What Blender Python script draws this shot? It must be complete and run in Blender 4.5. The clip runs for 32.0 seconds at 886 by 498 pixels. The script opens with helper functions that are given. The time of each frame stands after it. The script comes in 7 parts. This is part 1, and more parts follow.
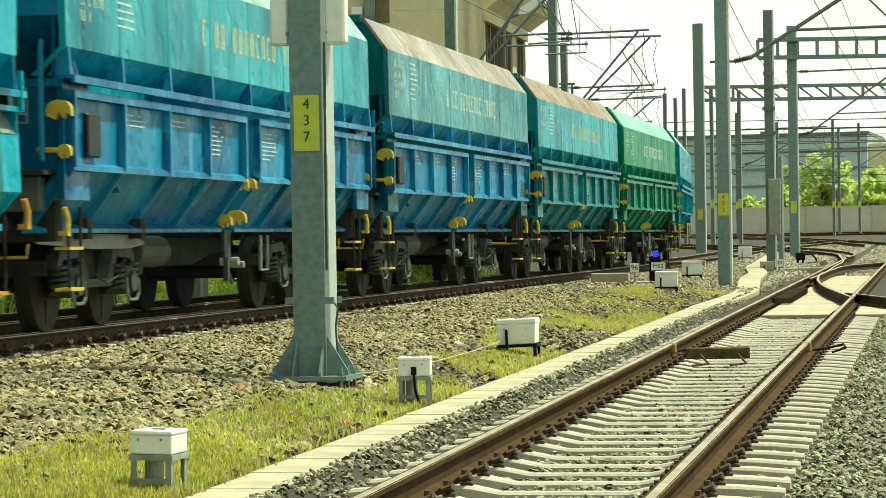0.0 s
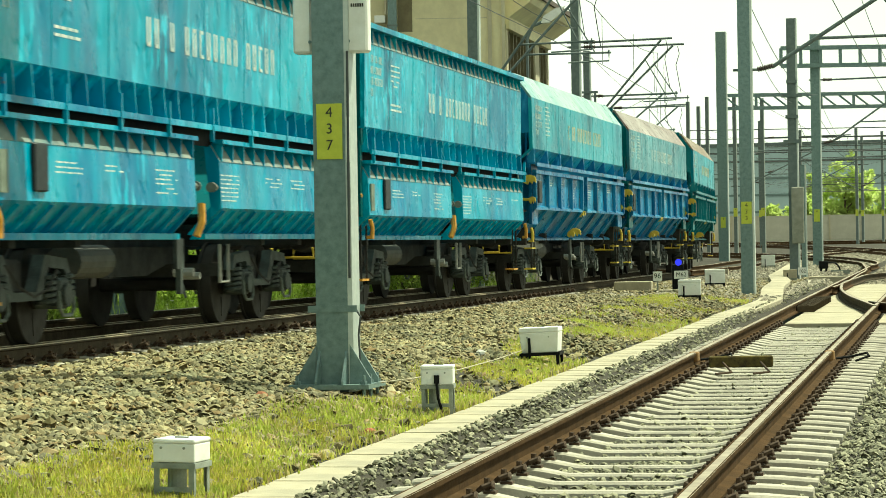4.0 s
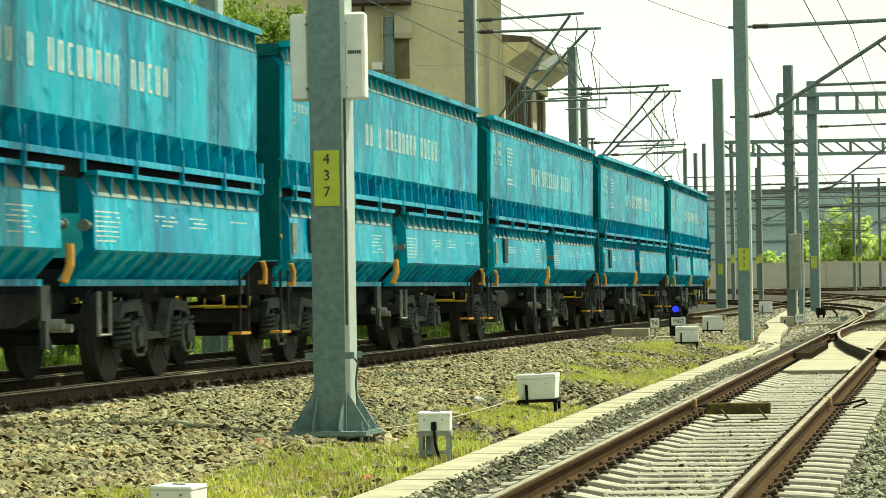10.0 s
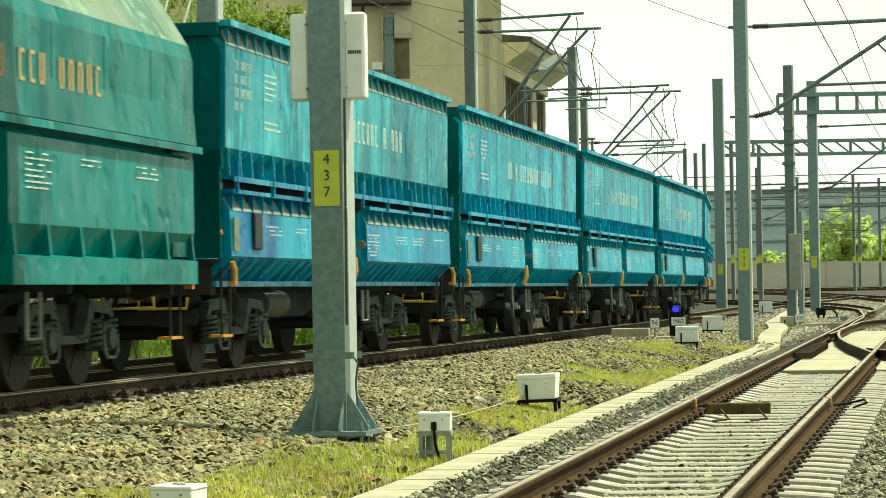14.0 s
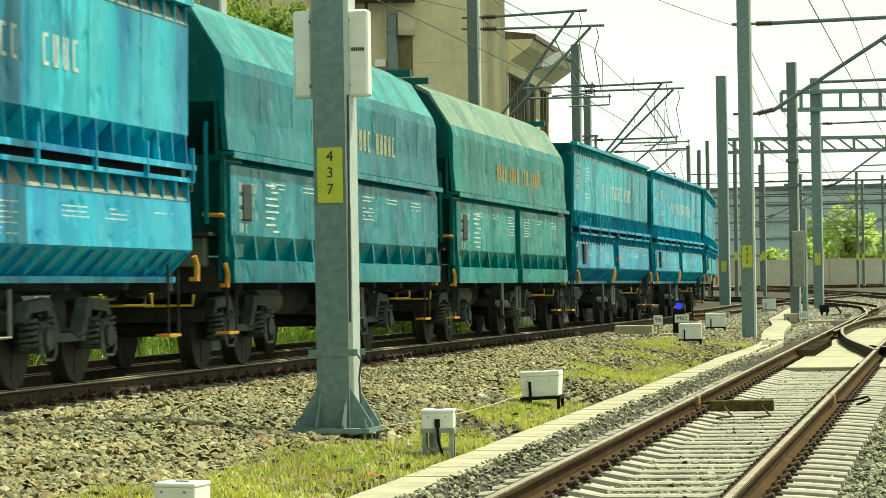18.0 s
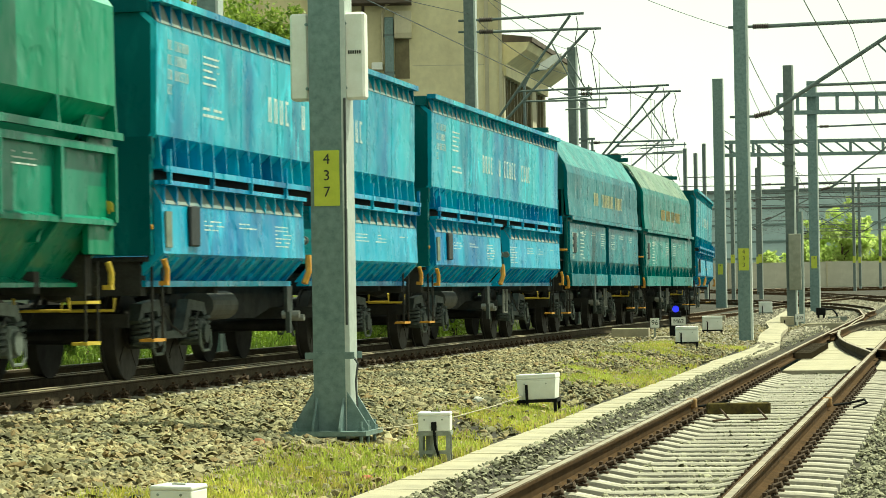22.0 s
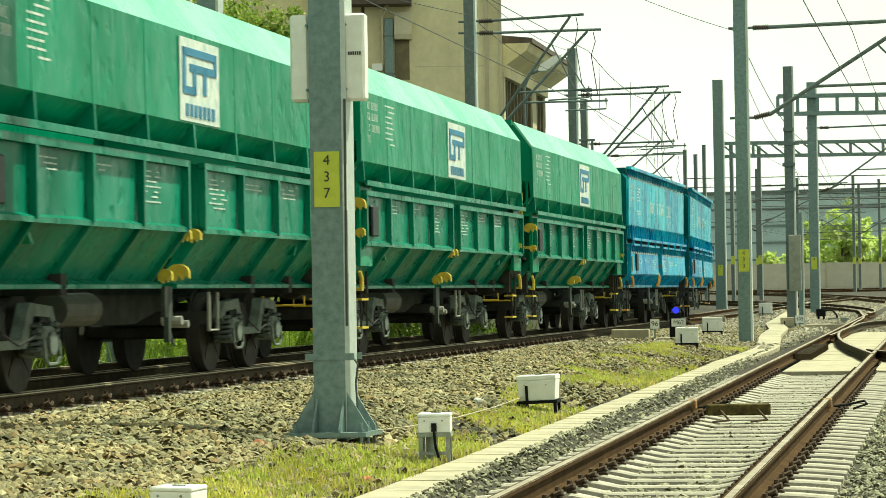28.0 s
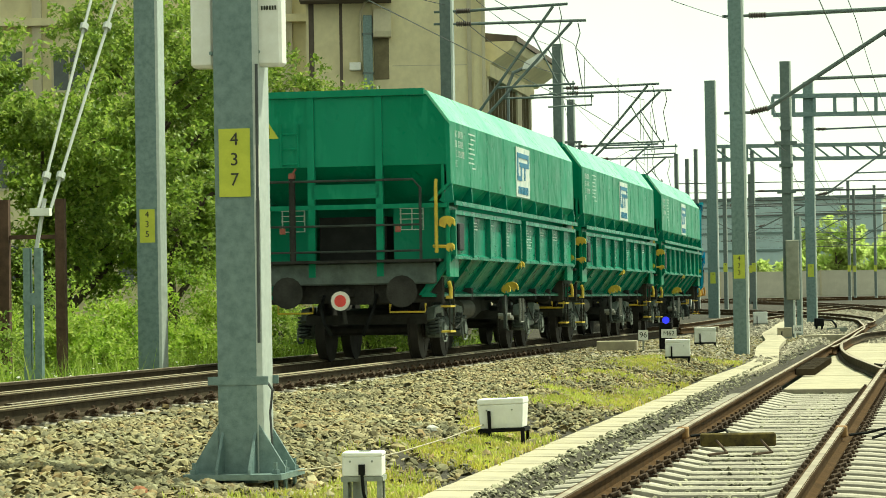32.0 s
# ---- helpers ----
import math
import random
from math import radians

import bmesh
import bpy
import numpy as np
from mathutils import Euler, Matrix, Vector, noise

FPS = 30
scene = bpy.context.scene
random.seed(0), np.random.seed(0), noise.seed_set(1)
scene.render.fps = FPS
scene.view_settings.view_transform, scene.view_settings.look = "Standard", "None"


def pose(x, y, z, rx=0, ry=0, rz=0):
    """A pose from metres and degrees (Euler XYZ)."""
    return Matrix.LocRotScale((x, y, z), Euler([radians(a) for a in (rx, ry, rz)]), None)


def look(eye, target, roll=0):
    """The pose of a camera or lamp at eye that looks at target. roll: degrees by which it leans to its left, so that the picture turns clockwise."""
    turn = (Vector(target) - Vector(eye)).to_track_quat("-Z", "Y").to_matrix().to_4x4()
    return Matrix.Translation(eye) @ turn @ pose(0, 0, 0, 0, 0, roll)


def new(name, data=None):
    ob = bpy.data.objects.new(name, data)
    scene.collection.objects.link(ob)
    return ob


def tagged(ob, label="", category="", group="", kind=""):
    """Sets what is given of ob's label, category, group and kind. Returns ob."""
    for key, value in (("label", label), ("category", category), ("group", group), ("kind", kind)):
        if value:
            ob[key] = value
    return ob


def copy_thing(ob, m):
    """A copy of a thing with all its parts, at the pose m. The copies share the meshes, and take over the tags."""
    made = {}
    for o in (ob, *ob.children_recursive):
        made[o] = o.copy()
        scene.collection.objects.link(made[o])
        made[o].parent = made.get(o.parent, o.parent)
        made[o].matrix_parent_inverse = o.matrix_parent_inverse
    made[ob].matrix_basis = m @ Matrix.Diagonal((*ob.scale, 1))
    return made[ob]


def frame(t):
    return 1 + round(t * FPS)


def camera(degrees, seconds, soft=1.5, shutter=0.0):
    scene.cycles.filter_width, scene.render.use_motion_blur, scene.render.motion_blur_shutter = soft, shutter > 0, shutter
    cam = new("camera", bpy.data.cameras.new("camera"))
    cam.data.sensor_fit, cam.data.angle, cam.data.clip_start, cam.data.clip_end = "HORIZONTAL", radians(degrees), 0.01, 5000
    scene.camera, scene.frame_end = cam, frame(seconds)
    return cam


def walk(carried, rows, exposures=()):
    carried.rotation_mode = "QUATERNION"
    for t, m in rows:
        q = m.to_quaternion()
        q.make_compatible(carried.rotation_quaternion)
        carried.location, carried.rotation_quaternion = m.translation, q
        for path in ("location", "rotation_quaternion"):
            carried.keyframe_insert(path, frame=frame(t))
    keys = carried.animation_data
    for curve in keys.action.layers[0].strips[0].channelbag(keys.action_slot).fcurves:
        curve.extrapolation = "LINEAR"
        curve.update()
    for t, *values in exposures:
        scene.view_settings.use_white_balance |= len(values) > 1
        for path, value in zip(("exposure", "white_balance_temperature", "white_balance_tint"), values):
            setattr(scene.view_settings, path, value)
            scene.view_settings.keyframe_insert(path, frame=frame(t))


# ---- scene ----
# camera: fixed stand, long lens, turning a little; a slow slide forward at the end
LENS = 18.366
cam = camera(LENS, 32.0, soft=0.5, shutter=0.4)
EYE = (0.0, 0.0, 1.317)


def aim(yaw, pitch, roll=-0.945, eye=EYE):
    """Camera pose: yaw to the right of +Y and pitch upwards, in degrees."""
    a, b = radians(yaw), radians(pitch)
    e = Vector(eye)
    return look(e, e + Vector((math.sin(a) * math.cos(b), math.cos(a) * math.cos(b), math.sin(b))), roll)


CAM = [
    (0.0, 0.4017, -0.2639, 0.000, 0.000),
    (0.5, 0.3426, -0.2403, 0.000, 0.000),
    (1.0, 0.1890, -0.2403, 0.000, 0.000),
    (1.5, 0.0945, -0.2403, 0.000, 0.000),
    (2.0, 0.0236, -0.2403, 0.000, 0.000),
    (2.5, -0.0354, -0.2403, 0.000, 0.000),
    (3.0, -0.0473, -0.2403, 0.000, 0.000),
    (3.5, -0.0709, -0.2048, 0.000, 0.000),
    (5.5, -0.0709, 0.5867, 0.000, 0.000),
    (6.0, -0.1181, 0.7993, 0.000, 0.000),
    (6.5, -0.0709, 0.9174, 0.000, 0.000),
    (7.0, -0.0000, 0.9293, 0.000, 0.000),
    (7.5, -0.0118, 0.9293, 0.000, 0.000),
    (8.0, -0.0354, 0.9174, 0.000, 0.000),
    (8.5, -0.0473, 0.8938, 0.000, 0.000),
    (9.0, -0.0473, 0.8820, 0.000, 0.000),
    (9.5, 0.0354, 0.8938, 0.000, 0.000),
    (10.0, -0.0000, 0.8938, 0.000, 0.000),
    (10.5, -0.0000, 0.8938, 0.000, 0.000),
    (11.0, -0.0000, 0.8938, 0.000, 0.000),
    (11.5, 0.0354, 0.8938, 0.000, 0.000),
    (12.0, 0.0236, 0.8938, 0.000, 0.000),
    (12.5, -0.0000, 0.8938, 0.000, 0.000),
    (13.0, -0.0000, 0.8938, 0.000, 0.000),
    (14.0, -0.0000, 0.8938, 0.000, 0.000),
    (14.5, -0.0118, 0.8938, 0.000, 0.000),
    (16.5, -0.0118, 0.8584, 0.000, 0.000),
    (17.0, -0.0473, 0.8584, 0.000, 0.000),
    (17.5, -0.0473, 0.8347, 0.000, 0.000),
    (18.0, -0.0709, 0.8347, 0.000, 0.000),
    (18.5, -0.0709, 0.8820, 0.000, 0.000),
    (19.0, -0.0473, 0.8584, 0.000, 0.000),
    (19.5, -0.0709, 0.8584, 0.000, 0.000),
    (20.0, -0.0354, 0.8820, 0.000, 0.000),
    (20.5, -0.0000, 0.8938, 0.000, 0.000),
    (21.0, -0.0000, 0.8938, 0.000, 0.000),
    (22.0, -0.0000, 0.8938, 0.000, 0.000),
    (23.0, -0.0000, 0.9174, 0.000, 0.000),
    (24.0, -0.0000, 0.9056, 0.000, 0.000),
    (25.0, -0.0000, 0.9174, 0.000, 0.000),
    (25.5, -0.0000, 0.9174, 0.000, 0.000),
    (27.5, -0.0000, 0.9174, 0.000, 0.000),
    (28.0, -0.0000, 0.9174, 0.000, 0.000),
    (28.5, -0.0000, 0.8938, 0.000, 0.000),
    (29.0, -0.0000, 0.8938, 0.000, 0.000),
    (29.5, 0.2158, 0.9433, -0.001, -0.007),
    (30.0, 0.3479, 1.0453, 0.033, 0.288),
    (30.5, 0.4831, 1.0404, 0.096, 1.062),
    (31.0, 0.5298, 1.0429, 0.153, 1.785),
    (31.5, 0.3575, 1.1010, 0.295, 3.140),
    (32.0, 0.1789, 1.0895, 0.410, 4.485),
]
walk(cam, [(t, aim(a, b, eye=(ex, ey, EYE[2]))) for t, a, b, ex, ey in CAM], [(0.0, 0.41, 6950, -13.0), (32.0, 0.41, 6950, -13.0)])

# ---- light ----
world = bpy.data.worlds.new("sky")
scene.world = world
world.use_nodes = True
wn = world.node_tree.nodes
wl = world.node_tree.links
bg = wn["Background"]
sky = wn.new("ShaderNodeTexSky")
sky.sky_type = "NISHITA"
sky.sun_disc = False
sky.sun_elevation = radians(61)
sky.sun_rotation = radians(62)
sky.air_density, sky.dust_density, sky.ozone_density = 1.0, 2.5, 1.0
cmix = wn.new("ShaderNodeMix")
cmix.data_type = "RGBA"
cn = wn.new("ShaderNodeTexNoise")
cn.inputs["Scale"].default_value = 3.0
cn.inputs["Detail"].default_value = 5
cr = wn.new("ShaderNodeMapRange")
cr.inputs[1].default_value, cr.inputs[2].default_value = 0.30, 0.62
cr.inputs[3].default_value, cr.inputs[4].default_value = 0.55, 1.0
wl.new(cn.outputs["Fac"], cr.inputs[0])
wl.new(cr.outputs[0], cmix.inputs["Factor"])
wl.new(sky.outputs[0], cmix.inputs["A"])
cmix.inputs["B"].default_value = (12.6, 12.9, 11.9, 1)
# thin white cloud: brightest through the haze near the horizon
wc = wn.new("ShaderNodeTexCoord")
wsep = wn.new("ShaderNodeSeparateXYZ")
wl.new(wc.outputs["Generated"], wsep.inputs[0])
wr = wn.new("ShaderNodeMapRange")
wr.inputs[1].default_value, wr.inputs[2].default_value = 0.0, 0.7
wr.inputs[3].default_value, wr.inputs[4].default_value = 1.0, 0.42
wl.new(wsep.outputs["Z"], wr.inputs[0])
wsc = wn.new("ShaderNodeVectorMath")
wsc.operation = "SCALE"
wl.new(cmix.outputs["Result"], wsc.inputs[0])
wl.new(wr.outputs[0], wsc.inputs["Scale"])
wl.new(wsc.outputs[0], bg.inputs["Color"])
bg.inputs["Strength"].default_value = 0.085

sun = new("sun", bpy.data.lights.new("sun", "SUN"))
sun.data.energy = 5.0
sun.data.angle = radians(0.6)
sun.data.color = (1.0, 0.95, 0.84)
SUN_AZ, SUN_EL = 62.0, 61.0
sd = Vector((math.sin(radians(SUN_AZ)) * math.cos(radians(SUN_EL)), math.cos(radians(SUN_AZ)) * math.cos(radians(SUN_EL)), math.sin(radians(SUN_EL))))
sun.matrix_world = look(sd * 60, (0, 0, 0))


# ---- materials ----
def mat(name, col, rough=0.6, metal=0.0, var=0.12, scale=6.0, col2=None, bump=0.1, bscale=40.0, streak=0.0, vary=0.0, spec=0.5):
    """Painted or natural surface: two scales of stain, optional upright streaks, fine relief, tone by object."""
    m = bpy.data.materials.new(name)
    m.use_nodes = True
    n, l = m.node_tree.nodes, m.node_tree.links
    b = n["Principled BSDF"]
    b.inputs["Metallic"].default_value = metal
    b.inputs["Specular IOR Level"].default_value = spec
    tc = n.new("ShaderNodeTexCoord")
    nz = n.new("ShaderNodeTexNoise")
    nz.inputs["Scale"].default_value = scale
    nz.inputs["Detail"].default_value = 7
    nz.inputs["Roughness"].default_value = 0.62
    src = tc.outputs["Object"]
    if streak:
        mp = n.new("ShaderNodeMapping")
        mp.inputs["Scale"].default_value = (1, 1, streak)
        l.new(src, mp.inputs[0])
        src = mp.outputs[0]
    l.new(src, nz.inputs["Vector"])
    ramp = n.new("ShaderNodeMapRange")
    ramp.inputs[1].default_value, ramp.inputs[2].default_value = 0.36, 0.66
    l.new(nz.outputs["Fac"], ramp.inputs[0])
    mx = n.new("ShaderNodeMix")
    mx.data_type = "RGBA"
    c2 = col2 or tuple(c * (1 - 2.2 * var) for c in col)
    mx.inputs["A"].default_value = (*col, 1)
    mx.inputs["B"].default_value = (*c2, 1)
    l.new(ramp.outputs[0], mx.inputs["Factor"])
    n2 = n.new("ShaderNodeTexNoise")
    n2.inputs["Scale"].default_value = scale * 9
    n2.inputs["Detail"].default_value = 4
    l.new(tc.outputs["Object"], n2.inputs["Vector"])
    r2 = n.new("ShaderNodeMapRange")
    r2.inputs[3].default_value, r2.inputs[4].default_value = 1 - var, 1 + var
    l.new(n2.outputs["Fac"], r2.inputs[0])
    out = r2.outputs[0]
    if vary:
        oi = n.new("ShaderNodeObjectInfo")
        r3 = n.new("ShaderNodeMapRange")
        r3.inputs[3].default_value, r3.inputs[4].default_value = 1 - vary, 1 + vary
        l.new(oi.outputs["Random"], r3.inputs[0])
        mm = n.new("ShaderNodeMath")
        mm.operation = "MULTIPLY"
        l.new(out, mm.inputs[0])
        l.new(r3.outputs[0], mm.inputs[1])
        out = mm.outputs[0]
    mu = n.new("ShaderNodeVectorMath")
    mu.operation = "SCALE"
    l.new(mx.outputs["Result"], mu.inputs[0])
    l.new(out, mu.inputs["Scale"])
    l.new(mu.outputs[0], b.inputs["Base Color"])
    rr = n.new("ShaderNodeMapRange")
    rr.inputs[3].default_value, rr.inputs[4].default_value = max(0.03, rough - 0.12), min(1, rough + 0.12)
    l.new(nz.outputs["Fac"], rr.inputs[0])
    l.new(rr.outputs[0], b.inputs["Roughness"])
    if bump:
        bp = n.new("ShaderNodeBump")
        bp.inputs["Strength"].default_value = bump
        bp.inputs["Distance"].default_value = 0.02
        n3 = n.new("ShaderNodeTexNoise")
        n3.inputs["Scale"].default_value = bscale
        n3.inputs["Detail"].default_value = 5
        l.new(tc.outputs["Object"], n3.inputs["Vector"])
        l.new(n3.outputs["Fac"], bp.inputs["Height"])
        l.new(bp.outputs[0], b.inputs["Normal"])
    return m


def island_mat(name, cols, rough=0.85, translucent=0.0, patch=None):
    """Stones, leaves, blades: colour drawn from a ramp piece by piece."""
    m = bpy.data.materials.new(name)
    m.use_nodes = True
    n, l = m.node_tree.nodes, m.node_tree.links
    b = n["Principled BSDF"]
    b.inputs["Roughness"].default_value = rough
    b.inputs["Specular IOR Level"].default_value = 0.3
    g = n.new("ShaderNodeNewGeometry")
    rp = n.new("ShaderNodeValToRGB")
    rp.color_ramp.interpolation = "LINEAR"
    while len(rp.color_ramp.elements) < len(cols):
        rp.color_ramp.elements.new(0.5)
    for i, c in enumerate(cols):
        rp.color_ramp.elements[i].position = i / (len(cols) - 1)
        rp.color_ramp.elements[i].color = (*c, 1)
    l.new(g.outputs["Random Per Island"], rp.inputs[0])
    tc = n.new("ShaderNodeTexCoord")
    nz = n.new("ShaderNodeTexNoise")
    nz.inputs["Scale"].default_value = 0.5
    nz.inputs["Detail"].default_value = 6
    l.new(tc.outputs["Object"], nz.inputs["Vector"])
    r2 = n.new("ShaderNodeMapRange")
    r2.inputs[1].default_value, r2.inputs[2].default_value = 0.3, 0.7
    r2.inputs[3].default_value, r2.inputs[4].default_value = 0.75, 1.25
    l.new(nz.outputs["Fac"], r2.inputs[0])
    mu = n.new("ShaderNodeVectorMath")
    mu.operation = "SCALE"
    l.new(rp.outputs[0], mu.inputs[0])
    l.new(r2.outputs[0], mu.inputs["Scale"])
    colour = mu.outputs[0]
    if patch:
        # broad noise areas shift the tone
        n2 = n.new("ShaderNodeTexNoise")
        n2.inputs["Scale"].default_value = 0.8
        n2.inputs["Detail"].default_value = 3
        l.new(tc.outputs["Object"], n2.inputs["Vector"])
        r3 = n.new("ShaderNodeMapRange")
        r3.inputs[1].default_value, r3.inputs[2].default_value = 0.42, 0.62
        l.new(n2.outputs["Fac"], r3.inputs[0])
        mx = n.new("ShaderNodeMix")
        mx.data_type, mx.blend_type = "RGBA", "MULTIPLY"
        mx.inputs["B"].default_value = (*patch, 1)
        l.new(r3.outputs[0], mx.inputs["Factor"])
        l.new(colour, mx.inputs["A"])
        colour = mx.outputs["Result"]
    l.new(colour, b.inputs["Base Color"])
    if translucent:
        tr = n.new("ShaderNodeBsdfTranslucent")
        l.new(colour, tr.inputs["Color"])
        ms = n.new("ShaderNodeMixShader")
        ms.inputs[0].default_value = translucent
        l.new(b.outputs[0], ms.inputs[1])
        l.new(tr.outputs[0], ms.inputs[2])
        l.new(ms.outputs[0], n["Material Output"].inputs["Surface"])
    return m


M_STONE = island_mat("ballast stone", [(0.13, 0.11, 0.055), (0.38, 0.32, 0.16), (0.20, 0.175, 0.095), (0.46, 0.41, 0.24), (0.28, 0.19, 0.085), (0.36, 0.315, 0.165), (0.15, 0.135, 0.08), (0.27, 0.235, 0.125)], patch=(0.72, 0.78, 0.82))
M_STONE_GREY = island_mat("grey ballast stone", [(0.10, 0.10, 0.068), (0.31, 0.30, 0.20), (0.17, 0.166, 0.116), (0.43, 0.41, 0.28), (0.225, 0.22, 0.15)])
# bed is near black so its colour gives shaded gaps between stones
M_BED = mat("ballast bed", (0.045, 0.038, 0.022), 0.95, var=0.3, scale=3.0, col2=(0.026, 0.022, 0.014), bump=1.0, bscale=22)
M_GRASS = island_mat("grass blades", [(0.33, 0.43, 0.06), (0.56, 0.59, 0.12), (0.43, 0.52, 0.08), (0.62, 0.57, 0.22), (0.48, 0.56, 0.11)], 0.7, translucent=0.55, patch=(1.1, 0.95, 0.9))
M_STRAW = island_mat("dry straw blades", [(0.46, 0.37, 0.17), (0.60, 0.50, 0.26), (0.38, 0.30, 0.13)], 0.8, translucent=0.3)
M_LEAF = island_mat("tree leaves", [(0.10, 0.18, 0.03), (0.36, 0.48, 0.08), (0.20, 0.31, 0.05), (0.50, 0.58, 0.14)], 0.45, translucent=0.5, patch=(0.7, 0.72, 0.75))
# far foliage: distance haze is painted in as a paler green
M_HAZELEAF = island_mat("pale far leaves", [(0.42, 0.55, 0.16), (0.66, 0.76, 0.28), (0.54, 0.66, 0.20), (0.72, 0.78, 0.36)], 0.6, translucent=0.6)
M_WEED = island_mat("weeds", [(0.15, 0.26, 0.03), (0.48, 0.62, 0.09), (0.32, 0.48, 0.06), (0.62, 0.68, 0.20)], 0.5, translucent=0.52, patch=(0.72, 0.78, 0.75))
M_RUST = mat("rusty rail steel", (0.082, 0.046, 0.020), 0.9, 0.0, 0.2, 5, (0.050, 0.030, 0.014), 0.25, 60, spec=0.08)
M_DARKRAIL = mat("dark oily rail steel", (0.070, 0.054, 0.034), 0.85, 0.0, 0.2, 5, (0.042, 0.033, 0.021), 0.25, 60, spec=0.1)
M_RAILTOP = mat("worn rail head", (0.50, 0.43, 0.31), 0.42, 0.5, 0.12, 3, (0.26, 0.20, 0.14), 0.05)
M_TANHEAD = mat("dusty tan rail head", (0.36, 0.31, 0.195), 0.5, 0.0, 0.12, 3, (0.25, 0.205, 0.125), 0.05)
M_CLIP = mat("rail fastening", (0.085, 0.050, 0.026), 0.85, 0.0, 0.25, 20)
M_SLEEPER = mat("concrete sleeper", (0.50, 0.465, 0.375), 0.9, 0, 0.1, 3, (0.36, 0.33, 0.27), 0.3, 50, vary=0.08)
M_SLAB = mat("pale concrete slab", (0.48, 0.425, 0.295), 0.9, 0, 0.12, 2, (0.33, 0.30, 0.22), 0.3, 60, vary=0.06)
M_GALV = mat("galvanised steel", (0.195, 0.275, 0.265), 0.5, 0.15, 0.14, 14, (0.125, 0.190, 0.186), 0.1, 90)
M_MASTDARK = mat("dull mast steel", (0.15, 0.19, 0.185), 0.6, 0.15, 0.1, 8, (0.105, 0.135, 0.13), 0.1, 60)
M_WIRE = mat("weathered wire", (0.09, 0.10, 0.10), 0.6, 0.5, 0.1, 8, None, 0)
M_WIRELIGHT = mat("bright stay cable", (0.52, 0.55, 0.52), 0.5, 0.3, 0.1, 8, None, 0)
M_INSUL = mat("brown insulator", (0.07, 0.055, 0.045), 0.65, 0, 0.1, 8, None, 0)
M_PLATE = mat("yellow number plate", (0.58, 0.62, 0.07), 0.6, 0, 0.08, 10, (0.50, 0.55, 0.06), 0.05)
M_INK = mat("dark lettering", (0.04, 0.045, 0.03), 0.7, 0, 0.1, 10, None, 0)
M_WHITE = mat("white enamel", (0.86, 0.87, 0.82), 0.5, 0, 0.04, 5, (0.76, 0.76, 0.69), 0.05)
M_GREYLEG = mat("grey box leg", (0.30, 0.33, 0.28), 0.7, 0, 0.15, 10)
M_BLACK = mat("black rubber and iron", (0.010, 0.011, 0.011), 0.75, 0, 0.2, 10, spec=0.15)
M_CONC = mat("weathered building concrete", (0.78, 0.71, 0.45), 0.92, 0, 0.14, 0.42, (0.60, 0.535, 0.33), 0.3, 8, streak=0.5)
M_CONCPALE = mat("pale concrete pillar", (0.58, 0.53, 0.37), 0.9, 0, 0.1, 1.0, (0.45, 0.40, 0.28), 0.2, 10, streak=0.3)
M_BRONZE = mat("bronze window mullion", (0.20, 0.165, 0.085), 0.6, 0.2, 0.15, 2)
M_ROOF = mat("dark roofing", (0.12, 0.095, 0.075), 0.9, 0, 0.15, 1.5)
M_GLASSDARK = mat("dim old window glass", (0.06, 0.075, 0.07), 0.15, 0, 0.2, 1.0, None, 0)
# barrier and hall colours are lightened to carry distance haze
M_WALL = mat("pale noise barrier panel", (0.57, 0.54, 0.44), 0.9, 0, 0.08, 1.0, (0.48, 0.455, 0.365), 0.1, 10, vary=0.05)
M_HALL = mat("grey-blue hall cladding", (0.47, 0.60, 0.61), 0.7, 0, 0.08, 0.2, (0.41, 0.54, 0.55), 0.1, 3)
M_BARK = mat("bark", (0.09, 0.065, 0.045), 0.95, 0, 0.2, 6, None, 0.6, 25)
M_RUSTPOST = mat("rusty post", (0.13, 0.075, 0.05), 0.9, 0.2, 0.2, 6)
M_EARTH = mat("dry earth", (0.24, 0.21, 0.14), 0.95, 0, 0.2, 0.8, (0.15, 0.15, 0.07), 0.8, 15)


# ---- mesh helpers ----
def part(name, bm, material, parent=None, label=""):
    me = bpy.data.meshes.new(name)
    if bm.faces:
        bmesh.ops.recalc_face_normals(bm, faces=bm.faces[:])
    bm.to_mesh(me)
    bm.free()
    me.materials.append(material)
    ob = new(name, me)
    if parent is not None:
        ob.parent = parent
    if label:
        ob["label"] = label
    return ob


def again(ob, m, parent=None):
    """Another piece on the same mesh."""
    o = new(ob.name.split(".")[0], ob.data)
    o.parent = parent if parent is not None else ob.parent
    o.matrix_basis = m
    return o


def empty(name, m=None):
    ob = new(name)
    ob.empty_display_size = 0.2
    if m is not None:
        ob.matrix_basis = m
    return ob


def B():
    return bmesh.new()


def box(bm, x0, x1, y0, y1, z0, z1, m=None, bevel=0.0):
    vs = [bm.verts.new((x, y, z)) for x in (x0, x1) for y in (y0, y1) for z in (z0, z1)]
    fs = [bm.faces.new([vs[i] for i in f]) for f in ((0, 1, 3, 2), (4, 6, 7, 5), (0, 4, 5, 1), (2, 3, 7, 6), (0, 2, 6, 4), (1, 5, 7, 3))]
    if bevel:
        es = list({e for f in fs for e in f.edges})
        r = bmesh.ops.bevel(bm, geom=es, offset=bevel, segments=1, affect="EDGES", profile=0.5)
        vs = list({v for f in r["faces"] for v in f.verts} | {v for v in vs if v.is_valid})
    if m is not None:
        for v in vs:
            v.co = m @ v.co
    return bm


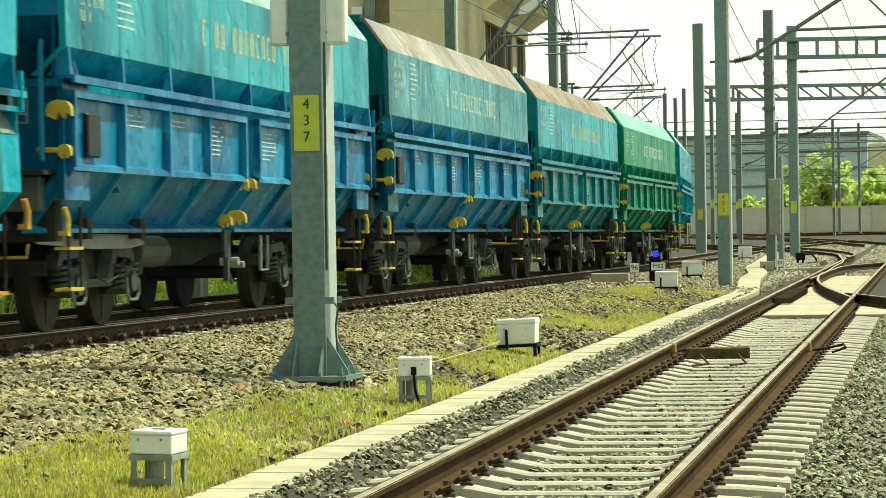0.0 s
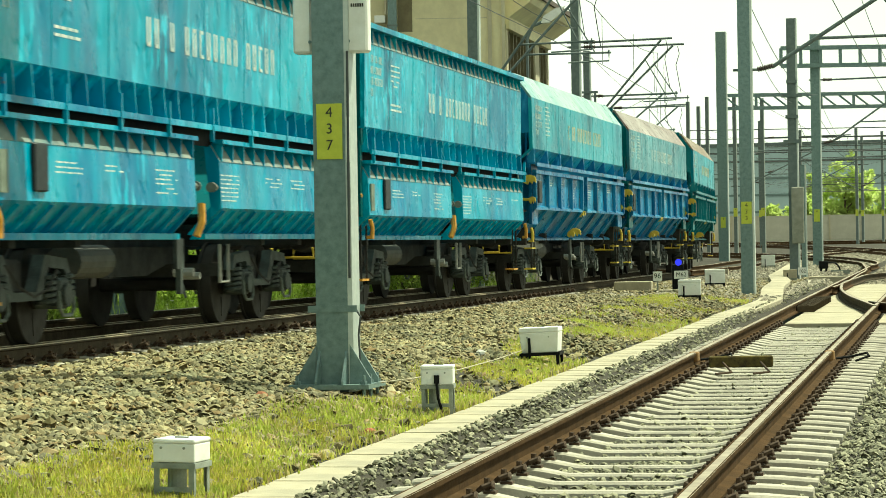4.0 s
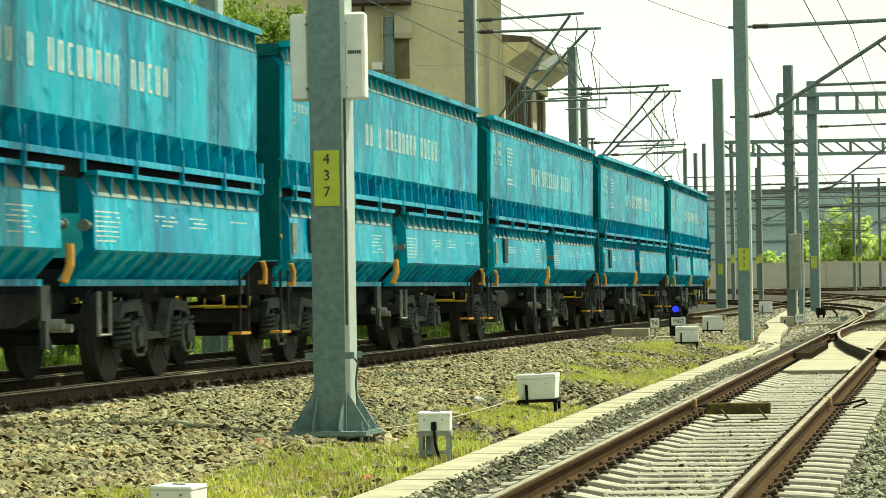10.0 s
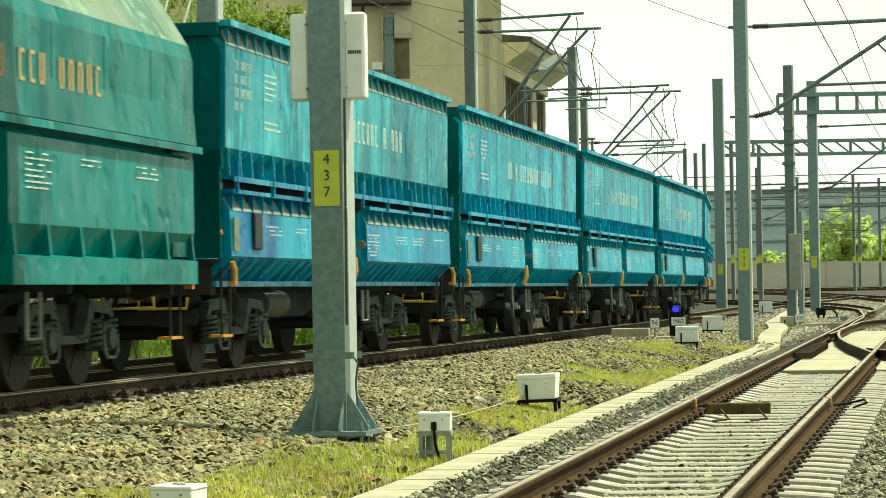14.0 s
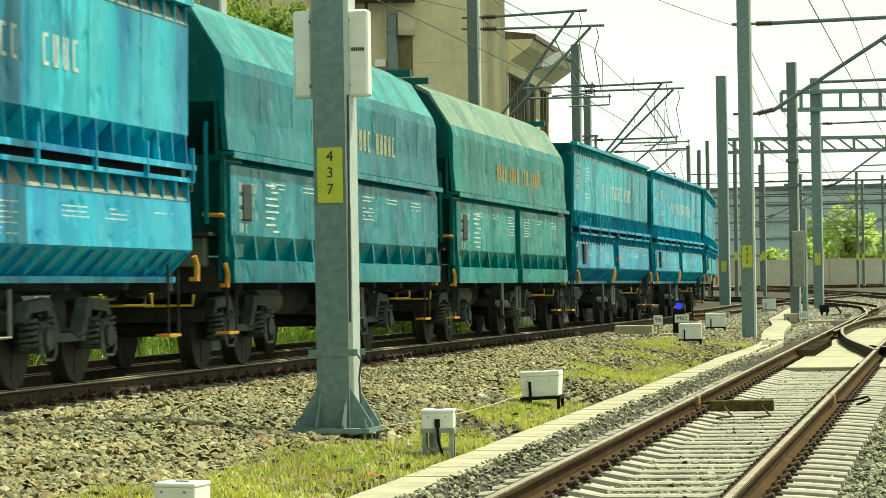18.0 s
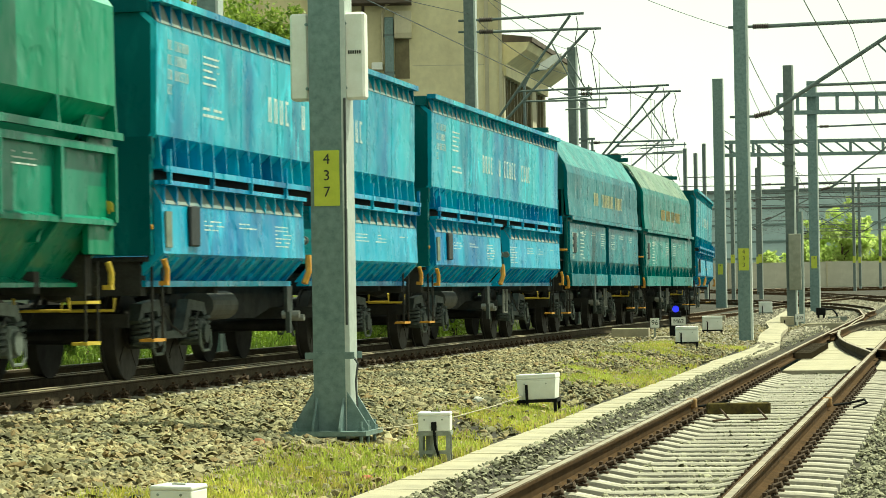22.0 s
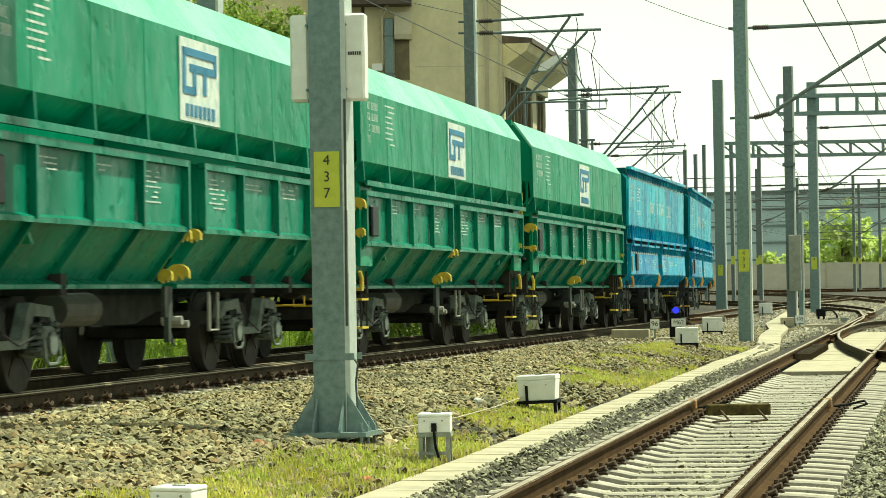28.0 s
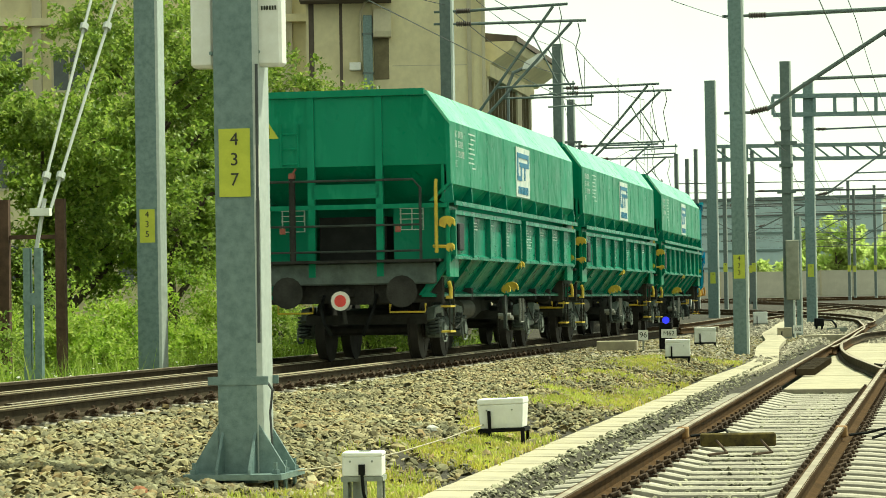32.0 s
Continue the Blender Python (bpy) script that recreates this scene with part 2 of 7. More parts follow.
def prism(bm, pts, a0, a1, axis="x", m=None):
    """A closed outline pushed along an axis. pts: (y, z) for x, (x, z) for y, (x, y) for z."""
    def co(p, a):
        return {"x": (a, p[0], p[1]), "y": (p[0], a, p[1]), "z": (p[0], p[1], a)}[axis]
    lo = [bm.verts.new(co(p, a0)) for p in pts]
    hi = [bm.verts.new(co(p, a1)) for p in pts]
    n = len(pts)
    bm.faces.new(lo[::-1])
    bm.faces.new(hi)
    for i in range(n):
        bm.faces.new((lo[i], lo[(i + 1) % n], hi[(i + 1) % n], hi[i]))
    if m is not None:
        for v in lo + hi:
            v.co = m @ v.co
    return bm


def rod(bm, a, b, r, r2=None, seg=8):
    """A round bar from a to b."""
    a, b = Vector(a), Vector(b)
    d = b - a
    if d.length < 1e-6:
        return bm
    q = d.to_track_quat("Z", "Y").to_matrix()
    r2 = r if r2 is None else r2
    lo, hi = [], []
    for i in range(seg):
        t = 2 * math.pi * i / seg
        o = Vector((math.cos(t), math.sin(t), 0))
        lo.append(bm.verts.new(a + q @ (o * r)))
        hi.append(bm.verts.new(b + q @ (o * r2)))
    bm.faces.new(lo[::-1])
    bm.faces.new(hi)
    for i in range(seg):
        bm.faces.new((lo[i], lo[(i + 1) % seg], hi[(i + 1) % seg], hi[i]))
    return bm


def path_rod(bm, pts, r, seg=6):
    """One bent tube through the points."""
    ps = [Vector(p) for p in pts]
    rings, up = [], None
    for i, p in enumerate(ps):
        d = (ps[min(i + 1, len(ps) - 1)] - ps[max(i - 1, 0)])
        d = d.normalized() if d.length > 1e-6 else Vector((0, 0, 1))
        if up is None:
            up = d.orthogonal().normalized()
        up = (up - d * up.dot(d))
        up = up.normalized() if up.length > 1e-4 else d.orthogonal().normalized()
        side = d.cross(up)
        rings.append([bm.verts.new(p + (up * math.cos(2 * math.pi * k / seg) + side * math.sin(2 * math.pi * k / seg)) * r) for k in range(seg)])
    for a, b in zip(rings, rings[1:]):
        for k in range(seg):
            bm.faces.new((a[k], a[(k + 1) % seg], b[(k + 1) % seg], b[k]))
    bm.faces.new(rings[0][::-1])
    bm.faces.new(rings[-1])
    return bm


def disc(bm, c, r, w, axis="y", seg=24):
    c = Vector(c)
    d = {"x": Vector((1, 0, 0)), "y": Vector((0, 1, 0)), "z": Vector((0, 0, 1))}[axis] * (w / 2)
    return rod(bm, c - d, c + d, r, seg=seg)


def cloud(name, base_v, base_f, pos, rot, scl, material, jitter=0.0, rng=None, worn=False):
    """Many small pieces in one mesh: base shape repeated at pos with rotation matrices and scales."""
    n, k = len(pos), len(base_v)
    v = np.repeat(base_v[None], n, 0) * scl[:, None, :]
    if jitter:
        v = v * (1 + rng.uniform(-jitter, jitter, v.shape))
    v = np.einsum("nij,nkj->nki", rot, v) + pos[:, None, :]
    f = (base_f[None] + (np.arange(n) * k)[:, None, None]).reshape(-1, base_f.shape[1])
    me = bpy.data.meshes.new(name)
    me.vertices.add(n * k)
    me.vertices.foreach_set("co", v.reshape(-1).astype(np.float32))
    w = base_f.shape[1]
    me.loops.add(f.size)
    me.loops.foreach_set("vertex_index", f.reshape(-1).astype(np.int32))
    me.polygons.add(len(f))
    me.polygons.foreach_set("loop_start", (np.arange(len(f)) * w).astype(np.int32))
    me.update(calc_edges=True)
    if worn:
        me.shade_smooth()
    else:
        me.shade_flat()
    me.materials.append(material)
    return new(name, me)


def rotations(rng, n, tilt=math.pi):
    a, b, c = rng.uniform(0, 2 * math.pi, n), rng.uniform(-tilt, tilt, n), rng.uniform(-tilt, tilt, n)
    ca, sa, cb, sb, cc, sc = np.cos(a), np.sin(a), np.cos(b), np.sin(b), np.cos(c), np.sin(c)
    z, o = np.zeros(n), np.ones(n)
    rz = np.array([[ca, -sa, z], [sa, ca, z], [z, z, o]]).transpose(2, 0, 1)
    rx = np.array([[o, z, z], [z, cb, -sb], [z, sb, cb]]).transpose(2, 0, 1)
    ry = np.array([[cc, z, sc], [z, o, z], [-sc, z, cc]]).transpose(2, 0, 1)
    return rz @ rx @ ry


# ---- the plan: two parallel tracks, the train's on a low bank ----
ZT = 0.457          # rail top of the train's track
TB, TA = 0.19, -9.59    # train's track: x = TA + TB * y
RB, RA = 0.1867, -2.2229  # second track: x = RA + RB * y
CT = math.sqrt(1 + TB * TB)
CURVE_S, CURVE_R = 78.0 * CT, 190.0   # the train's track bends left from here


def train_line(s):
    """Point and heading (angle from +Y to the right) of the train's track at s metres from y = 0."""
    th = math.atan(TB)
    if s <= CURVE_S:
        return TA + s * math.sin(th), s * math.cos(th), th
    x0, y0 = TA + CURVE_S * math.sin(th), CURVE_S * math.cos(th)
    a = min((s - CURVE_S) / CURVE_R, 1.2)
    more = max(0.0, (s - CURVE_S) - 1.2 * CURVE_R)
    cx, cy = x0 - CURVE_R * math.cos(th), y0 + CURVE_R * math.sin(th)
    h = th - a
    return cx + CURVE_R * math.cos(h) + more * math.sin(h), cy - CURVE_R * math.sin(h) + more * math.cos(h), h


def train_z(y):
    return ZT - 0.0012 * max(0, min(y, 110) - 24)


def right_z(y):
    return 0.0049 * (min(y, 95.0) - 17.0)


def right_x(y):
    return RA + RB * y


def smooth(a, b, x):
    t = min(1.0, max(0.0, (x - a) / (b - a)))
    return t * t * (3 - 2 * t)


def ground_z(x, y):
    """Height of the ground between and beside the tracks."""
    u = (x - (TA + TB * y)) / CT
    v = (x - (RA + RB * y)) / CT
    zt, zr = train_z(y) - 0.235, right_z(y) - 0.235
    far = 0.27 + 0.0065 * max(0.0, min(y, 500.0) - 110.0)
    if u < -2.0:
        z = zt - 0.55 * smooth(-2.0, -3.4, u)
    elif u < 1.75:
        z = zt
    elif v < -2.13:
        t = smooth(1.75, 4.3, u)
        low = min(zr + 0.275, zt)
        z = zt * (1 - t) + low * t
        z = z + (zr + 0.10 - z) * smooth(-3.3, -2.13, v)
    elif v < 2.0:
        z = zr - 0.018 * smooth(1.6, 1.3, abs(v)) + 0.10 * smooth(-1.35, -1.55, v)
    else:
        z = zr - 0.12 * smooth(2.0, 4.0, v)
    # hollow round the foot of the near mast
    z -= 0.10 * math.exp(-((x + 0.985) ** 2 + (y - 24.2) ** 2) / 0.55)
    k = smooth(85.0, 112.0, y)
    if x < TA + TB * min(y, 80) - 4:
        far = min(far, 0.2)
    return z * (1 - k) + far * k


# ---- ground ----
def build_ground():
    # columns run along the tracks, close together where the ground has steps
    os_ = np.unique(np.round(np.concatenate([np.arange(-26, -9.4, 0.8), np.arange(-9.4, 2.6, 0.16), np.arange(2.6, 14, 0.8), [-2000, -600, -200, -80, -40, 20, 35, 60, 120, 300, 900, 2500]]), 3))
    ys = np.unique(np.concatenate([[-320, -160, -60, -20, -5, 5], np.linspace(10, 130, 121), [150, 180, 220, 260, 400, 800, 2000, 4000]]))
    bm = B()
    grid = []
    for o in os_:
        col = []
        for y in ys:
            x = RA + RB * min(y, 130.0) + o
            col.append(bm.verts.new((x, y, ground_z(x, y))))
        grid.append(col)
    for i in range(len(os_) - 1):
        for j in range(len(ys) - 1):
            bm.faces.new((grid[i][j], grid[i + 1][j], grid[i + 1][j + 1], grid[i][j + 1]))
    ob = part("ground", bm, M_BED)
    tagged(ob, "gravelly railway ground with ballast and dry grass", "ground", kind="structure")


build_ground()

RAIL = [(-0.0365, 0), (0.0365, 0), (0.0365, -0.035), (0.010, -0.045), (0.010, -0.135), (0.075, -0.150), (0.075, -0.172), (-0.075, -0.172), (-0.075, -0.150), (-0.010, -0.135), (-0.010, -0.045), (-0.0365, -0.035)]


def rail_along(name, pts, web, parent=None, head=None, shine=((-0.021, 0.001), (-0.018, 0.003), (0.028, 0.003), (0.038, -0.006))):
    """Rail profile swept along points (x, y, z at the rail top), with a worn bright head laid on."""
    bm = B()
    rings = []
    for i, p in enumerate(pts):
        a, b = pts[max(0, i - 1)], pts[min(len(pts) - 1, i + 1)]
        d = Vector((b[0] - a[0], b[1] - a[1], 0)).normalized()
        nrm = Vector((d.y, -d.x, 0))
        rings.append([bm.verts.new(Vector(p) + nrm * q[0] + Vector((0, 0, q[1]))) for q in RAIL])
    n = len(RAIL)
    for r, s in zip(rings, rings[1:]):
        for k in range(n):
            bm.faces.new((r[k], r[(k + 1) % n], s[(k + 1) % n], s[k]))
    bm.faces.new(rings[0])
    bm.faces.new(rings[-1][::-1])
    ob = part(name, bm, web, parent)
    bm = B()
    row = []
    for i, p in enumerate(pts):
        a, b = pts[max(0, i - 1)], pts[min(len(pts) - 1, i + 1)]
        d = Vector((b[0] - a[0], b[1] - a[1], 0)).normalized()
        nrm = Vector((d.y, -d.x, 0))
        row.append([bm.verts.new(Vector(p) + nrm * q + Vector((0, 0, h))) for q, h in shine])
    for r, s in zip(row, row[1:]):
        for k in range(3):
            bm.faces.new((r[k], r[k + 1], s[k + 1], s[k]))
    part("rail_head", bm, head or M_RAILTOP, ob, "worn bright rail head")
    return ob


def track_pts(fn, off, y0, y1, step):
    out = []
    n = max(1, int((y1 - y0) / step))
    for i in range(n + 1):
        out.append(fn(y0 + (y1 - y0) * i / n, off))
    return out


def train_pt(s, off):
    x, y, h = train_line(s)
    return (x + off * math.cos(h), y - off * math.sin(h), train_z(y))


def right_pt(y, off):
    return (right_x(y) + off / CT, y - off * RB / CT, right_z(y))


GA = 0.7525
WIDE_HEAD = ((-0.038, -0.012), (-0.034, 0.003), (0.034, 0.003), (0.0385, -0.020))
tagged(rail_along("train_track_rail", track_pts(train_pt, GA, -180, 300, 6), M_DARKRAIL, None, M_TANHEAD, WIDE_HEAD), "dark oily rail of the train's track on ballast", "rail", "rails", "structure")
tagged(rail_along("train_track_rail", track_pts(train_pt, -GA, -180, 300, 6), M_DARKRAIL, None, M_TANHEAD, WIDE_HEAD), "dark oily rail of the train's track on ballast", "rail", "rails", "structure")
tagged(rail_along("second_track_rail", track_pts(right_pt, -GA, -5, 92, 4), M_RUST), "rusty brown rail with worn head on concrete sleepers", "rail", "rails", "structure")
tagged(rail_along("second_track_rail", track_pts(right_pt, GA, -5, 110, 4), M_RUST), "rusty brown rail with worn head on concrete sleepers", "rail", "rails", "structure")


# ---- track details ----
def sleeper_mesh():
    """Concrete sleeper: raised rail seats, lower waist, tapered sides."""
    secs = [(-1.30, 0.080, 0.098, -0.02), (-1.05, 0.086, 0.104, 0.0), (-0.92, 0.090, 0.108, 0.005), (-0.58, 0.090, 0.108, 0.005), (-0.38, 0.066, 0.085, -0.035), (0.38, 0.066, 0.085, -0.035), (0.58, 0.090, 0.108, 0.005), (0.92, 0.090, 0.108, 0.005), (1.05, 0.086, 0.104, 0.0), (1.30, 0.080, 0.098, -0.02)]
    bm = B()
    rings = [[bm.verts.new((x, y, z)) for y, z in ((-wb, -0.20), (-wt, top - 0.015), (-wt + 0.02, top), (wt - 0.02, top), (wt, top - 0.015), (wb, -0.20))] for x, wt, wb, top in secs]
    for r, s in zip(rings, rings[1:]):
        for k in range(6):
            bm.faces.new((r[k], r[(k + 1) % 6], s[(k + 1) % 6], s[k]))
    bm.faces.new(rings[0])
    bm.faces.new(rings[-1][::-1])
    return bm


def clip_mesh():
    """Bowed spring clip with its bolt and shoulder."""
    bm = B()
    pts = [(0.02, -0.06, 0.02), (0.05, -0.075, 0.05), (0.09, -0.055, 0.065), (0.10, -0.01, 0.04), (0.06, 0.0, 0.05), (0.10, 0.01, 0.04), (0.09, 0.055, 0.065), (0.05, 0.075, 0.05), (0.02, 0.06, 0.02)]
    path_rod(bm, pts, 0.016, 5)
    box(bm, 0.05, 0.12, -0.05, 0.05, 0.0, 0.018)
    rod(bm, (0.065, 0, 0), (0.065, 0, 0.10), 0.018, seg=6)
    return bm


RAIL_SEAT = -0.172
second = tagged(empty("track_second"), "open track of rusty rails on pale concrete sleepers", "track", kind="structure")
first = tagged(empty("track_first"), "ballasted track with dark rails under the train", "track", kind="structure")


def lay_track(owner, place, s0, s1, step, clips, big=1.0, short=1.0):
    proto = part("sleeper", sleeper_mesh(), M_SLEEPER, owner)
    cm = part("rail_clip", clip_mesh(), M_CLIP, proto)
    smesh, cmesh = proto.data, cm.data
    smesh.transform(Matrix.Diagonal((short, 1, 1, 1)))
    bpy.data.objects.remove(cm)
    bpy.data.objects.remove(proto)
    n = int((s1 - s0) / step)
    rng = random.Random(4)
    for i in range(n):
        x, y, z, ang = place(s0 + i * step)
        sl = new("sleeper", smesh)
        sl.parent = owner
        sl.matrix_basis = pose(x, y, z + RAIL_SEAT - 0.006 + rng.uniform(-0.004, 0.004), 0, 0, -ang + rng.uniform(-0.5, 0.5))
        for o, f in clips:
            c = new("rail_clip", cmesh)
            c.parent = sl
            c.matrix_basis = pose(o, 0, 0.004, 0, 0, 0 if f > 0 else 180) @ Matrix.Diagonal((0.9 * big, 0.85 * big, 0.8 * big, 1))


def second_place(s):
    return right_x(s), s, right_z(s), math.degrees(math.atan(RB))


def first_place(s):
    x, y, h = train_line(s)
    return x, y, train_z(y), math.degrees(h)


lay_track(second, second_place, 14.5, 44.0, 0.6, ((-GA + 0.075, 1), (GA + 0.075, 1), (GA - 0.075, -1), (-GA - 0.075, -1)), 1.15)
lay_track(first, first_place, 20.5, 62.0, 0.6, ((GA + 0.075, 1), (GA - 0.075, -1)), 1.3, 0.84)

# turnout: pale deck between the rails, wing and closure rails, check plates
def deck():
    """Slabs of the turnout deck, level with the sleepers."""
    own = tagged(empty("turnout_deck"), "pale concrete deck slabs between the turnout rails", "turnout deck", kind="structure")
    rng = random.Random(9)
    for a, b, lo, hi, step in ((-0.60, 0.60, 44.3, 72.0, 1.8), (0.88, 1.5, 44.3, 53.0, 1.8)):
        y = lo
        while y < hi:
            bm = B()
            box(bm, a, b, 0.0, step - 0.02, -0.12, 0.0, bevel=0.01)
            o = part("slab", bm, M_SLAB, own)
            o.matrix_basis = pose(right_x(y), y, right_z(y) - 0.176 + rng.uniform(-0.006, 0.004), math.degrees(math.atan(0.0049)), 0, -math.degrees(math.atan(RB)))
            y += step / CT


deck()


def far_rail(pts, label="rusty rail of the far turnout", web=None):
    """A rail bent smoothly through a few places."""
    ps = [Vector(p) for p in pts]
    out = []
    for i in range(len(ps) - 1):
        p0, p1, p2, p3 = ps[max(0, i - 1)], ps[i], ps[i + 1], ps[min(len(ps) - 1, i + 2)]
        for k in range(6):
            t = k / 6
            out.append(0.5 * ((2 * p1) + (p2 - p0) * t + (2 * p0 - 5 * p1 + 4 * p2 - p3) * t * t + (3 * p1 - p0 - 3 * p2 + p3) * t ** 3))
    out.append(ps[-1])
    tagged(rail_along("turnout_rail", [tuple(p) for p in out], web or M_RUST), label, "rail", "rails", "structure")


far_rail([(7.35, 47.2, 0.16), (7.94, 54.0, 0.185), (8.41, 58.3, 0.21), (9.0, 62.6, 0.23), (9.8, 67.6, 0.25), (10.8, 72.3, 0.275), (12.0, 77.7, 0.30), (14.2, 83.0, 0.33)], "dark curved wing rail of the turnout", M_DARKRAIL)
rail_along("switch_blade", track_pts(train_pt, 0.52, 30.0, 36.0, 3) + track_pts(train_pt, 0.66, 40.0, 56.0, 4), M_DARKRAIL)["kind"] = "structure"
tagged(bpy.data.objects["switch_blade"], "slim switch blade lying inside the near rail", "rail", "rails", "structure")
tagged(rail_along("siding_rail", track_pts(train_pt, -2.05, 8.0, 60.0, 6), M_DARKRAIL), "dark rail of a disused siding beyond the train's track", "rail", "rails", "structure")
far_rail([(8.68, 61.7, 0.23), (10.08, 68.8, 0.26), (11.72, 78.0, 0.30), (13.11, 85.7, 0.33), (14.5, 95.3, 0.38), (15.9, 106.0, 0.40), (16.1, 116.0, 0.47), (15.0, 130.0, 0.55), (9.0, 160.0, 0.72)])
far_rail([(14.5, 93.8, 0.38), (16.2, 103.0, 0.38), (17.4, 113.0, 0.42), (17.6, 126.0, 0.52), (15.5, 145.0, 0.64), (8.0, 175.0, 0.8)])
far_rail([(21.4, 133.0, 0.60), (22.3, 150.0, 0.70), (22.3, 165.0, 0.80), (21.4, 190.0, 0.95), (15.0, 230.0, 1.2)])
far_rail([(23.2, 133.0, 0.60), (24.0, 150.0, 0.70), (24.0, 165.0, 0.80), (23.2, 190.0, 0.95), (17.0, 230.0, 1.2)])
far_rail([(7.9, 88.5, 0.36), (11.2, 102.8, 0.38), (14.3, 117.5, 0.46), (18.5, 135.0, 0.57), (24.0, 155.0, 0.70)], "rusty rail leading off towards the far station")
far_rail([(7.0, 92.0, 0.36), (9.7, 104.0, 0.38), (13.0, 120.0, 0.46), (17.3, 138.0, 0.57), (23.0, 158.0, 0.70)], "rusty rail leading off towards the far station")
far_rail([(7.70, 49.9, 0.17), (7.95, 45.5, 0.15), (8.3, 41.0, 0.13), (8.9, 35.0, 0.10)], "rusty rail crossing off the turnout frog")
far_rail([(6.0, 200.0, 1.0), (25.0, 205.0, 1.04), (45.0, 203.0, 1.02), (70.0, 190.0, 0.95)], "rusty rail of the far sidings")
far_rail([(6.0, 215.0, 1.1), (25.0, 221.0, 1.13), (45.0, 219.0, 1.12), (70.0, 207.0, 1.02)], "rusty rail of the far sidings")


def guard_plates():
    bm = B()
    for i in range(16):
        p = right_pt(49.5 + i * 0.42, -GA + 0.20)
        box(bm, p[0] - 0.16, p[0] + 0.16, p[1] - 0.09, p[1] + 0.09, p[2] - 0.16, p[2] - 0.05)
    tagged(part("check_rail_plate", bm, M_DARKRAIL), "dark ribbed check rail plates beside the rail", "track plates", kind="stuff")


guard_plates()


def joint_bars():
    """Clamped joint on each rail with bond wires; wooden check board between the rails."""
    for o in (-GA, GA):
        p = right_pt(30.6, o)
        e = tagged(empty("rail_clamp", pose(*p, 0, 0, -10.6)), "orange-brown clamp on the rail with a dark bond wire", "rail clamp", "rail clamps")
        bm = B()
        box(bm, -0.048, 0.062, -0.085, 0.085, -0.10, 0.008, bevel=0.012)
        part("clamp", bm, M_CLAMP, e)
        bm = B()
        path_rod(bm, [(0.08, 0.0, -0.08), (0.25, 0.05, -0.06), (0.42, 0.0, -0.02), (0.45, -0.15, -0.05), (0.30, -0.2, -0.10)], 0.014)
        part("bond_wire", bm, M_BLACK, e)
    p = right_pt(29.3, 0)
    e = tagged(empty("track_board", pose(p[0] - 0.12, p[1], p[2], 0, 0, -2)), "old mossy wooden board with bent rods between the rails", "board")
    bm = B()
    box(bm, -0.34, 0.34, -0.06, 0.06, -0.10, 0.02, bevel=0.012)
    part("board", bm, M_BOARD, e)
    for a in (-0.2, 0.2):
        bm = B()
        path_rod(bm, [(a, -0.05, -0.04), (a + 0.08, -0.3, -0.14), (a - 0.1, -0.42, -0.15)], 0.012)
        part("bent_rod", bm, M_CLIP, e)


M_CLAMP = mat("orange clamp", (0.34, 0.19, 0.07), 0.7, 0.1, 0.15, 20)
M_BOARD = mat("mossy dark board", (0.045, 0.035, 0.02), 0.95, 0, 0.25, 12, (0.14, 0.11, 0.035), spec=0.1)
joint_bars()


# cable duct covers: pale slabs in a row
def slab_path():
    """Pale duct slabs beside the second track, then swinging away between the masts."""
    own = tagged(empty("cable_duct"), "row of pale concrete cable duct slabs", "duct slabs", kind="structure")
    bm = B()
    box(bm, -0.21, 0.21, -0.4988, 0.4988, -0.08, 0.0, bevel=0.003)
    proto = part("slab", bm, M_SLAB, own)
    me = proto.data
    bpy.data.objects.remove(proto)
    rng = random.Random(3)
    line = [(right_x(y) - 1.79 * CT, y) for y in np.arange(12, 48.1, 2)] + [(5.75, 52.0), (6.75, 57.2), (7.55, 63.5), (8.6, 70.5), (9.45, 78.5), (11.2, 90.0), (13.2, 104.0)]
    cum = [0.0]
    for a, b in zip(line, line[1:]):
        cum.append(cum[-1] + math.dist(a, b))
    xs, ys = [p[0] for p in line], [p[1] for p in line]

    def at(q):
        return float(np.interp(q, cum, xs)), float(np.interp(q, cum, ys))

    def level(y):
        return right_z(y) - 0.125 + 0.12 * smooth(55, 66, y)

    s = 0.5
    while s < cum[-1] - 0.5:
        (x, y), (x2, y2) = at(s), at(s + 0.3)
        if y < 47:
            a = math.degrees(math.atan2(x2 - x, y2 - y))
            o = new("slab", me)
            o.parent = own
            o.matrix_basis = pose(x, y, level(y) + rng.uniform(-0.002, 0.002), rng.uniform(-0.08, 0.08), rng.uniform(-0.6, 0.6), -a + rng.uniform(-0.5, 0.5))
        else:
            # mitred piece between two cuts across the line
            bm = B()
            rim = []
            for q in (s - 0.495, s + 0.495):
                (px, py), (qx, qy) = at(q - 0.8), at(q + 0.8)
                cx, cy = at(q)
                d = Vector((qx - px, qy - py, 0)).normalized()
                n = Vector((d.y, -d.x, 0)) * 0.245
                rim.append([Vector((cx, cy, level(cy))) - n, Vector((cx, cy, level(cy))) + n])
            top = [bm.verts.new(p) for p in (rim[0][0], rim[0][1], rim[1][1], rim[1][0])]
            low = [bm.verts.new(v.co - Vector((0, 0, 0.08))) for v in top]
            bm.faces.new(top)
            bm.faces.new(low[::-1])
            for k in range(4):
                bm.faces.new((top[k], low[k], low[(k + 1) % 4], top[(k + 1) % 4]))
            part("slab", bm, M_SLAB, own)
        s += 1.0


slab_path()


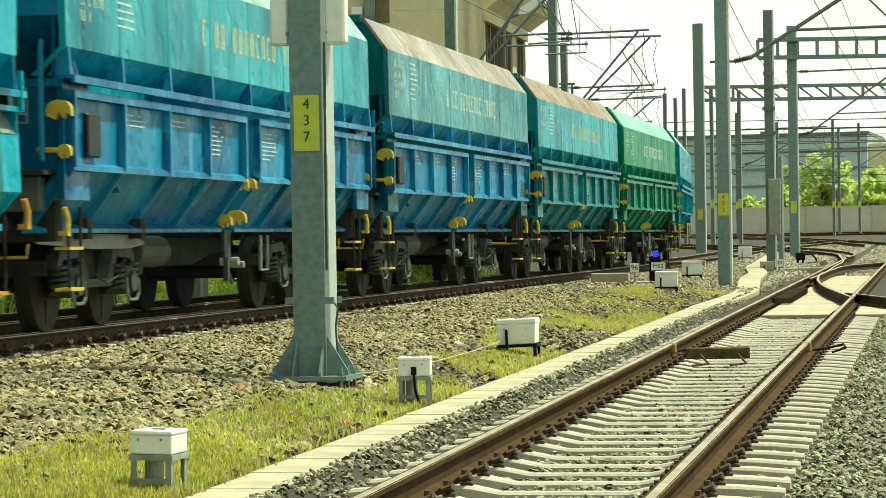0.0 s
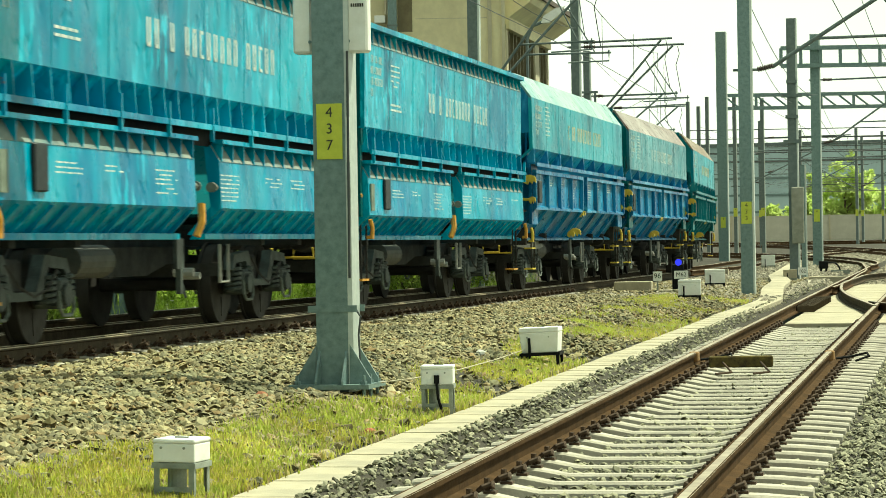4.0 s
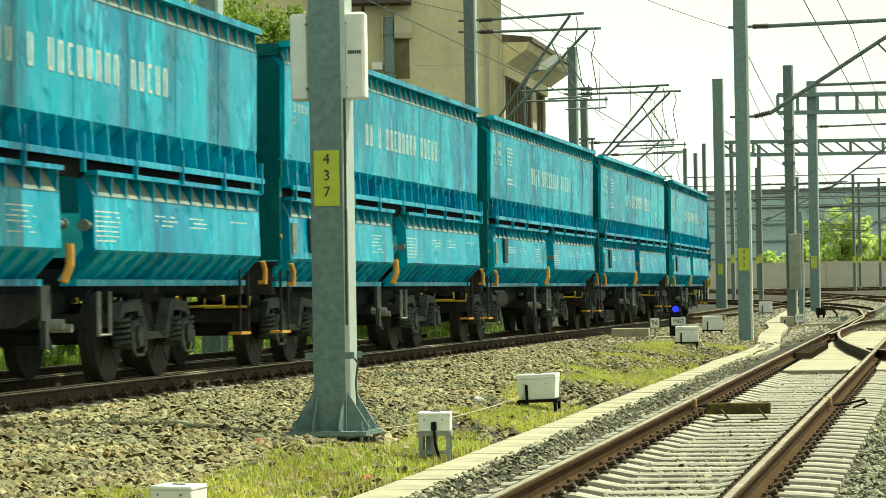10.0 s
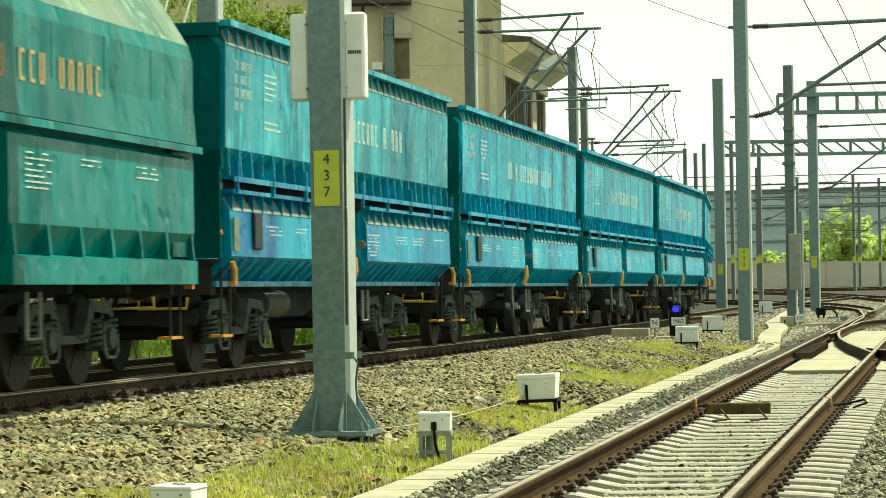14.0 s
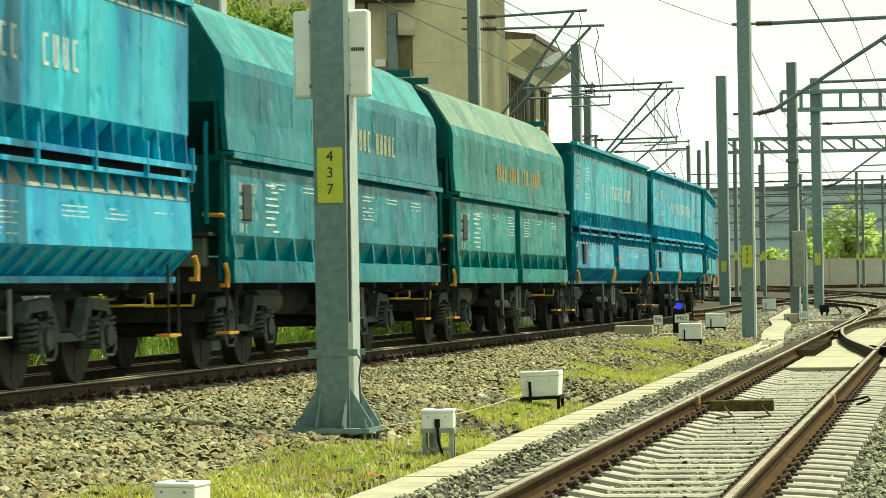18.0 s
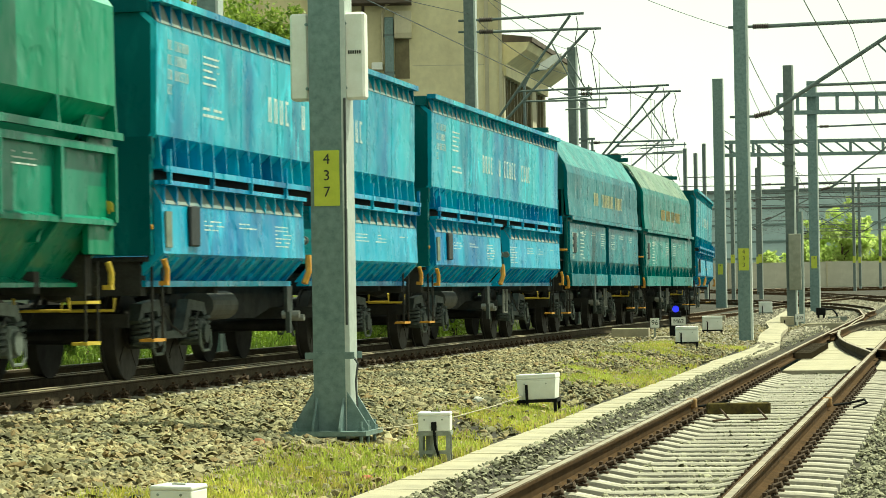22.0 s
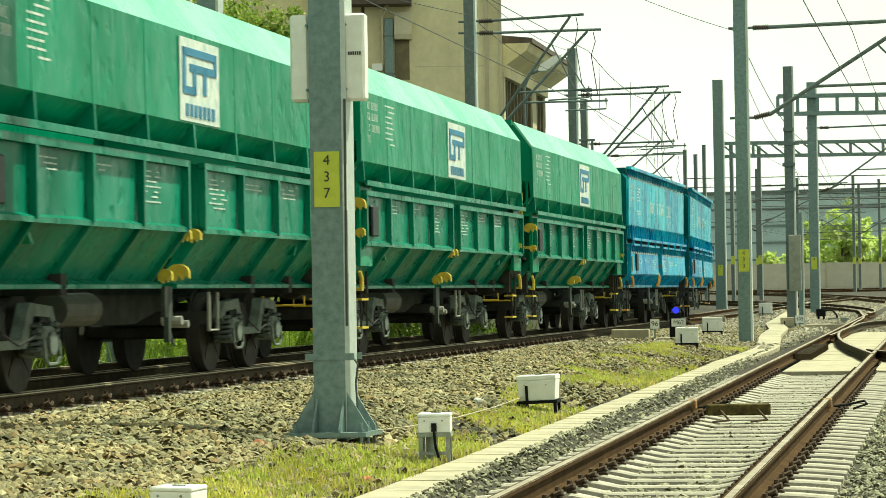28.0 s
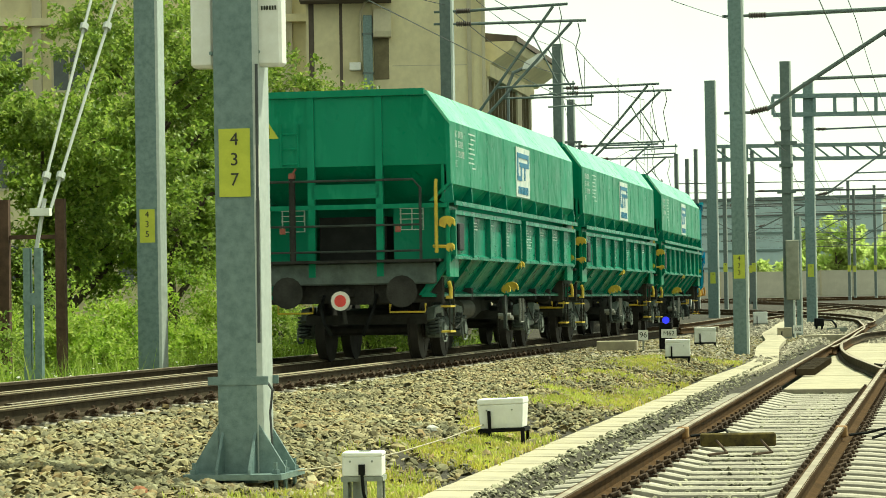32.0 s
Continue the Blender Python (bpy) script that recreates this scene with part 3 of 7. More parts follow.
# ---- ballast and grass ----
M_STONE_FAR = island_mat("pale far ballast", [(0.20, 0.18, 0.135), (0.42, 0.38, 0.285), (0.29, 0.262, 0.195), (0.50, 0.455, 0.35)])


def lay_stones():
    rng = np.random.default_rng(7)
    # broken stones: two cut lumps, the hidden undersides left off
    g = (1 + math.sqrt(5)) / 2
    ico = np.array([(-1, g, 0), (1, g, 0), (-1, -g, 0), (1, -g, 0), (0, -1, g), (0, 1, g), (0, -1, -g), (0, 1, -g), (g, 0, -1), (g, 0, 1), (-g, 0, -1), (-g, 0, 1)]) / 1.62
    tri = np.array([(0, 11, 5), (0, 5, 1), (0, 1, 7), (0, 7, 10), (0, 10, 11), (1, 5, 9), (5, 11, 4), (11, 10, 2), (10, 7, 6), (7, 1, 8), (3, 9, 4), (3, 4, 2), (3, 2, 6), (3, 6, 8), (3, 8, 9), (4, 9, 5), (2, 4, 11), (6, 2, 10), (8, 6, 7), (9, 8, 1)])
    lump = np.array([f for f in tri if ico[f].mean(0)[2] > -0.15])
    chip = np.array([(-1, -0.85, -0.9), (1, -1, -0.9), (1.05, 0.9, -0.9), (-0.9, 1, -0.9), (-0.75, -0.7, 0.8), (0.7, -0.8, 0.95), (0.85, 0.6, 0.55), (-0.6, 0.75, 0.9)], float)
    faces = np.array([(4, 5, 6, 7), (0, 1, 5, 4), (1, 2, 6, 5), (2, 3, 7, 6), (3, 0, 4, 7)])

    def field(name, n, ylo, yhi, xr, keep, material, lo, hi, label, lift=0.55, fine=False):
        y = ylo * (yhi / ylo) ** rng.random(n)
        a, b = xr
        base = np.array([a[0] + a[1] * yy for yy in y])
        top = np.array([b[0] + b[1] * yy for yy in y])
        x = base + (top - base) * rng.random(n)
        size = rng.uniform(lo, hi, n) * (1 + 0.35 * (rng.random(n) < 0.1))
        z = np.array([ground_z(p, q) for p, q in zip(x, y)])
        ok = keep(x, y, rng.random(n)) & ((x > -0.185 * y - 0.4) | (rng.random(n) < 0.05))
        x, y, z, size = x[ok], y[ok], z[ok], size[ok]
        m = len(x)
        pos = np.stack([x, y, z + size * lift * rng.uniform(0.0, 2.0, m)], 1)
        scl = size[:, None] * rng.uniform(0.72, 1.28, (m, 3)) * np.array([1.3, 0.95, 0.66])
        ob = cloud(name, chip if fine else ico, faces if fine else lump, pos, rotations(rng, m, 0.85), scl, material, 0.28, rng)
        tagged(ob, label, "ballast", kind="stuff")

    def off_first(x, y):
        return (x - (TA + TB * y)) / CT

    def off_second(x, y):
        return (x - (RA + RB * y)) / CT

    def patch(x, y):
        return np.array([noise.noise((p * 0.9, q * 0.35, 3.0)) for p, q in zip(x, y)])

    def turf_edge(y):
        return -2.88 - 0.05 * np.maximum(0.0, y - 25.0) - 0.04 * np.maximum(0.0, 25.0 - y)

    def bank(x, y, r):
        u, v = off_first(x, y), off_second(x, y)
        g = patch(x, y)
        thin = np.where(v > turf_edge(y) + 0.15 + g * 0.7, 0.20 + 0.3 * (y > 34), 1.0)
        return (u > 1.0) & (v < -2.05) & (r < thin)

    field("ballast_bank", 92000, 15.0, 80.0, ((TA + 0.85, TB), (RA - 2.0, RB)), bank, M_STONE, 0.016, 0.032, "buff and grey crushed stone ballast of the bank")

    def between(x, y, r):
        u = off_first(x, y)
        return (np.abs(np.abs(u) - GA) > 0.09) & (u < 0.95)
    field("ballast_first_track", 14000, 20.0, 70.0, ((TA - 2.2, TB), (TA + 0.95, TB)), between, M_STONE, 0.02, 0.034, "dark stone ballast between the train's rails", fine=True)

    def second_bed(x, y, r):
        v = off_second(x, y)
        s = (y - 14.5) / 0.6
        onsl = (np.abs(s - np.round(s)) < 0.17) & (np.abs(v) < 1.34) & (y < 44)
        return (np.abs(np.abs(v) - GA) > 0.085) & ((v < -1.18) & (v > -1.62) | (np.abs(v) < 1.3) | (v > 1.25)) & (~onsl | (r < 0.015 + 0.10 * (np.abs(v) < 0.5))) & ((y < 44) | (np.abs(v) > 1.4))
    field("ballast_second_track", 78000, 14.5, 75.0, ((RA - 1.75, RB), (RA + 5.5, RB)), second_bed, M_STONE_GREY, 0.011, 0.021, "grey crushed stone ballast beside the open track")

    def far_bed(x, y, r):
        u, v = off_first(x, y), off_second(x, y)
        return (np.abs(np.abs(v) - GA) > 0.2) & (u > -2.0) & ((np.abs(v) > 1.5) | (y > 74))
    field("ballast_far", 34000, 56.0, 150.0, ((TA + 1.0, TB), (RA + 9.0, RB)), far_bed, M_STONE_FAR, 0.022, 0.042, "pale crushed stone around the far turnouts", 0.2, fine=True)

    # grass: thin bent blades in tufts
    def blades(name, n, ylo, yhi, keep, lo, hi, material, label, xr, per=7):
        y0 = ylo * (yhi / ylo) ** rng.random(n)
        x0 = np.array([xr[0][0] + xr[0][1] * q for q in y0])
        x1 = np.array([xr[1][0] + xr[1][1] * q for q in y0])
        x = x0 + (x1 - x0) * rng.random(n)
        ok = keep(x, y0, rng.random(n))
        x, y = np.repeat(x[ok], per), np.repeat(y0[ok], per)
        x, y = x + rng.normal(0, 0.035, len(x)), y + rng.normal(0, 0.05, len(y))
        z = np.array([ground_z(p, q) for p, q in zip(x, y)])
        m = len(x)
        v = np.array([(-0.5, 0, 0), (0.5, 0, 0), (0.34, 0.35, 0.6), (-0.34, 0.35, 0.6), (0.02, 1.0, 1.0)])
        f = np.array([(0, 1, 2), (0, 2, 3), (3, 2, 4)])
        h = rng.uniform(lo, hi, m)
        scl = np.stack([rng.uniform(0.008, 0.022, m), h * rng.uniform(0.05, 0.55, m), h], 1)
        ob = cloud(name, v, f, np.stack([x, y, z - 0.005], 1), rotations(rng, m, 0.25), scl, material)
        tagged(ob, label, "grass", kind="stuff")

    def strip(x, y, r):
        u, v = off_first(x, y), off_second(x, y)
        g = patch(x, y)
        return (v < -2.03) & (v > turf_edge(y) + g * 0.8) & (u > 2.4) & (r < np.where(y > 32, 0.22, 0.50) + 1.5 * g)
    blades("grass_strip", 42000, 14.5, 56.0, strip, 0.02, 0.095, M_GRASS, "patchy yellow-green grass between ballast and duct slabs", ((RA - 5.0, RB), (RA - 2.0, RB)), 8)
    blades("dry_grass", 17000, 14.5, 56.0, strip, 0.02, 0.07, M_STRAW, "dry straw-coloured grass among the green", ((RA - 5.0, RB), (RA - 2.0, RB)), 8)

    def verge(x, y, r):
        return off_first(x, y) < -2.6
    blades("tall_weeds", 24000, 26.0, 80.0, verge, 0.2, 1.0, M_WEED, "tall bright weeds beyond the train's track", ((TA - 14.0, TB), (TA - 2.5, TB)), 4)


lay_stones()


# ---- trackside boxes, signs ----
def legged_box(label, x, y, w, d, h, leg, body_mat, leg_mat, turn=-8, tilt=0.0, post=False, taper=0.0):
    """Enamelled case with a shallow lid on an angle-iron stand."""
    e = tagged(empty("junction_box", pose(x, y, ground_z(x, y), 0, tilt, turn)), label, "junction box", "trackside boxes")

    def case(z0, z1, g0, g1, bevel):
        bm = B()
        lo = [bm.verts.new((sx * (w / 2 + g0), sy * (d / 2 + g0), z0)) for sx, sy in ((-1, -1), (1, -1), (1, 1), (-1, 1))]
        hi = [bm.verts.new((sx * (w / 2 + g1), sy * (d / 2 + g1), z1)) for sx, sy in ((-1, -1), (1, -1), (1, 1), (-1, 1))]
        bm.faces.new(lo[::-1])
        bm.faces.new(hi)
        for k in range(4):
            bm.faces.new((lo[k], lo[(k + 1) % 4], hi[(k + 1) % 4], hi[k]))
        bmesh.ops.bevel(bm, geom=bm.edges[:], offset=bevel, segments=2, affect="EDGES", profile=0.5)
        return bm
    part("case", case(leg, leg + h * 0.80, -taper, 0.0, 0.008), body_mat, e)
    part("lid", case(leg + h * 0.805, leg + h, 0.004, 0.002, 0.010), body_mat, e)
    for sx in (-1, 1):
        for sy in (-1, 1):
            bm = B()
            lx, ly = sx * (w / 2 - 0.004), sy * (d / 2 - 0.004)
            box(bm, min(lx, lx - sx * 0.034), max(lx, lx - sx * 0.034), min(ly, ly - sy * 0.006), max(ly, ly - sy * 0.006), -0.06, leg)
            box(bm, min(lx, lx - sx * 0.006), max(lx, lx - sx * 0.006), min(ly - sy * 0.006, ly - sy * 0.034), max(ly - sy * 0.006, ly - sy * 0.034), -0.06, leg)
            part("leg", bm, leg_mat, e)
    bm = B()
    for sy in (-1, 1):
        box(bm, -w / 2 - 0.006, w / 2 + 0.006, sy * d / 2 - 0.006, sy * d / 2 + 0.006, leg - 0.035, leg - 0.003)
    for sx in (-1, 1):
        box(bm, sx * w / 2 - 0.006, sx * w / 2 + 0.006, -d / 2 + 0.008, d / 2 - 0.008, leg - 0.035, leg - 0.003)
    if post:
        box(bm, -w / 2 + 0.036, w / 2 - 0.036, -d / 2, -d / 2 + 0.006, leg * 0.28, leg * 0.28 + 0.03)
    part("frame", bm, leg_mat, e)
    bm = B()
    if post:
        rod(bm, (-w * 0.12, 0.02, -0.05), (-w * 0.12, 0.02, leg - 0.004), 0.05, seg=14)
        part("cable_post", bm, leg_mat, e)
    else:
        box(bm, -w * 0.28, -w * 0.28 + 0.03, -d / 2 - 0.025, -d / 2 - 0.008, leg - 0.1, leg + h * 0.6)
        part("latch_bar", bm, M_BLACK, e, "black latch bar")
    for sx in (-0.3, 0.25):
        bm = B()
        disc(bm, (sx * w, -d / 2 - 0.002, leg + h * 0.62), 0.008, 0.010, "y", 8)
        part("bolt", bm, M_GREYLEG, e)
    bm = B()
    box(bm, -0.03, 0.05, -0.03, -0.012, leg + h, leg + h + 0.008)
    part("lid_hasp", bm, M_GREYLEG, e)
    return e


legged_box("white metal junction box on a grey four-legged stand", -1.55, 15.8, 0.255, 0.255, 0.135, 0.235, M_WHITE, M_GREYLEG, -16, 1.0, post=True)
e = legged_box("small white junction box on a grey stand with a hanging cable", -0.09, 23.0, 0.27, 0.26, 0.16, 0.26, M_WHITE, M_GREYLEG, -4, post=True)
bm = B()
box(bm, -0.022, 0.022, -0.165, -0.14, 0.27, 0.34)
path_rod(bm, [(0.0, -0.15, 0.28), (0.01, -0.16, 0.15), (0.05, -0.12, 0.0)], 0.012)
part("cable", bm, M_BLACK, e)
legged_box("white plastic junction box on thin black legs", 1.05, 30.6, 0.44, 0.36, 0.28, 0.15, M_WHITE, M_BLACK, -10, -2.0, taper=0.02)
legged_box("white junction box on many black legs by the far mast", 4.74, 53.6, 0.44, 0.4, 0.30, 0.10, M_WHITE, M_BLACK, -6)
legged_box("white junction box on black legs near the blue signal", 6.5, 66.5, 0.48, 0.4, 0.33, 0.12, M_WHITE, M_BLACK, -4)
legged_box("pale box at the foot of the dark post", 9.55, 76.3, 0.36, 0.4, 0.24, 0.08, M_SLAB, M_GREYLEG, -4)
legged_box("pale relay box on the far ballast", 12.2, 104.0, 0.5, 0.4, 0.4, 0.1, M_WHITE, M_GREYLEG, -4)


def number_board(label, txt, x, y, z, w, h, size):
    e = tagged(empty("number_board", pose(x, y, z, 0, 0, -4)), label, "sign", "track number boards")
    bm = B()
    box(bm, -w / 2, w / 2, -0.012, 0.012, 0.0, h)
    part("board", bm, M_WHITE, e)
    bm = B()
    box(bm, -0.02, 0.02, 0.012, 0.04, -0.35, h * 0.8)
    part("post", bm, M_GREYLEG, e)
    text("lettering", txt, size, M_INK, e, pose(0, -0.017, h / 2, 90, 0, 0))


def text(name, s, size, material, parent, m):
    cu = bpy.data.curves.new(name, "FONT")
    cu.body = s
    cu.size = size
    cu.align_x, cu.align_y = "CENTER", "CENTER"
    cu.extrude = 0.002
    ob = new(name, cu)
    me = bpy.data.meshes.new_from_object(ob)
    bpy.data.objects.remove(ob)
    me.materials.clear()
    me.materials.append(material)
    o = new(name, me)
    o.parent = parent
    o.matrix_basis = m
    return o


number_board("white board with black 96 beside the track", "96", 4.70, 61.2, 0.44, 0.20, 0.21, 0.16)
number_board("white signal board lettered M62", "M62", 5.30, 62.0, 0.47, 0.32, 0.18, 0.135)
number_board("white board with black 102 by the post", "102", 10.05, 77.5, 0.30, 0.24, 0.22, 0.13)


def dwarf_signal():
    e = tagged(empty("dwarf_signal", pose(5.28, 62.6, ground_z(5.28, 62.6))), "low dark signal with a lit blue lamp", "signal")
    bm = B()
    box(bm, -0.13, 0.13, -0.1, 0.1, -0.05, 0.62, bevel=0.02)
    part("housing", bm, M_BLACK, e)
    m = bpy.data.materials.new("lit blue lens")
    m.use_nodes = True
    b = m.node_tree.nodes["Principled BSDF"]
    b.inputs["Base Color"].default_value = (0.01, 0.01, 0.5, 1)
    b.inputs["Emission Color"].default_value = (0.02, 0.03, 1.0, 1)
    b.inputs["Emission Strength"].default_value = 0.9
    bm = B()
    disc(bm, (0.0, -0.12, 0.66), 0.075, 0.05, "y", 18)
    part("lens", bm, m, e, "lit blue lens")
    bm = B()
    prism(bm, [(-0.11, 0.748), (0.11, 0.748), (0.09, 0.79), (-0.09, 0.79)], -0.22, -0.08, "y")
    part("hood", bm, M_BLACK, e)


dwarf_signal()


def kerb_block(label, x, y, w, d, h, turn=-8):
    bm = B()
    box(bm, -w / 2, w / 2, -d / 2, d / 2, -0.05, h, bevel=0.012)
    ob = part("concrete_block", bm, M_SLAB)
    ob.matrix_basis = pose(x, y, ground_z(x, y), 0, 0, turn)
    tagged(ob, label, "concrete block", "concrete blocks")


kerb_block("pale concrete duct end beside the train's track", 4.25, 62.5, 0.85, 0.5, 0.24)
kerb_block("low pale concrete slab beside the signal", 4.95, 60.6, 0.5, 0.4, 0.07)
kerb_block("pale concrete slab in the far ballast", 9.0, 92.0, 0.9, 0.5, 0.2)
kerb_block("long pale concrete beam by the post", 10.9, 78.2, 1.1, 0.35, 0.14)
kerb_block("flat pale concrete plate by the mast's foot", -0.62, 24.0, 0.34, 0.3, 0.03)


def shunt_lamp():
    e = tagged(empty("point_lever", pose(12.4, 89.2, 0.2)), "dark point machine with a bent cable on the ballast", "point machine")
    bm = B()
    box(bm, -0.28, 0.0, -0.15, 0.15, 0.15, 0.40, bevel=0.02)
    for x in (-0.22, -0.05):
        box(bm, x - 0.03, x + 0.03, -0.05, 0.05, -0.05, 0.16)
    part("housing", bm, M_BLACK, e)
    bm = B()
    path_rod(bm, [(0, 0, 0.35), (0.25, 0, 0.33), (0.38, 0, 0.18), (0.40, 0, 0.0)], 0.03)
    part("cable", bm, M_BLACK, e)
    bm = B()
    box(bm, 0.1, 0.7, -0.1, 0.1, -0.03, 0.10)
    part("sleeve", bm, M_GREYLEG, e)


shunt_lamp()


def loose_stone(label, x, y, r, col, seed):
    rng = random.Random(seed)
    bm = B()
    bmesh.ops.create_icosphere(bm, subdivisions=2, radius=r)
    for v in bm.verts:
        v.co *= 1 + rng.uniform(-0.12, 0.12)
        v.co.z *= 0.85
    ob = part("loose_stone", bm, mat("stone " + label, col, 0.9, 0, 0.2, 20))
    ob.matrix_basis = pose(x, y, ground_z(x, y) + r * 0.55)
    tagged(ob, label, "stone", "loose stones")


loose_stone("rust-red lump of stone on the ballast", -1.52, 22.2, 0.055, (0.34, 0.13, 0.06), 1)
loose_stone("reddish broken brick piece beside the slabs", -0.60, 20.6, 0.05, (0.50, 0.16, 0.09), 2)
loose_stone("pale stone lump on the grass", 0.36, 30.2, 0.06, (0.62, 0.62, 0.55), 3)

bm = B()
path_rod(bm, [(-0.7, 24.3, 0.10), (-0.35, 24.6, 0.12), (0.1, 26.5, 0.11), (0.5, 28.5, 0.12), (0.85, 30.5, 0.14)], 0.006)
tagged(part("ground_cable", bm, M_SLAB), "thin pale cable lying on the ground between mast and box", "cable")


# ---- the train: hopper wagons ----
BL = 13.0            # body length
# arc position of the middle of the ninth wagon
TRAIN = [(0, -25.0), (3, -5.5), (6, 13.95), (9, 33.2), (13, 59.1), (14.5, 68.9), (17, 85.7), (19, 98.6), (21, 112.0), (23, 124.9), (28, 157.4), (29, 163.5), (30, 169.45), (31, 175.9), (31.5, 178.8), (32, 181.5)]


def paint(name, col, fade, rust=(0.16, 0.075, 0.035), amount=0.53, rough=0.28, run=1.0):
    """Old gloss paint: faded upright streaks, dents and rust specks."""
    m = bpy.data.materials.new(name)
    m.use_nodes = True
    n, l = m.node_tree.nodes, m.node_tree.links
    b = n["Principled BSDF"]
    b.inputs["Specular IOR Level"].default_value = 0.10
    tc = n.new("ShaderNodeTexCoord")
    oi = n.new("ShaderNodeObjectInfo")
    ad = n.new("ShaderNodeVectorMath")
    ad.operation = "MULTIPLY_ADD"
    ad.inputs[1].default_value = (37.0, 11.0, 5.0)
    l.new(oi.outputs["Random"], ad.inputs[0])
    l.new(tc.outputs["Object"], ad.inputs[2])

    def noise_of(scale, sx, sz, detail=6, rough_=0.6):
        mp = n.new("ShaderNodeMapping")
        mp.inputs["Scale"].default_value = (sx, sx, sz)
        l.new(ad.outputs[0], mp.inputs[0])
        z = n.new("ShaderNodeTexNoise")
        z.inputs["Scale"].default_value = scale
        z.inputs["Detail"].default_value = detail
        z.inputs["Roughness"].default_value = rough_
        l.new(mp.outputs[0], z.inputs["Vector"])
        return z.outputs["Fac"]

    def ranged(src, a, b_, c=0.0, d=1.0):
        r = n.new("ShaderNodeMapRange")
        r.inputs[1].default_value, r.inputs[2].default_value = a, b_
        r.inputs[3].default_value, r.inputs[4].default_value = c, d
        l.new(src, r.inputs[0])
        return r.outputs[0]

    def mixed(f, a, b_):
        x = n.new("ShaderNodeMix")
        x.data_type = "RGBA"
        l.new(f, x.inputs["Factor"])
        for s, k in ((a, "A"), (b_, "B")):
            if isinstance(s, tuple):
                x.inputs[k].default_value = (*s, 1)
            else:
                l.new(s, x.inputs[k])
        return x.outputs["Result"]
    blotch = noise_of(0.5, 1.0, 0.55, 3, 0.5)
    c = mixed(ranged(blotch, 0.40, 0.60), col, fade)
    runs = noise_of(1.7, 1.0, 0.20, 3, 0.5)
    c = mixed(ranged(runs, 0.50, 0.66, 0.0, 0.55 * run), c, tuple(min(0.8, x * 1.22) for x in fade))
    dark = noise_of(1.25, 1.0, 0.28, 3, 0.5)
    c = mixed(ranged(dark, 0.54, 0.68, 0.0, 0.75 * run), c, tuple(x * 0.6 for x in col))
    # flaking: hanging pale strands within worn areas
    worn = ranged(noise_of(0.75, 1.0, 0.8, 3, 0.55), 0.48, 0.60)
    strands = ranged(noise_of(8.5, 1.0, 0.26, 4, 0.55), 0.53, 0.60)
    both = n.new("ShaderNodeMath")
    both.operation = "MULTIPLY"
    l.new(worn, both.inputs[0])
    l.new(strands, both.inputs[1])
    c = mixed(ranged(both.outputs[0], 0.0, 1.0, 0.0, 0.9 * run), c, tuple(min(0.8, x * 1.4 + 0.05 * max(fade)) for x in fade))
    spots = noise_of(2.1, 1.0, 0.7, 9, 0.78)
    c = mixed(ranged(spots, amount + 0.145, amount + 0.17, 0.0, 0.85), c, rust)
    fine = noise_of(6.0, 1.0, 0.6, 4)
    l.new(c, b.inputs["Base Color"])
    l.new(ranged(fine, 0.3, 0.7, rough - 0.06, rough + 0.14), b.inputs["Roughness"])
    bp = n.new("ShaderNodeBump")
    bp.inputs["Strength"].default_value = 0.8
    bp.inputs["Distance"].default_value = 0.14
    dents = n.new("ShaderNodeMath")
    dents.operation = "MULTIPLY_ADD"
    dents.inputs[1].default_value = -0.10
    l.new(ranged(noise_of(4.2, 1.0, 0.75, 2, 0.4), 0.57, 0.72), dents.inputs[0])
    l.new(noise_of(1.05, 1.0, 0.6, 2, 0.35), dents.inputs[2])
    l.new(dents.outputs[0], bp.inputs["Height"])
    l.new(bp.outputs[0], b.inputs["Normal"])
    return m


P_TURQ = paint("faded turquoise wagon paint", (0.003, 0.19, 0.325), (0.013, 0.38, 0.51))
P_TURQLOW = paint("turquoise lower wagon paint", (0.003, 0.205, 0.385), (0.012, 0.35, 0.50))
P_BLUE = paint("faded blue wagon paint", (0.004, 0.185, 0.36), (0.034, 0.42, 0.52))
P_BLUELOW = paint("blue lower wagon paint", (0.005, 0.18, 0.42), (0.026, 0.37, 0.56))
P_MIDBLUE = paint("worn mid-blue lower wagon paint", (0.004, 0.15, 0.34), (0.016, 0.29, 0.45))
P_DEEP = paint("deep blue wagon paint", (0.008, 0.112, 0.275), (0.028, 0.24, 0.42), amount=0.58)
P_TEAL = paint("teal wagon paint", (0.008, 0.20, 0.275), (0.036, 0.36, 0.44))
P_GREYTEAL = paint("greyed teal wagon paint", (0.034, 0.185, 0.23), (0.10, 0.33, 0.38))
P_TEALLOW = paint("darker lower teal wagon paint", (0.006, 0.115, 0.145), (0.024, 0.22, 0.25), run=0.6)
# wagon green darkened: shade of the lower slopes is put into the colour
P_GREENSHADE = paint("darker lower green wagon paint", (0.007, 0.150, 0.092), (0.018, 0.215, 0.135), amount=0.6, run=0.4)
P_SEA = paint("sea-green wagon paint", (0.001, 0.105, 0.098), (0.004, 0.175, 0.158), amount=0.555, run=0.5)
P_SEALOW = paint("lower sea-green wagon paint", (0.001, 0.115, 0.115), (0.008, 0.21, 0.20), amount=0.555, run=0.5)
P_SEATEAL = paint("deep teal wagon paint", (0.001, 0.100, 0.130), (0.004, 0.16, 0.19), amount=0.56, run=0.5)
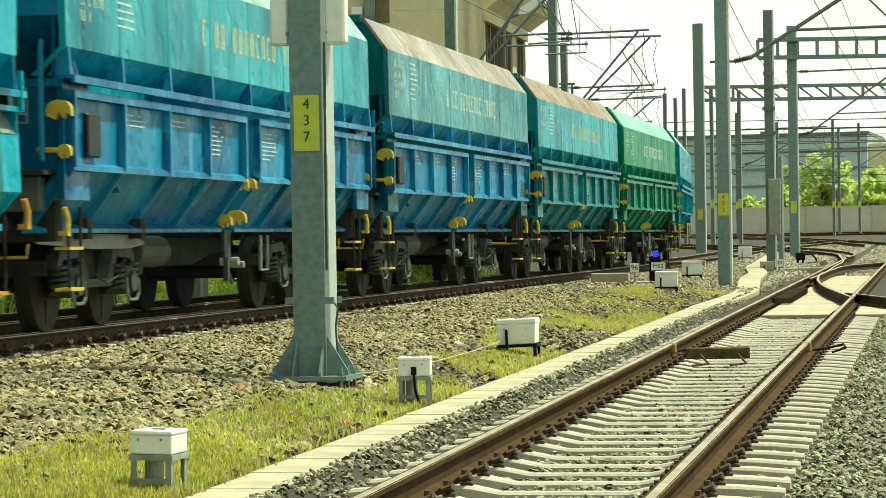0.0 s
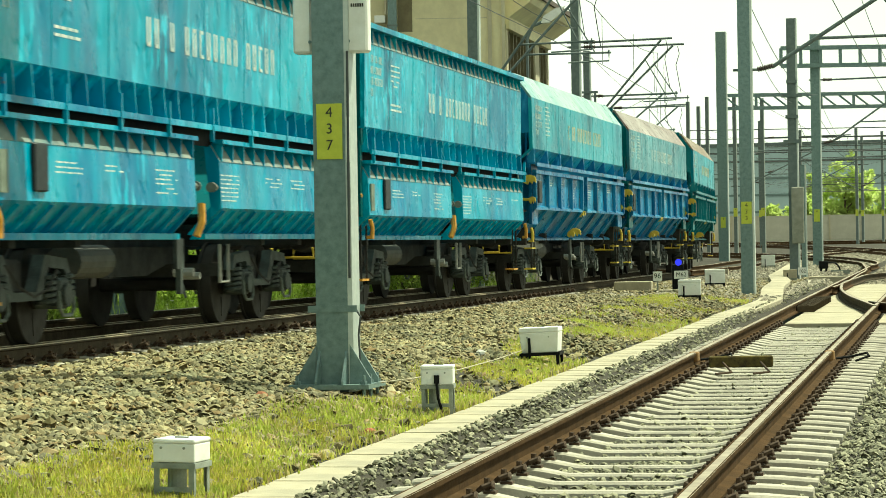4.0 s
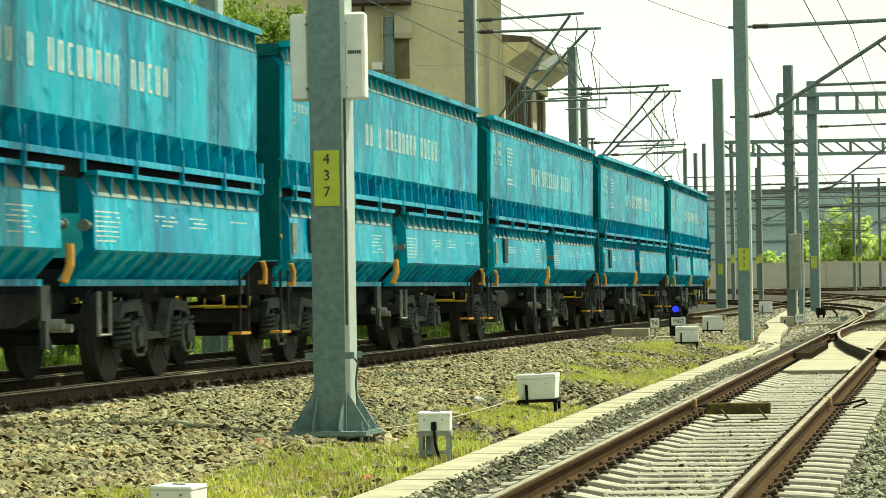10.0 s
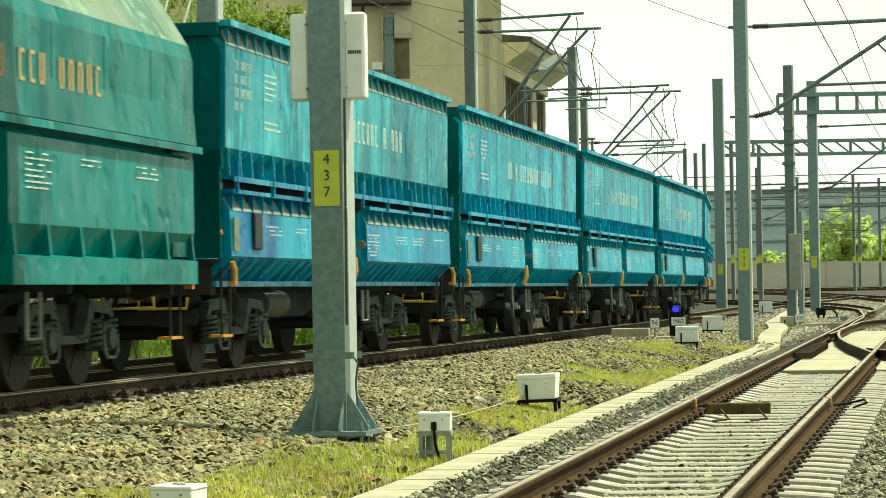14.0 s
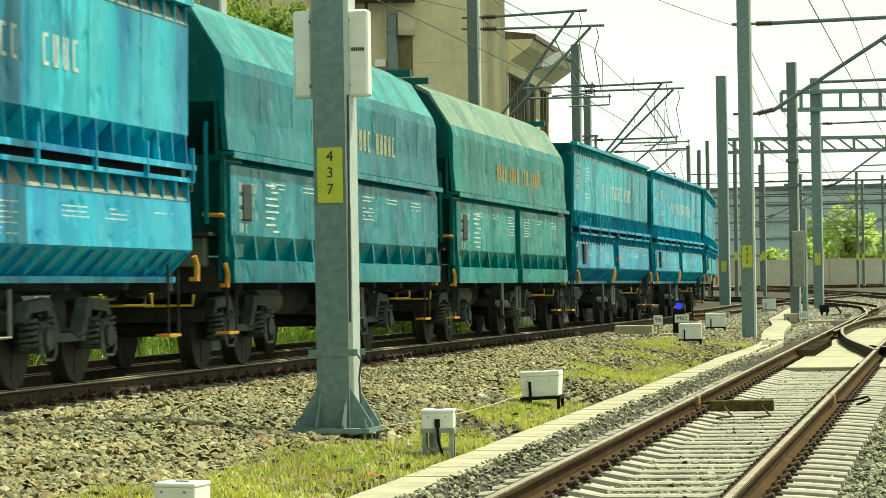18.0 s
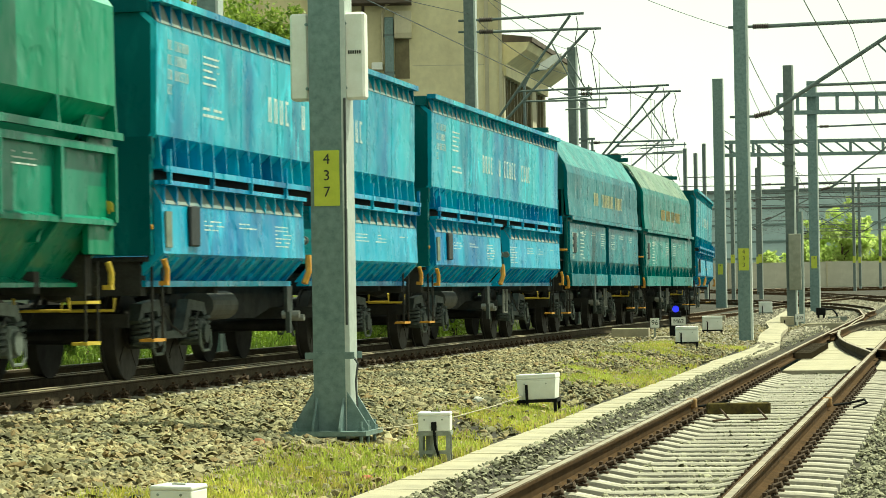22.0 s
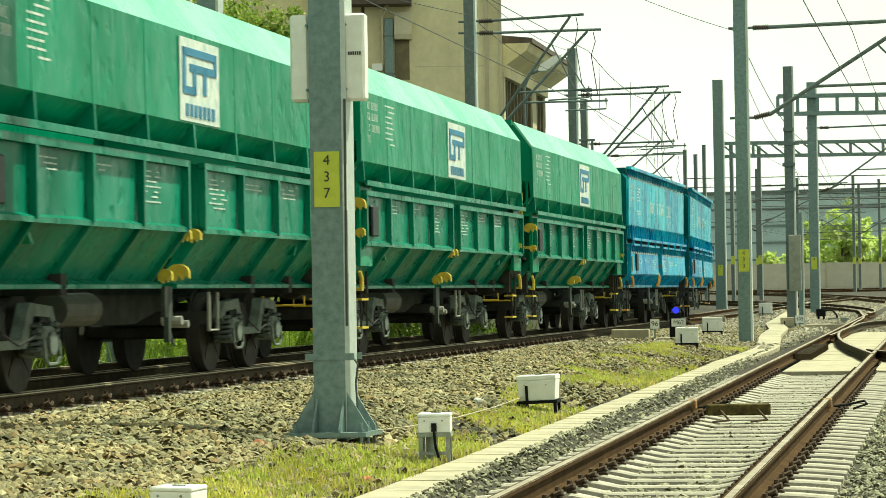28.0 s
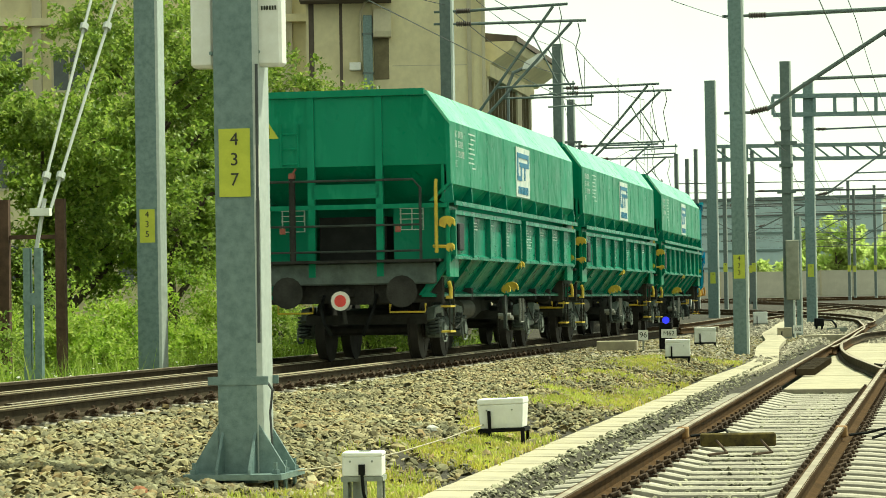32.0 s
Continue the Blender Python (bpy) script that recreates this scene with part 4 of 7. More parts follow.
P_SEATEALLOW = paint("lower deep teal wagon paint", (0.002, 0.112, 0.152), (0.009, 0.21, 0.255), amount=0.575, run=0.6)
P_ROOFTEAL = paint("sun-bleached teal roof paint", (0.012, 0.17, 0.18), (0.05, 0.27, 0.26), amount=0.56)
# end paints: shade of the sunless ends is put into the colour
P_ENDSHADETEAL = paint("teal wagon end paint", (0.004, 0.085, 0.095), (0.010, 0.135, 0.145), amount=0.58, run=0.5)
P_ENDSHADE = paint("dark teal end paint", (0.006, 0.070, 0.070), (0.012, 0.110, 0.105), amount=0.6, run=0.5)
P_GREEN = paint("green wagon paint", (0.010, 0.20, 0.105), (0.022, 0.255, 0.145), amount=0.6, rough=0.33, run=0.3)
# lighter copy of the green: sun on the roof slope is painted in
P_GREENROOFLIT = paint("sun-bleached green roof paint", (0.16, 0.52, 0.34), (0.26, 0.60, 0.43), amount=0.6, run=0.3)
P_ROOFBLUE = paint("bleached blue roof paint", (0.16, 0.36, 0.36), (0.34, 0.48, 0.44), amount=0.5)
P_ROOFBROWN = paint("rust-brown wagon roof", (0.20, 0.135, 0.085), (0.30, 0.24, 0.17), amount=0.4)
P_ROOFLILAC = paint("dusty brown-grey wagon roof", (0.24, 0.19, 0.165), (0.34, 0.31, 0.28), amount=0.45)
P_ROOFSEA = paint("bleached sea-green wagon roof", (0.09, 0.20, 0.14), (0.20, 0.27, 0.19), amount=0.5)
M_BEAM = mat("grey-green buffer beam", (0.12, 0.155, 0.14), 0.7, 0.0, 0.2, 4, (0.065, 0.085, 0.075), 0.2, 30)
M_UNDER = mat("grimy underframe steel", (0.042, 0.042, 0.038), 0.9, 0.0, 0.25, 4, (0.022, 0.022, 0.020), 0.3, 40, spec=0.25)
M_BOGIE = mat("grimy grey bogie steel", (0.052, 0.068, 0.060), 0.7, 0.1, 0.25, 5, (0.026, 0.031, 0.028), 0.3, 40)
M_BOGIELIGHT = mat("dusty grey-green bogie steel", (0.15, 0.18, 0.155), 0.75, 0.1, 0.25, 5, (0.075, 0.088, 0.076), 0.3, 40)
M_WHEEL = mat("dark wheel steel", (0.036, 0.033, 0.028), 0.75, 0.15, 0.2, 5, spec=0.3)
M_YELLOW = mat("yellow handle paint", (0.62, 0.48, 0.05), 0.55, 0, 0.15, 8, (0.48, 0.34, 0.04), 0.1)
M_ORANGE = mat("orange handle paint", (0.62, 0.30, 0.03), 0.55, 0, 0.15, 8, None, 0.1)
M_MARK = mat("worn white stencil paint", (0.72, 0.74, 0.68), 0.7, 0, 0.1, 9, (0.42, 0.55, 0.52), 0.05, 40)
M_MARKCREAM = mat("worn cream stencil paint", (0.66, 0.60, 0.36), 0.7, 0, 0.1, 9, (0.45, 0.45, 0.30), 0.05, 40)
M_MARKORANGE = mat("worn orange stencil paint", (0.62, 0.40, 0.16), 0.7, 0, 0.1, 9, (0.40, 0.36, 0.20), 0.05, 40)
M_MARKBLUE = mat("blue stencil paint", (0.04, 0.22, 0.38), 0.6, 0, 0.1, 9, None, 0.05)
M_DISCW = mat("white tail disc rim", (0.8, 0.78, 0.7), 0.5, 0, 0.04, 9, None, 0)
M_DISCR = mat("red tail disc centre", (0.75, 0.06, 0.05), 0.5, 0, 0.06, 9, None, 0)
M_DUST = mat("pale cargo dust on ledges", (0.28, 0.30, 0.26), 0.95, 0, 0.2, 3, (0.12, 0.20, 0.21), 0.2, 40, spec=0.1)
M_MOUTHSHADE = mat("dusty hopper mouth", (0.012, 0.014, 0.012), 0.9, 0, 0.2, 4)
M_TANKPALE = mat("bare grey sheet", (0.30, 0.30, 0.27), 0.7, 0, 0.15, 4)
M_PATCH = mat("bare brown-grey patch", (0.22, 0.27, 0.21), 0.8, 0, 0.2, 6)
M_CARD = mat("black card holder sheet", (0.010, 0.017, 0.020), 0.5, 0.2, 0.2, 10)
M_TANK = mat("dusty air tank", (0.085, 0.085, 0.070), 0.7, 0, 0.2, 4)


def bars(rng, bm, x0, x1, z0, z1, rows, face, wmin=0.03, wmax=0.06, gap=0.024, fill=0.9, tall=0.6):
    """Rows of short bars in place of writing that cannot be read, on the side at -y; face(z) is the sheet's half width there."""
    h = (z1 - z0) / rows
    for i in range(rows):
        x = x0
        end = x1 - rng.choice((0, 0, 0.1, 0.2)) * (x1 - x0)
        z = z1 - i * h
        y = -face(z - h * tall / 2)
        while x < end - 0.02:
            w = min(rng.uniform(wmin, wmax), end - x)
            if rng.random() < fill:
                box(bm, x, x + w, y - 0.003, y + 0.003, z - h * tall, z)
            x += w + gap


def face_open(z):
    return 1.452 + 0.018 * (z - 2.48) / 1.12


def face_covered(z):
    return 1.46 - 0.01 * (z - 2.66) / 0.94


def face_open_door(z):
    return 1.475 + 0.015 * (1.70 - z) / 0.40


def face_door(z):
    return 1.428


def face_round(z):
    return 1.448 + max(0.0, 2.80 - z) * 0.08


def face_round_door(z):
    return 1.463


def glyph_row(bm, rng, x0, n, pitch, skip, z0, z1, face, keep=0.95):
    """Worn stencilled lettering as plain open rectangles."""
    for i in range(n):
        if i in skip or rng.random() > keep:
            continue
        x, w = x0 + i * pitch, pitch * 0.52
        y = -face((z0 + z1) / 2)
        t = pitch * 0.17
        sides = [(x, x + t, z0, z1), (x + w - t, x + w, z0, z1), (x, x + w, z1 - t * 0.8, z1), (x, x + w, z0, z0 + t * 0.8)]
        sides.pop(rng.randrange(1, 4))
        for a, b, c, d in sides:
            box(bm, a, b, y - 0.003, y + 0.004, c, d)


def marks(name, body, material, fn, label=""):
    bm = B()
    fn(bm)
    ob = part(name, bm, material, body, label)
    ob["kind"] = "stuff"
    return ob


def joined(name, bm, material, parent):
    ob = part(name, bm, material, parent)
    ob["kind"] = "stuff"
    return ob


WHEEL_MESH = {}


def wheelset():
    if "m" not in WHEEL_MESH:
        bm = B()
        for s in (-1, 1):
            disc(bm, (0, s * 0.745, 0), 0.46, 0.135, "y", 28)
            disc(bm, (0, s * 0.67, 0), 0.488, 0.03, "y", 28)
            disc(bm, (0, s * 0.82, 0), 0.13, 0.06, "y", 14)
            for k in range(4):
                a = math.pi / 2 * k
                box(bm, -0.03, 0.03, s * 0.80 - 0.02, s * 0.80 + 0.02, 0.16, 0.38, Matrix.Rotation(a, 4, "Y"))
        rod(bm, (0, -0.95, 0), (0, 0.95, 0), 0.08, seg=10)
        WHEEL_MESH["m"] = part("wheelset", bm, M_WHEEL)
        bpy.data.objects.remove(WHEEL_MESH["m"])
        WHEEL_MESH["m"] = bpy.data.meshes["wheelset"]
    return new("wheelset", WHEEL_MESH["m"])


def bogie(w, cx, material):
    """Cast bogie: two side frames with springs and axle boxes, bolster."""
    bg_ = empty("bogie", pose(cx, 0, 0))
    bg_.parent = w
    for s in (-1, 1):
        y0, y1 = (s * 1.0 - 0.06, s * 1.0 + 0.06)
        bm = B()
        prism(bm, [(-1.30, 0.62), (-1.18, 0.80), (-0.55, 0.84), (-0.40, 0.62), (-0.30, 0.50), (0.30, 0.50), (0.40, 0.62), (0.55, 0.84), (1.18, 0.80), (1.30, 0.62), (1.22, 0.58), (1.10, 0.70), (0.66, 0.72), (0.44, 0.42), (-0.44, 0.42), (-0.66, 0.72), (-1.10, 0.70), (-1.22, 0.58)], y0, y1, "y")
        f = part("side_frame", bm, material, bg_)
        for a in (-0.9, 0.9):
            bm = B()
            box(bm, a - 0.15, a + 0.15, s * 1.0 - 0.13, s * 1.0 + 0.13, 0.33, 0.62, bevel=0.03)
            disc(bm, (a, s * 1.14, 0.46), 0.11, 0.06, "y", 12)
            part("axle_box", bm, material, bg_)
            bm = B()
            path_rod(bm, [(a - 0.21, s * 1.14, 0.50), (a - 0.20, s * 1.15, 0.33), (a - 0.12, s * 1.15, 0.27), (a + 0.12, s * 1.15, 0.27), (a + 0.20, s * 1.15, 0.33), (a + 0.21, s * 1.14, 0.50)], 0.017)
            part("guard_hoop", bm, M_BOGIELIGHT, bg_, "worn grey guard hoop")
            for d in (-0.26, 0.26):
                if "spring" not in WHEEL_MESH:
                    bm = B()
                    path_rod(bm, [(0.085 * math.cos(k * 0.7), 0.085 * math.sin(k * 0.7), 0.0 + k * 0.0062) for k in range(50)], 0.022, 5)
                    sp = part("coil_spring", bm, M_BOGIE)
                    WHEEL_MESH["spring"] = sp.data
                    bpy.data.objects.remove(sp)
                o = new("coil_spring", WHEEL_MESH["spring"])
                o.parent = bg_
                o.matrix_basis = pose(a + d, s * 1.03, 0.37)
        bm = B()
        path_rod(bm, [(-0.8, s * 1.16, 0.75), (-0.5, s * 1.18, 0.56), (-0.1, s * 1.18, 0.46), (0.3, s * 1.17, 0.52), (0.6, s * 1.16, 0.70)], 0.012)
        part("brake_hose", bm, M_UNDER, bg_)
    bm = B()
    box(bm, -0.22, 0.22, -0.95, 0.95, 0.48, 0.80, bevel=0.03)
    box(bm, -1.35, -1.25, -0.95, 0.95, 0.55, 0.70)
    box(bm, 1.25, 1.35, -0.95, 0.95, 0.55, 0.70)
    part("bolster", bm, M_UNDER, bg_)


def running_gear(w, bogie_mat, step_mat, cut=0.0):
    """Everything below the body: frame, bogies, wheels, buffers, steps, brake gear."""
    bm = B()
    box(bm, -6.55 + cut, 6.55 - cut, -0.32, 0.32, 0.86, 1.16)
    part("centre_sill", bm, M_UNDER, w)
    for x in (-6.5 + cut, 6.32 - cut):
        bm = B()
        box(bm, x, x + 0.18, -1.28, 1.28, 0.88, 1.26)
        part("headstock", bm, M_UNDER, w)
    for x in (-5.2 + cut, -3.4 + cut, 3.4 - cut, 5.2 - cut):
        bm = B()
        box(bm, x - 0.08, x + 0.08, -1.2, 1.2, 0.90, 1.10)
        part("cross_beam", bm, M_UNDER, w)
    bm = B()
    prism(bm, [(-3.2, 0.90), (3.2, 0.90), (3.2, 0.72), (2.3, 0.70), (1.5, 0.58), (-1.5, 0.58), (-2.3, 0.70), (-3.2, 0.72)], -0.42, 0.42, "y")
    part("hopper_chute", bm, M_UNDER, w)
    for cx in (-4.2 + cut, 4.2 - cut):
        bogie(w, cx, bogie_mat)
    for cx in (-4.2 + cut, 4.2 - cut):
        for a in (-0.9, 0.9):
            ws = wheelset()
            ws.parent = w
            ws.matrix_basis = pose(cx + a, 0, 0.46)
    for e in (-1, 1):
        for s in (-1, 1):
            bm = B()
            rod(bm, (e * (6.5 - cut), s * 0.875, 1.05), (e * (7.0 - cut), s * 0.875, 1.05), 0.10, seg=12)
            rod(bm, (e * (6.98 - cut), s * 0.875, 1.05), (e * (7.05 - cut), s * 0.875, 1.05), 0.22, 0.24, seg=16)
            part("buffer", bm, M_UNDER, w)
            bm = B()
            y0 = s * 1.36
            path_rod(bm, [(e * (6.40 - cut), y0, 1.2), (e * (6.40 - cut), y0, 0.44), (e * (6.04 - cut), y0, 0.44), (e * (6.04 - cut), y0, 1.2)], 0.014)
            part("step_bracket", bm, M_UNDER, w)
            bm = B()
            box(bm, e * (6.22 - cut) - 0.20, e * (6.22 - cut) + 0.20, s * 1.32 - 0.06, s * 1.32 + 0.08, 0.42, 0.45)
            part("foot_step", bm, step_mat, w, "painted foot step")
            if step_mat is not M_ORANGE:
                bm = B()
                box(bm, e * (6.22 - cut) - 0.20, e * (6.22 - cut) + 0.20, s * 1.32 - 0.06, s * 1.32 + 0.08, 0.80, 0.83)
                part("foot_step", bm, step_mat, w, "painted foot step")
            bm = B()
            path_rod(bm, [(e * (6.56 - cut), s * 0.55, 0.86), (e * (6.60 - cut), s * 0.55, 0.74), (e * (6.60 - cut), s * 1.05, 0.74), (e * (6.56 - cut), s * 1.05, 0.86)], 0.016)
            part("shunter_handle", bm, M_YELLOW, w, "yellow hand rail under the buffer")
        bm = B()
        box(bm, e * (6.72 - cut) - 0.22, e * (6.72 - cut) + 0.22, -0.05, 0.05, 0.98, 1.1)
        path_rod(bm, [(e * (6.95 - cut), 0, 1.04), (e * (7.02 - cut), 0.02, 0.80), (e * (6.98 - cut), 0, 0.58)], 0.03)
        part("coupling", bm, M_UNDER, w)
        for yy in (-0.35, 0.4):
            bm = B()
            path_rod(bm, [(e * (6.52 - cut), yy, 1.0), (e * (6.75 - cut), yy, 0.80), (e * (6.86 - cut), yy * 0.8, 0.56), (e * (6.80 - cut), yy * 0.6, 0.40)], 0.025)
            part("air_hose", bm, M_BLACK, w)
    bm = B()
    rod(bm, (-2.3, -0.72, 0.76), (-1.2, -0.72, 0.76), 0.17, seg=18)
    part("air_tank", bm, M_TANK, w, "dusty round air tank")
    bm = B()
    for y in (-1.18,):
        box(bm, -0.16, 0.10, y - 0.02, y + 0.02, 0.66, 0.98)
        box(bm, -0.06, 0.02, y - 0.025, y + 0.025, 0.40, 0.68)
        path_rod(bm, [(0.05, y, 0.52), (0.14, y - 0.02, 0.36)], 0.015)
    part("brake_lever", bm, M_BOGIE, w, "grey brake lever plate")
    bm = B()
    path_rod(bm, [(1.5, -1.2, 0.92), (1.5, -1.2, 0.50), (1.85, -1.2, 0.50), (1.85, -1.2, 0.92)], 0.02)
    part("wire_frame", bm, M_TANKPALE, w, "pale metal bracket")
    bm = B()
    rod(bm, (0.45, -1.0, 0.62), (0.45, -1.2, 0.62), 0.05)
    part("brake_valve", bm, M_TANKPALE, w, "pale brake valve")
    bm = B()
    rod(bm, (0.7, -1.0, 0.58), (0.7, -1.2, 0.58), 0.04)
    part("brake_valve", bm, M_TANKPALE, w, "pale brake valve")


mat_red = mat("dull red valve paint", (0.35, 0.10, 0.07), 0.6, 0, 0.2, 9)


def lever(w, x, y, z, material, wide=0.24):
    """Toothed half-round locking plate, standing across the wagon, with its stub shaft."""
    pts = [(y + wide * 0.5 * math.cos(a), z + wide * 0.42 * math.sin(a)) for a in [math.pi * k / 8 for k in range(9)]]
    pts += [(y - wide * 0.5, z - 0.06), (y - wide * 0.3, z - 0.02), (y - wide * 0.18, z - 0.08), (y, z - 0.02), (y + wide * 0.15, z - 0.09), (y + wide * 0.5, z - 0.05)]
    bm = B()
    prism(bm, pts, x - 0.035, x + 0.035)
    rod(bm, (x, y, z - 0.01), (x + 0.18, y, z - 0.01), 0.026, seg=8)
    return part("locking_lever", bm, material, w, "painted toothed locking lever")


def hook(w, x, y, z, material):
    bm = B()
    path_rod(bm, [(x, y, z + 0.14), (x + 0.03, y - 0.02, z + 0.04), (x + 0.02, y - 0.02, z - 0.08)], 0.027)
    box(bm, x - 0.035, x + 0.05, y - 0.04, y + 0.04, z - 0.12, z - 0.075)
    return part("door_hook", bm, material, w, "painted door hook")


def end_rail(w, e, frame_mat, rail_mat, cut=0.0):
    """Platform, railing and corner posts at one end of a wagon."""
    bm = B()
    box(bm, e * (6.40 - cut) - 0.55, e * (6.40 - cut) + 0.43, -1.32, 1.32, 1.49, 1.53)
    part("platform", bm, M_UNDER, w)
    bm = B()
    x = e * (6.80 - cut)
    path_rod(bm, [(x, -1.04, 1.50), (x, -1.04, 2.60), (x, -0.94, 2.73), (x, 1.10, 2.73), (x, 1.20, 2.60), (x, 1.20, 1.50)], 0.020)
    for z in (1.66, 2.05):
        path_rod(bm, [(x, -1.04, z), (x, 1.20, z)], 0.017)
    part("platform_railing", bm, frame_mat, w, "thin steel platform railing")
    for s in (-1, 1):
        bm = B()
        path_rod(bm, [(e * (6.80 - cut), s * 1.26, 1.62), (e * (6.80 - cut), s * 1.26, 2.62), (e * (6.76 - cut), s * 1.26, 2.72)], 0.024)
        part("grab_rail", bm, rail_mat, w, "painted upright grab rail")
    for y in (-0.72, 0.92):
        bm = B()
        box(bm, x - 0.012, x + 0.012, y - 0.04, y + 0.04, 1.94, 2.03, bevel=0.005)
        part("tail_bracket", bm, mat_red, w, "small red bracket on the railing")
    bm = B()
    box(bm, e * (6.62 - cut) - 0.10, e * (6.62 - cut) + 0.06, -1.22, 1.22, 1.16, 1.49, bevel=0.02)
    part("buffer_beam", bm, M_BEAM, w)


def mirror(pts):
    return pts + [(-y, z) for y, z in reversed(pts)]


def upper_body(w, prof, x0, x1, side_mat, roof_mat, roof_from, thick=0.06):
    """Side sheets as shaped plates, roof slopes apart, ends closed by plates; open on top."""
    for s in (-1, 1):
        low = [(y * s, z) for y, z in prof[:roof_from + 1]]
        bm = B()
        prism(bm, low + [(y - s * thick, z) for y, z in reversed(low)], x0, x1)
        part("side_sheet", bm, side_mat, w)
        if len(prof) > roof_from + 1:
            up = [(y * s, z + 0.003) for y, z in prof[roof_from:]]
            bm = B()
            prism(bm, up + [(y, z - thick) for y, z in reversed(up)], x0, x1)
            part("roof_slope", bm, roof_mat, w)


def covered_wagon(name, side, roof, lower, end, lever_mat, seed, smooth_c=False, mark=None, logo=False, rounded=False):
    rng = random.Random(seed)
    w = empty(name)
    cut = 0.7 if rounded else 0.0
    running_gear(w, M_BOGIELIGHT if side is P_GREEN else M_BOGIE, lever_mat, cut)
    h = BL / 2 + 0.2 - cut
    prof = [(1.20, 2.40), (1.46, 2.66), (1.45, 3.60), (1.14, 4.06), (1.0, 4.10)]
    rf = 2
    if rounded:
        prof = [(1.47, 2.42), (1.44, 2.80), (1.44, 3.30), (1.40, 3.46), (1.10, 3.98), (0.80, 4.16), (0.70, 4.17)]
        rf = 3
    upper_body(w, prof, -h, h, side, roof, rf)
    # ends: flat upper plate, hopper sheet sloping inwards below, posts and platform
    zk = 2.95
    for e in (-1, 1):
        bm = B()
        top = [(y - 0.03, z - 0.02) for y, z in prof if z > 3.0]
        up = mirror([(1.42, zk)] + top)
        prism(bm, up, e * (h - 0.03) - 0.02, e * (h - 0.03) + 0.02)
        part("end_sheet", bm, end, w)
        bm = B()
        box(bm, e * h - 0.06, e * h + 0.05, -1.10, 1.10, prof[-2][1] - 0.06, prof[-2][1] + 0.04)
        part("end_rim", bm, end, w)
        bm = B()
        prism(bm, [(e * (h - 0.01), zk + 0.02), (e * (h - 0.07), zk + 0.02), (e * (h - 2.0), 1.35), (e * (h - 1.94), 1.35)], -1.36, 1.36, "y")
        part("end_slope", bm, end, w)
        for y in (-0.45, 0.52):
            bm = B()
            box(bm, e * h - 0.03, e * h + 0.06, y - 0.05, y + 0.05, 1.28, prof[-2][1] - 0.06)
            part("end_post", bm, end, w)
        for s in (-1, 1):
            bm = B()
            prism(bm, [(e * h, 2.40), (e * h, 1.26), (e * (h - 0.75), 1.26), (e * (h - 0.75), 2.40)], s * 1.40 - 0.025, s * 1.40 + 0.025, "y")
            prism(bm, [(e * (h - 0.02), zk), (e * (h - 0.02), 2.38), (e * (h - 0.66), 2.38)], s * 1.34 - 0.02, s * 1.34 + 0.02, "y")
            part("corner_plate", bm, end, w)
            bm = B()
            box(bm, e * (h - 0.35) - 0.02, e * (h - 0.35) + 0.02, s * 1.0 - 0.42, s * 1.0 + 0.42, 1.28, 2.34)
            part("bulkhead", bm, end, w)
            bm = B()
            x = e * (h - 0.33)
            for i in range(5):
                box(bm, x + e * 0.003, x + e * 0.015, -s * 0.85 - 0.16, -s * 0.85 + 0.18, 1.98 + i * 0.08, 1.993 + i * 0.08)
            for i in range(3):
                box(bm, x + e * 0.003, x + e * 0.015, -s * 0.85 - 0.16 + i * 0.16, -s * 0.85 - 0.147 + i * 0.16, 1.98, 2.31)
            part("data_grid", bm, M_MARK, w, "pale stencilled grid")
        bm = B()
        box(bm, e * h - 0.03, e * h + 0.04, -0.45, 0.52, 2.46, 2.68)
        box(bm, e * h - 0.03, e * h + 0.03, -1.40, 1.40, 2.30, 2.37)
        part("end_beam", bm, end, w)
        # near-black block paints the shade inside the opening
        bm = B()
        box(bm, e * (h - 0.8) - 0.3, e * (h - 0.8) + 0.3, -0.45, 0.52, 1.28, 2.2)
        part("hopper_mouth", bm, M_MOUTHSHADE, w, "near-black block painting shade in the platform opening")
        end_rail(w, e, M_BOGIE, lever_mat if side is P_GREEN else lower, cut)
        if not rounded:
            bm = B()
            x = e * (h + 0.005)
            prism(bm, [(0.98, 3.40), (1.26, 3.40), (1.12, 3.64)], x - 0.006, x + 0.006)
            part("warning_sign", bm, M_PLATE, w, "yellow warning triangle")
            bm = B()
            prism(bm, [(1.10, 3.44), (1.14, 3.52), (1.11, 3.52), (1.13, 3.60), (1.10, 3.53), (1.13, 3.53)], x - 0.009, x + 0.009)
            part("warning_mark", bm, M_INK, w, "dark bolt mark")
    # ladder and hand brake column on the end
    bm = B()
    path_rod(bm, [(-h - 0.04, 0.70, 2.95), (-h - 0.04, 0.70, 3.62)], 0.014)
    path_rod(bm, [(-h - 0.04, 0.94, 2.95), (-h - 0.04, 0.94, 3.62)], 0.014)
    for i in range(3):
        path_rod(bm, [(-h - 0.04, 0.70, 3.0 + i * 0.23), (-h - 0.04, 0.94, 3.0 + i * 0.23)], 0.012)
    part("ladder", bm, end, w)
    bm = B()
    path_rod(bm, [(-h - 0.08, 0.78, 1.52), (-h - 0.08, 0.78, 2.78)], 0.045)
    bc = part("brake_column", bm, M_UNDER, w)
    bm = B()
    box(bm, -h - 0.13, -h - 0.03, 0.74, 0.82, 2.78, 2.86)
    path_rod(bm, [(-h - 0.08, 0.78, 2.84), (-h - 0.08, 0.72, 2.93)], 0.012)
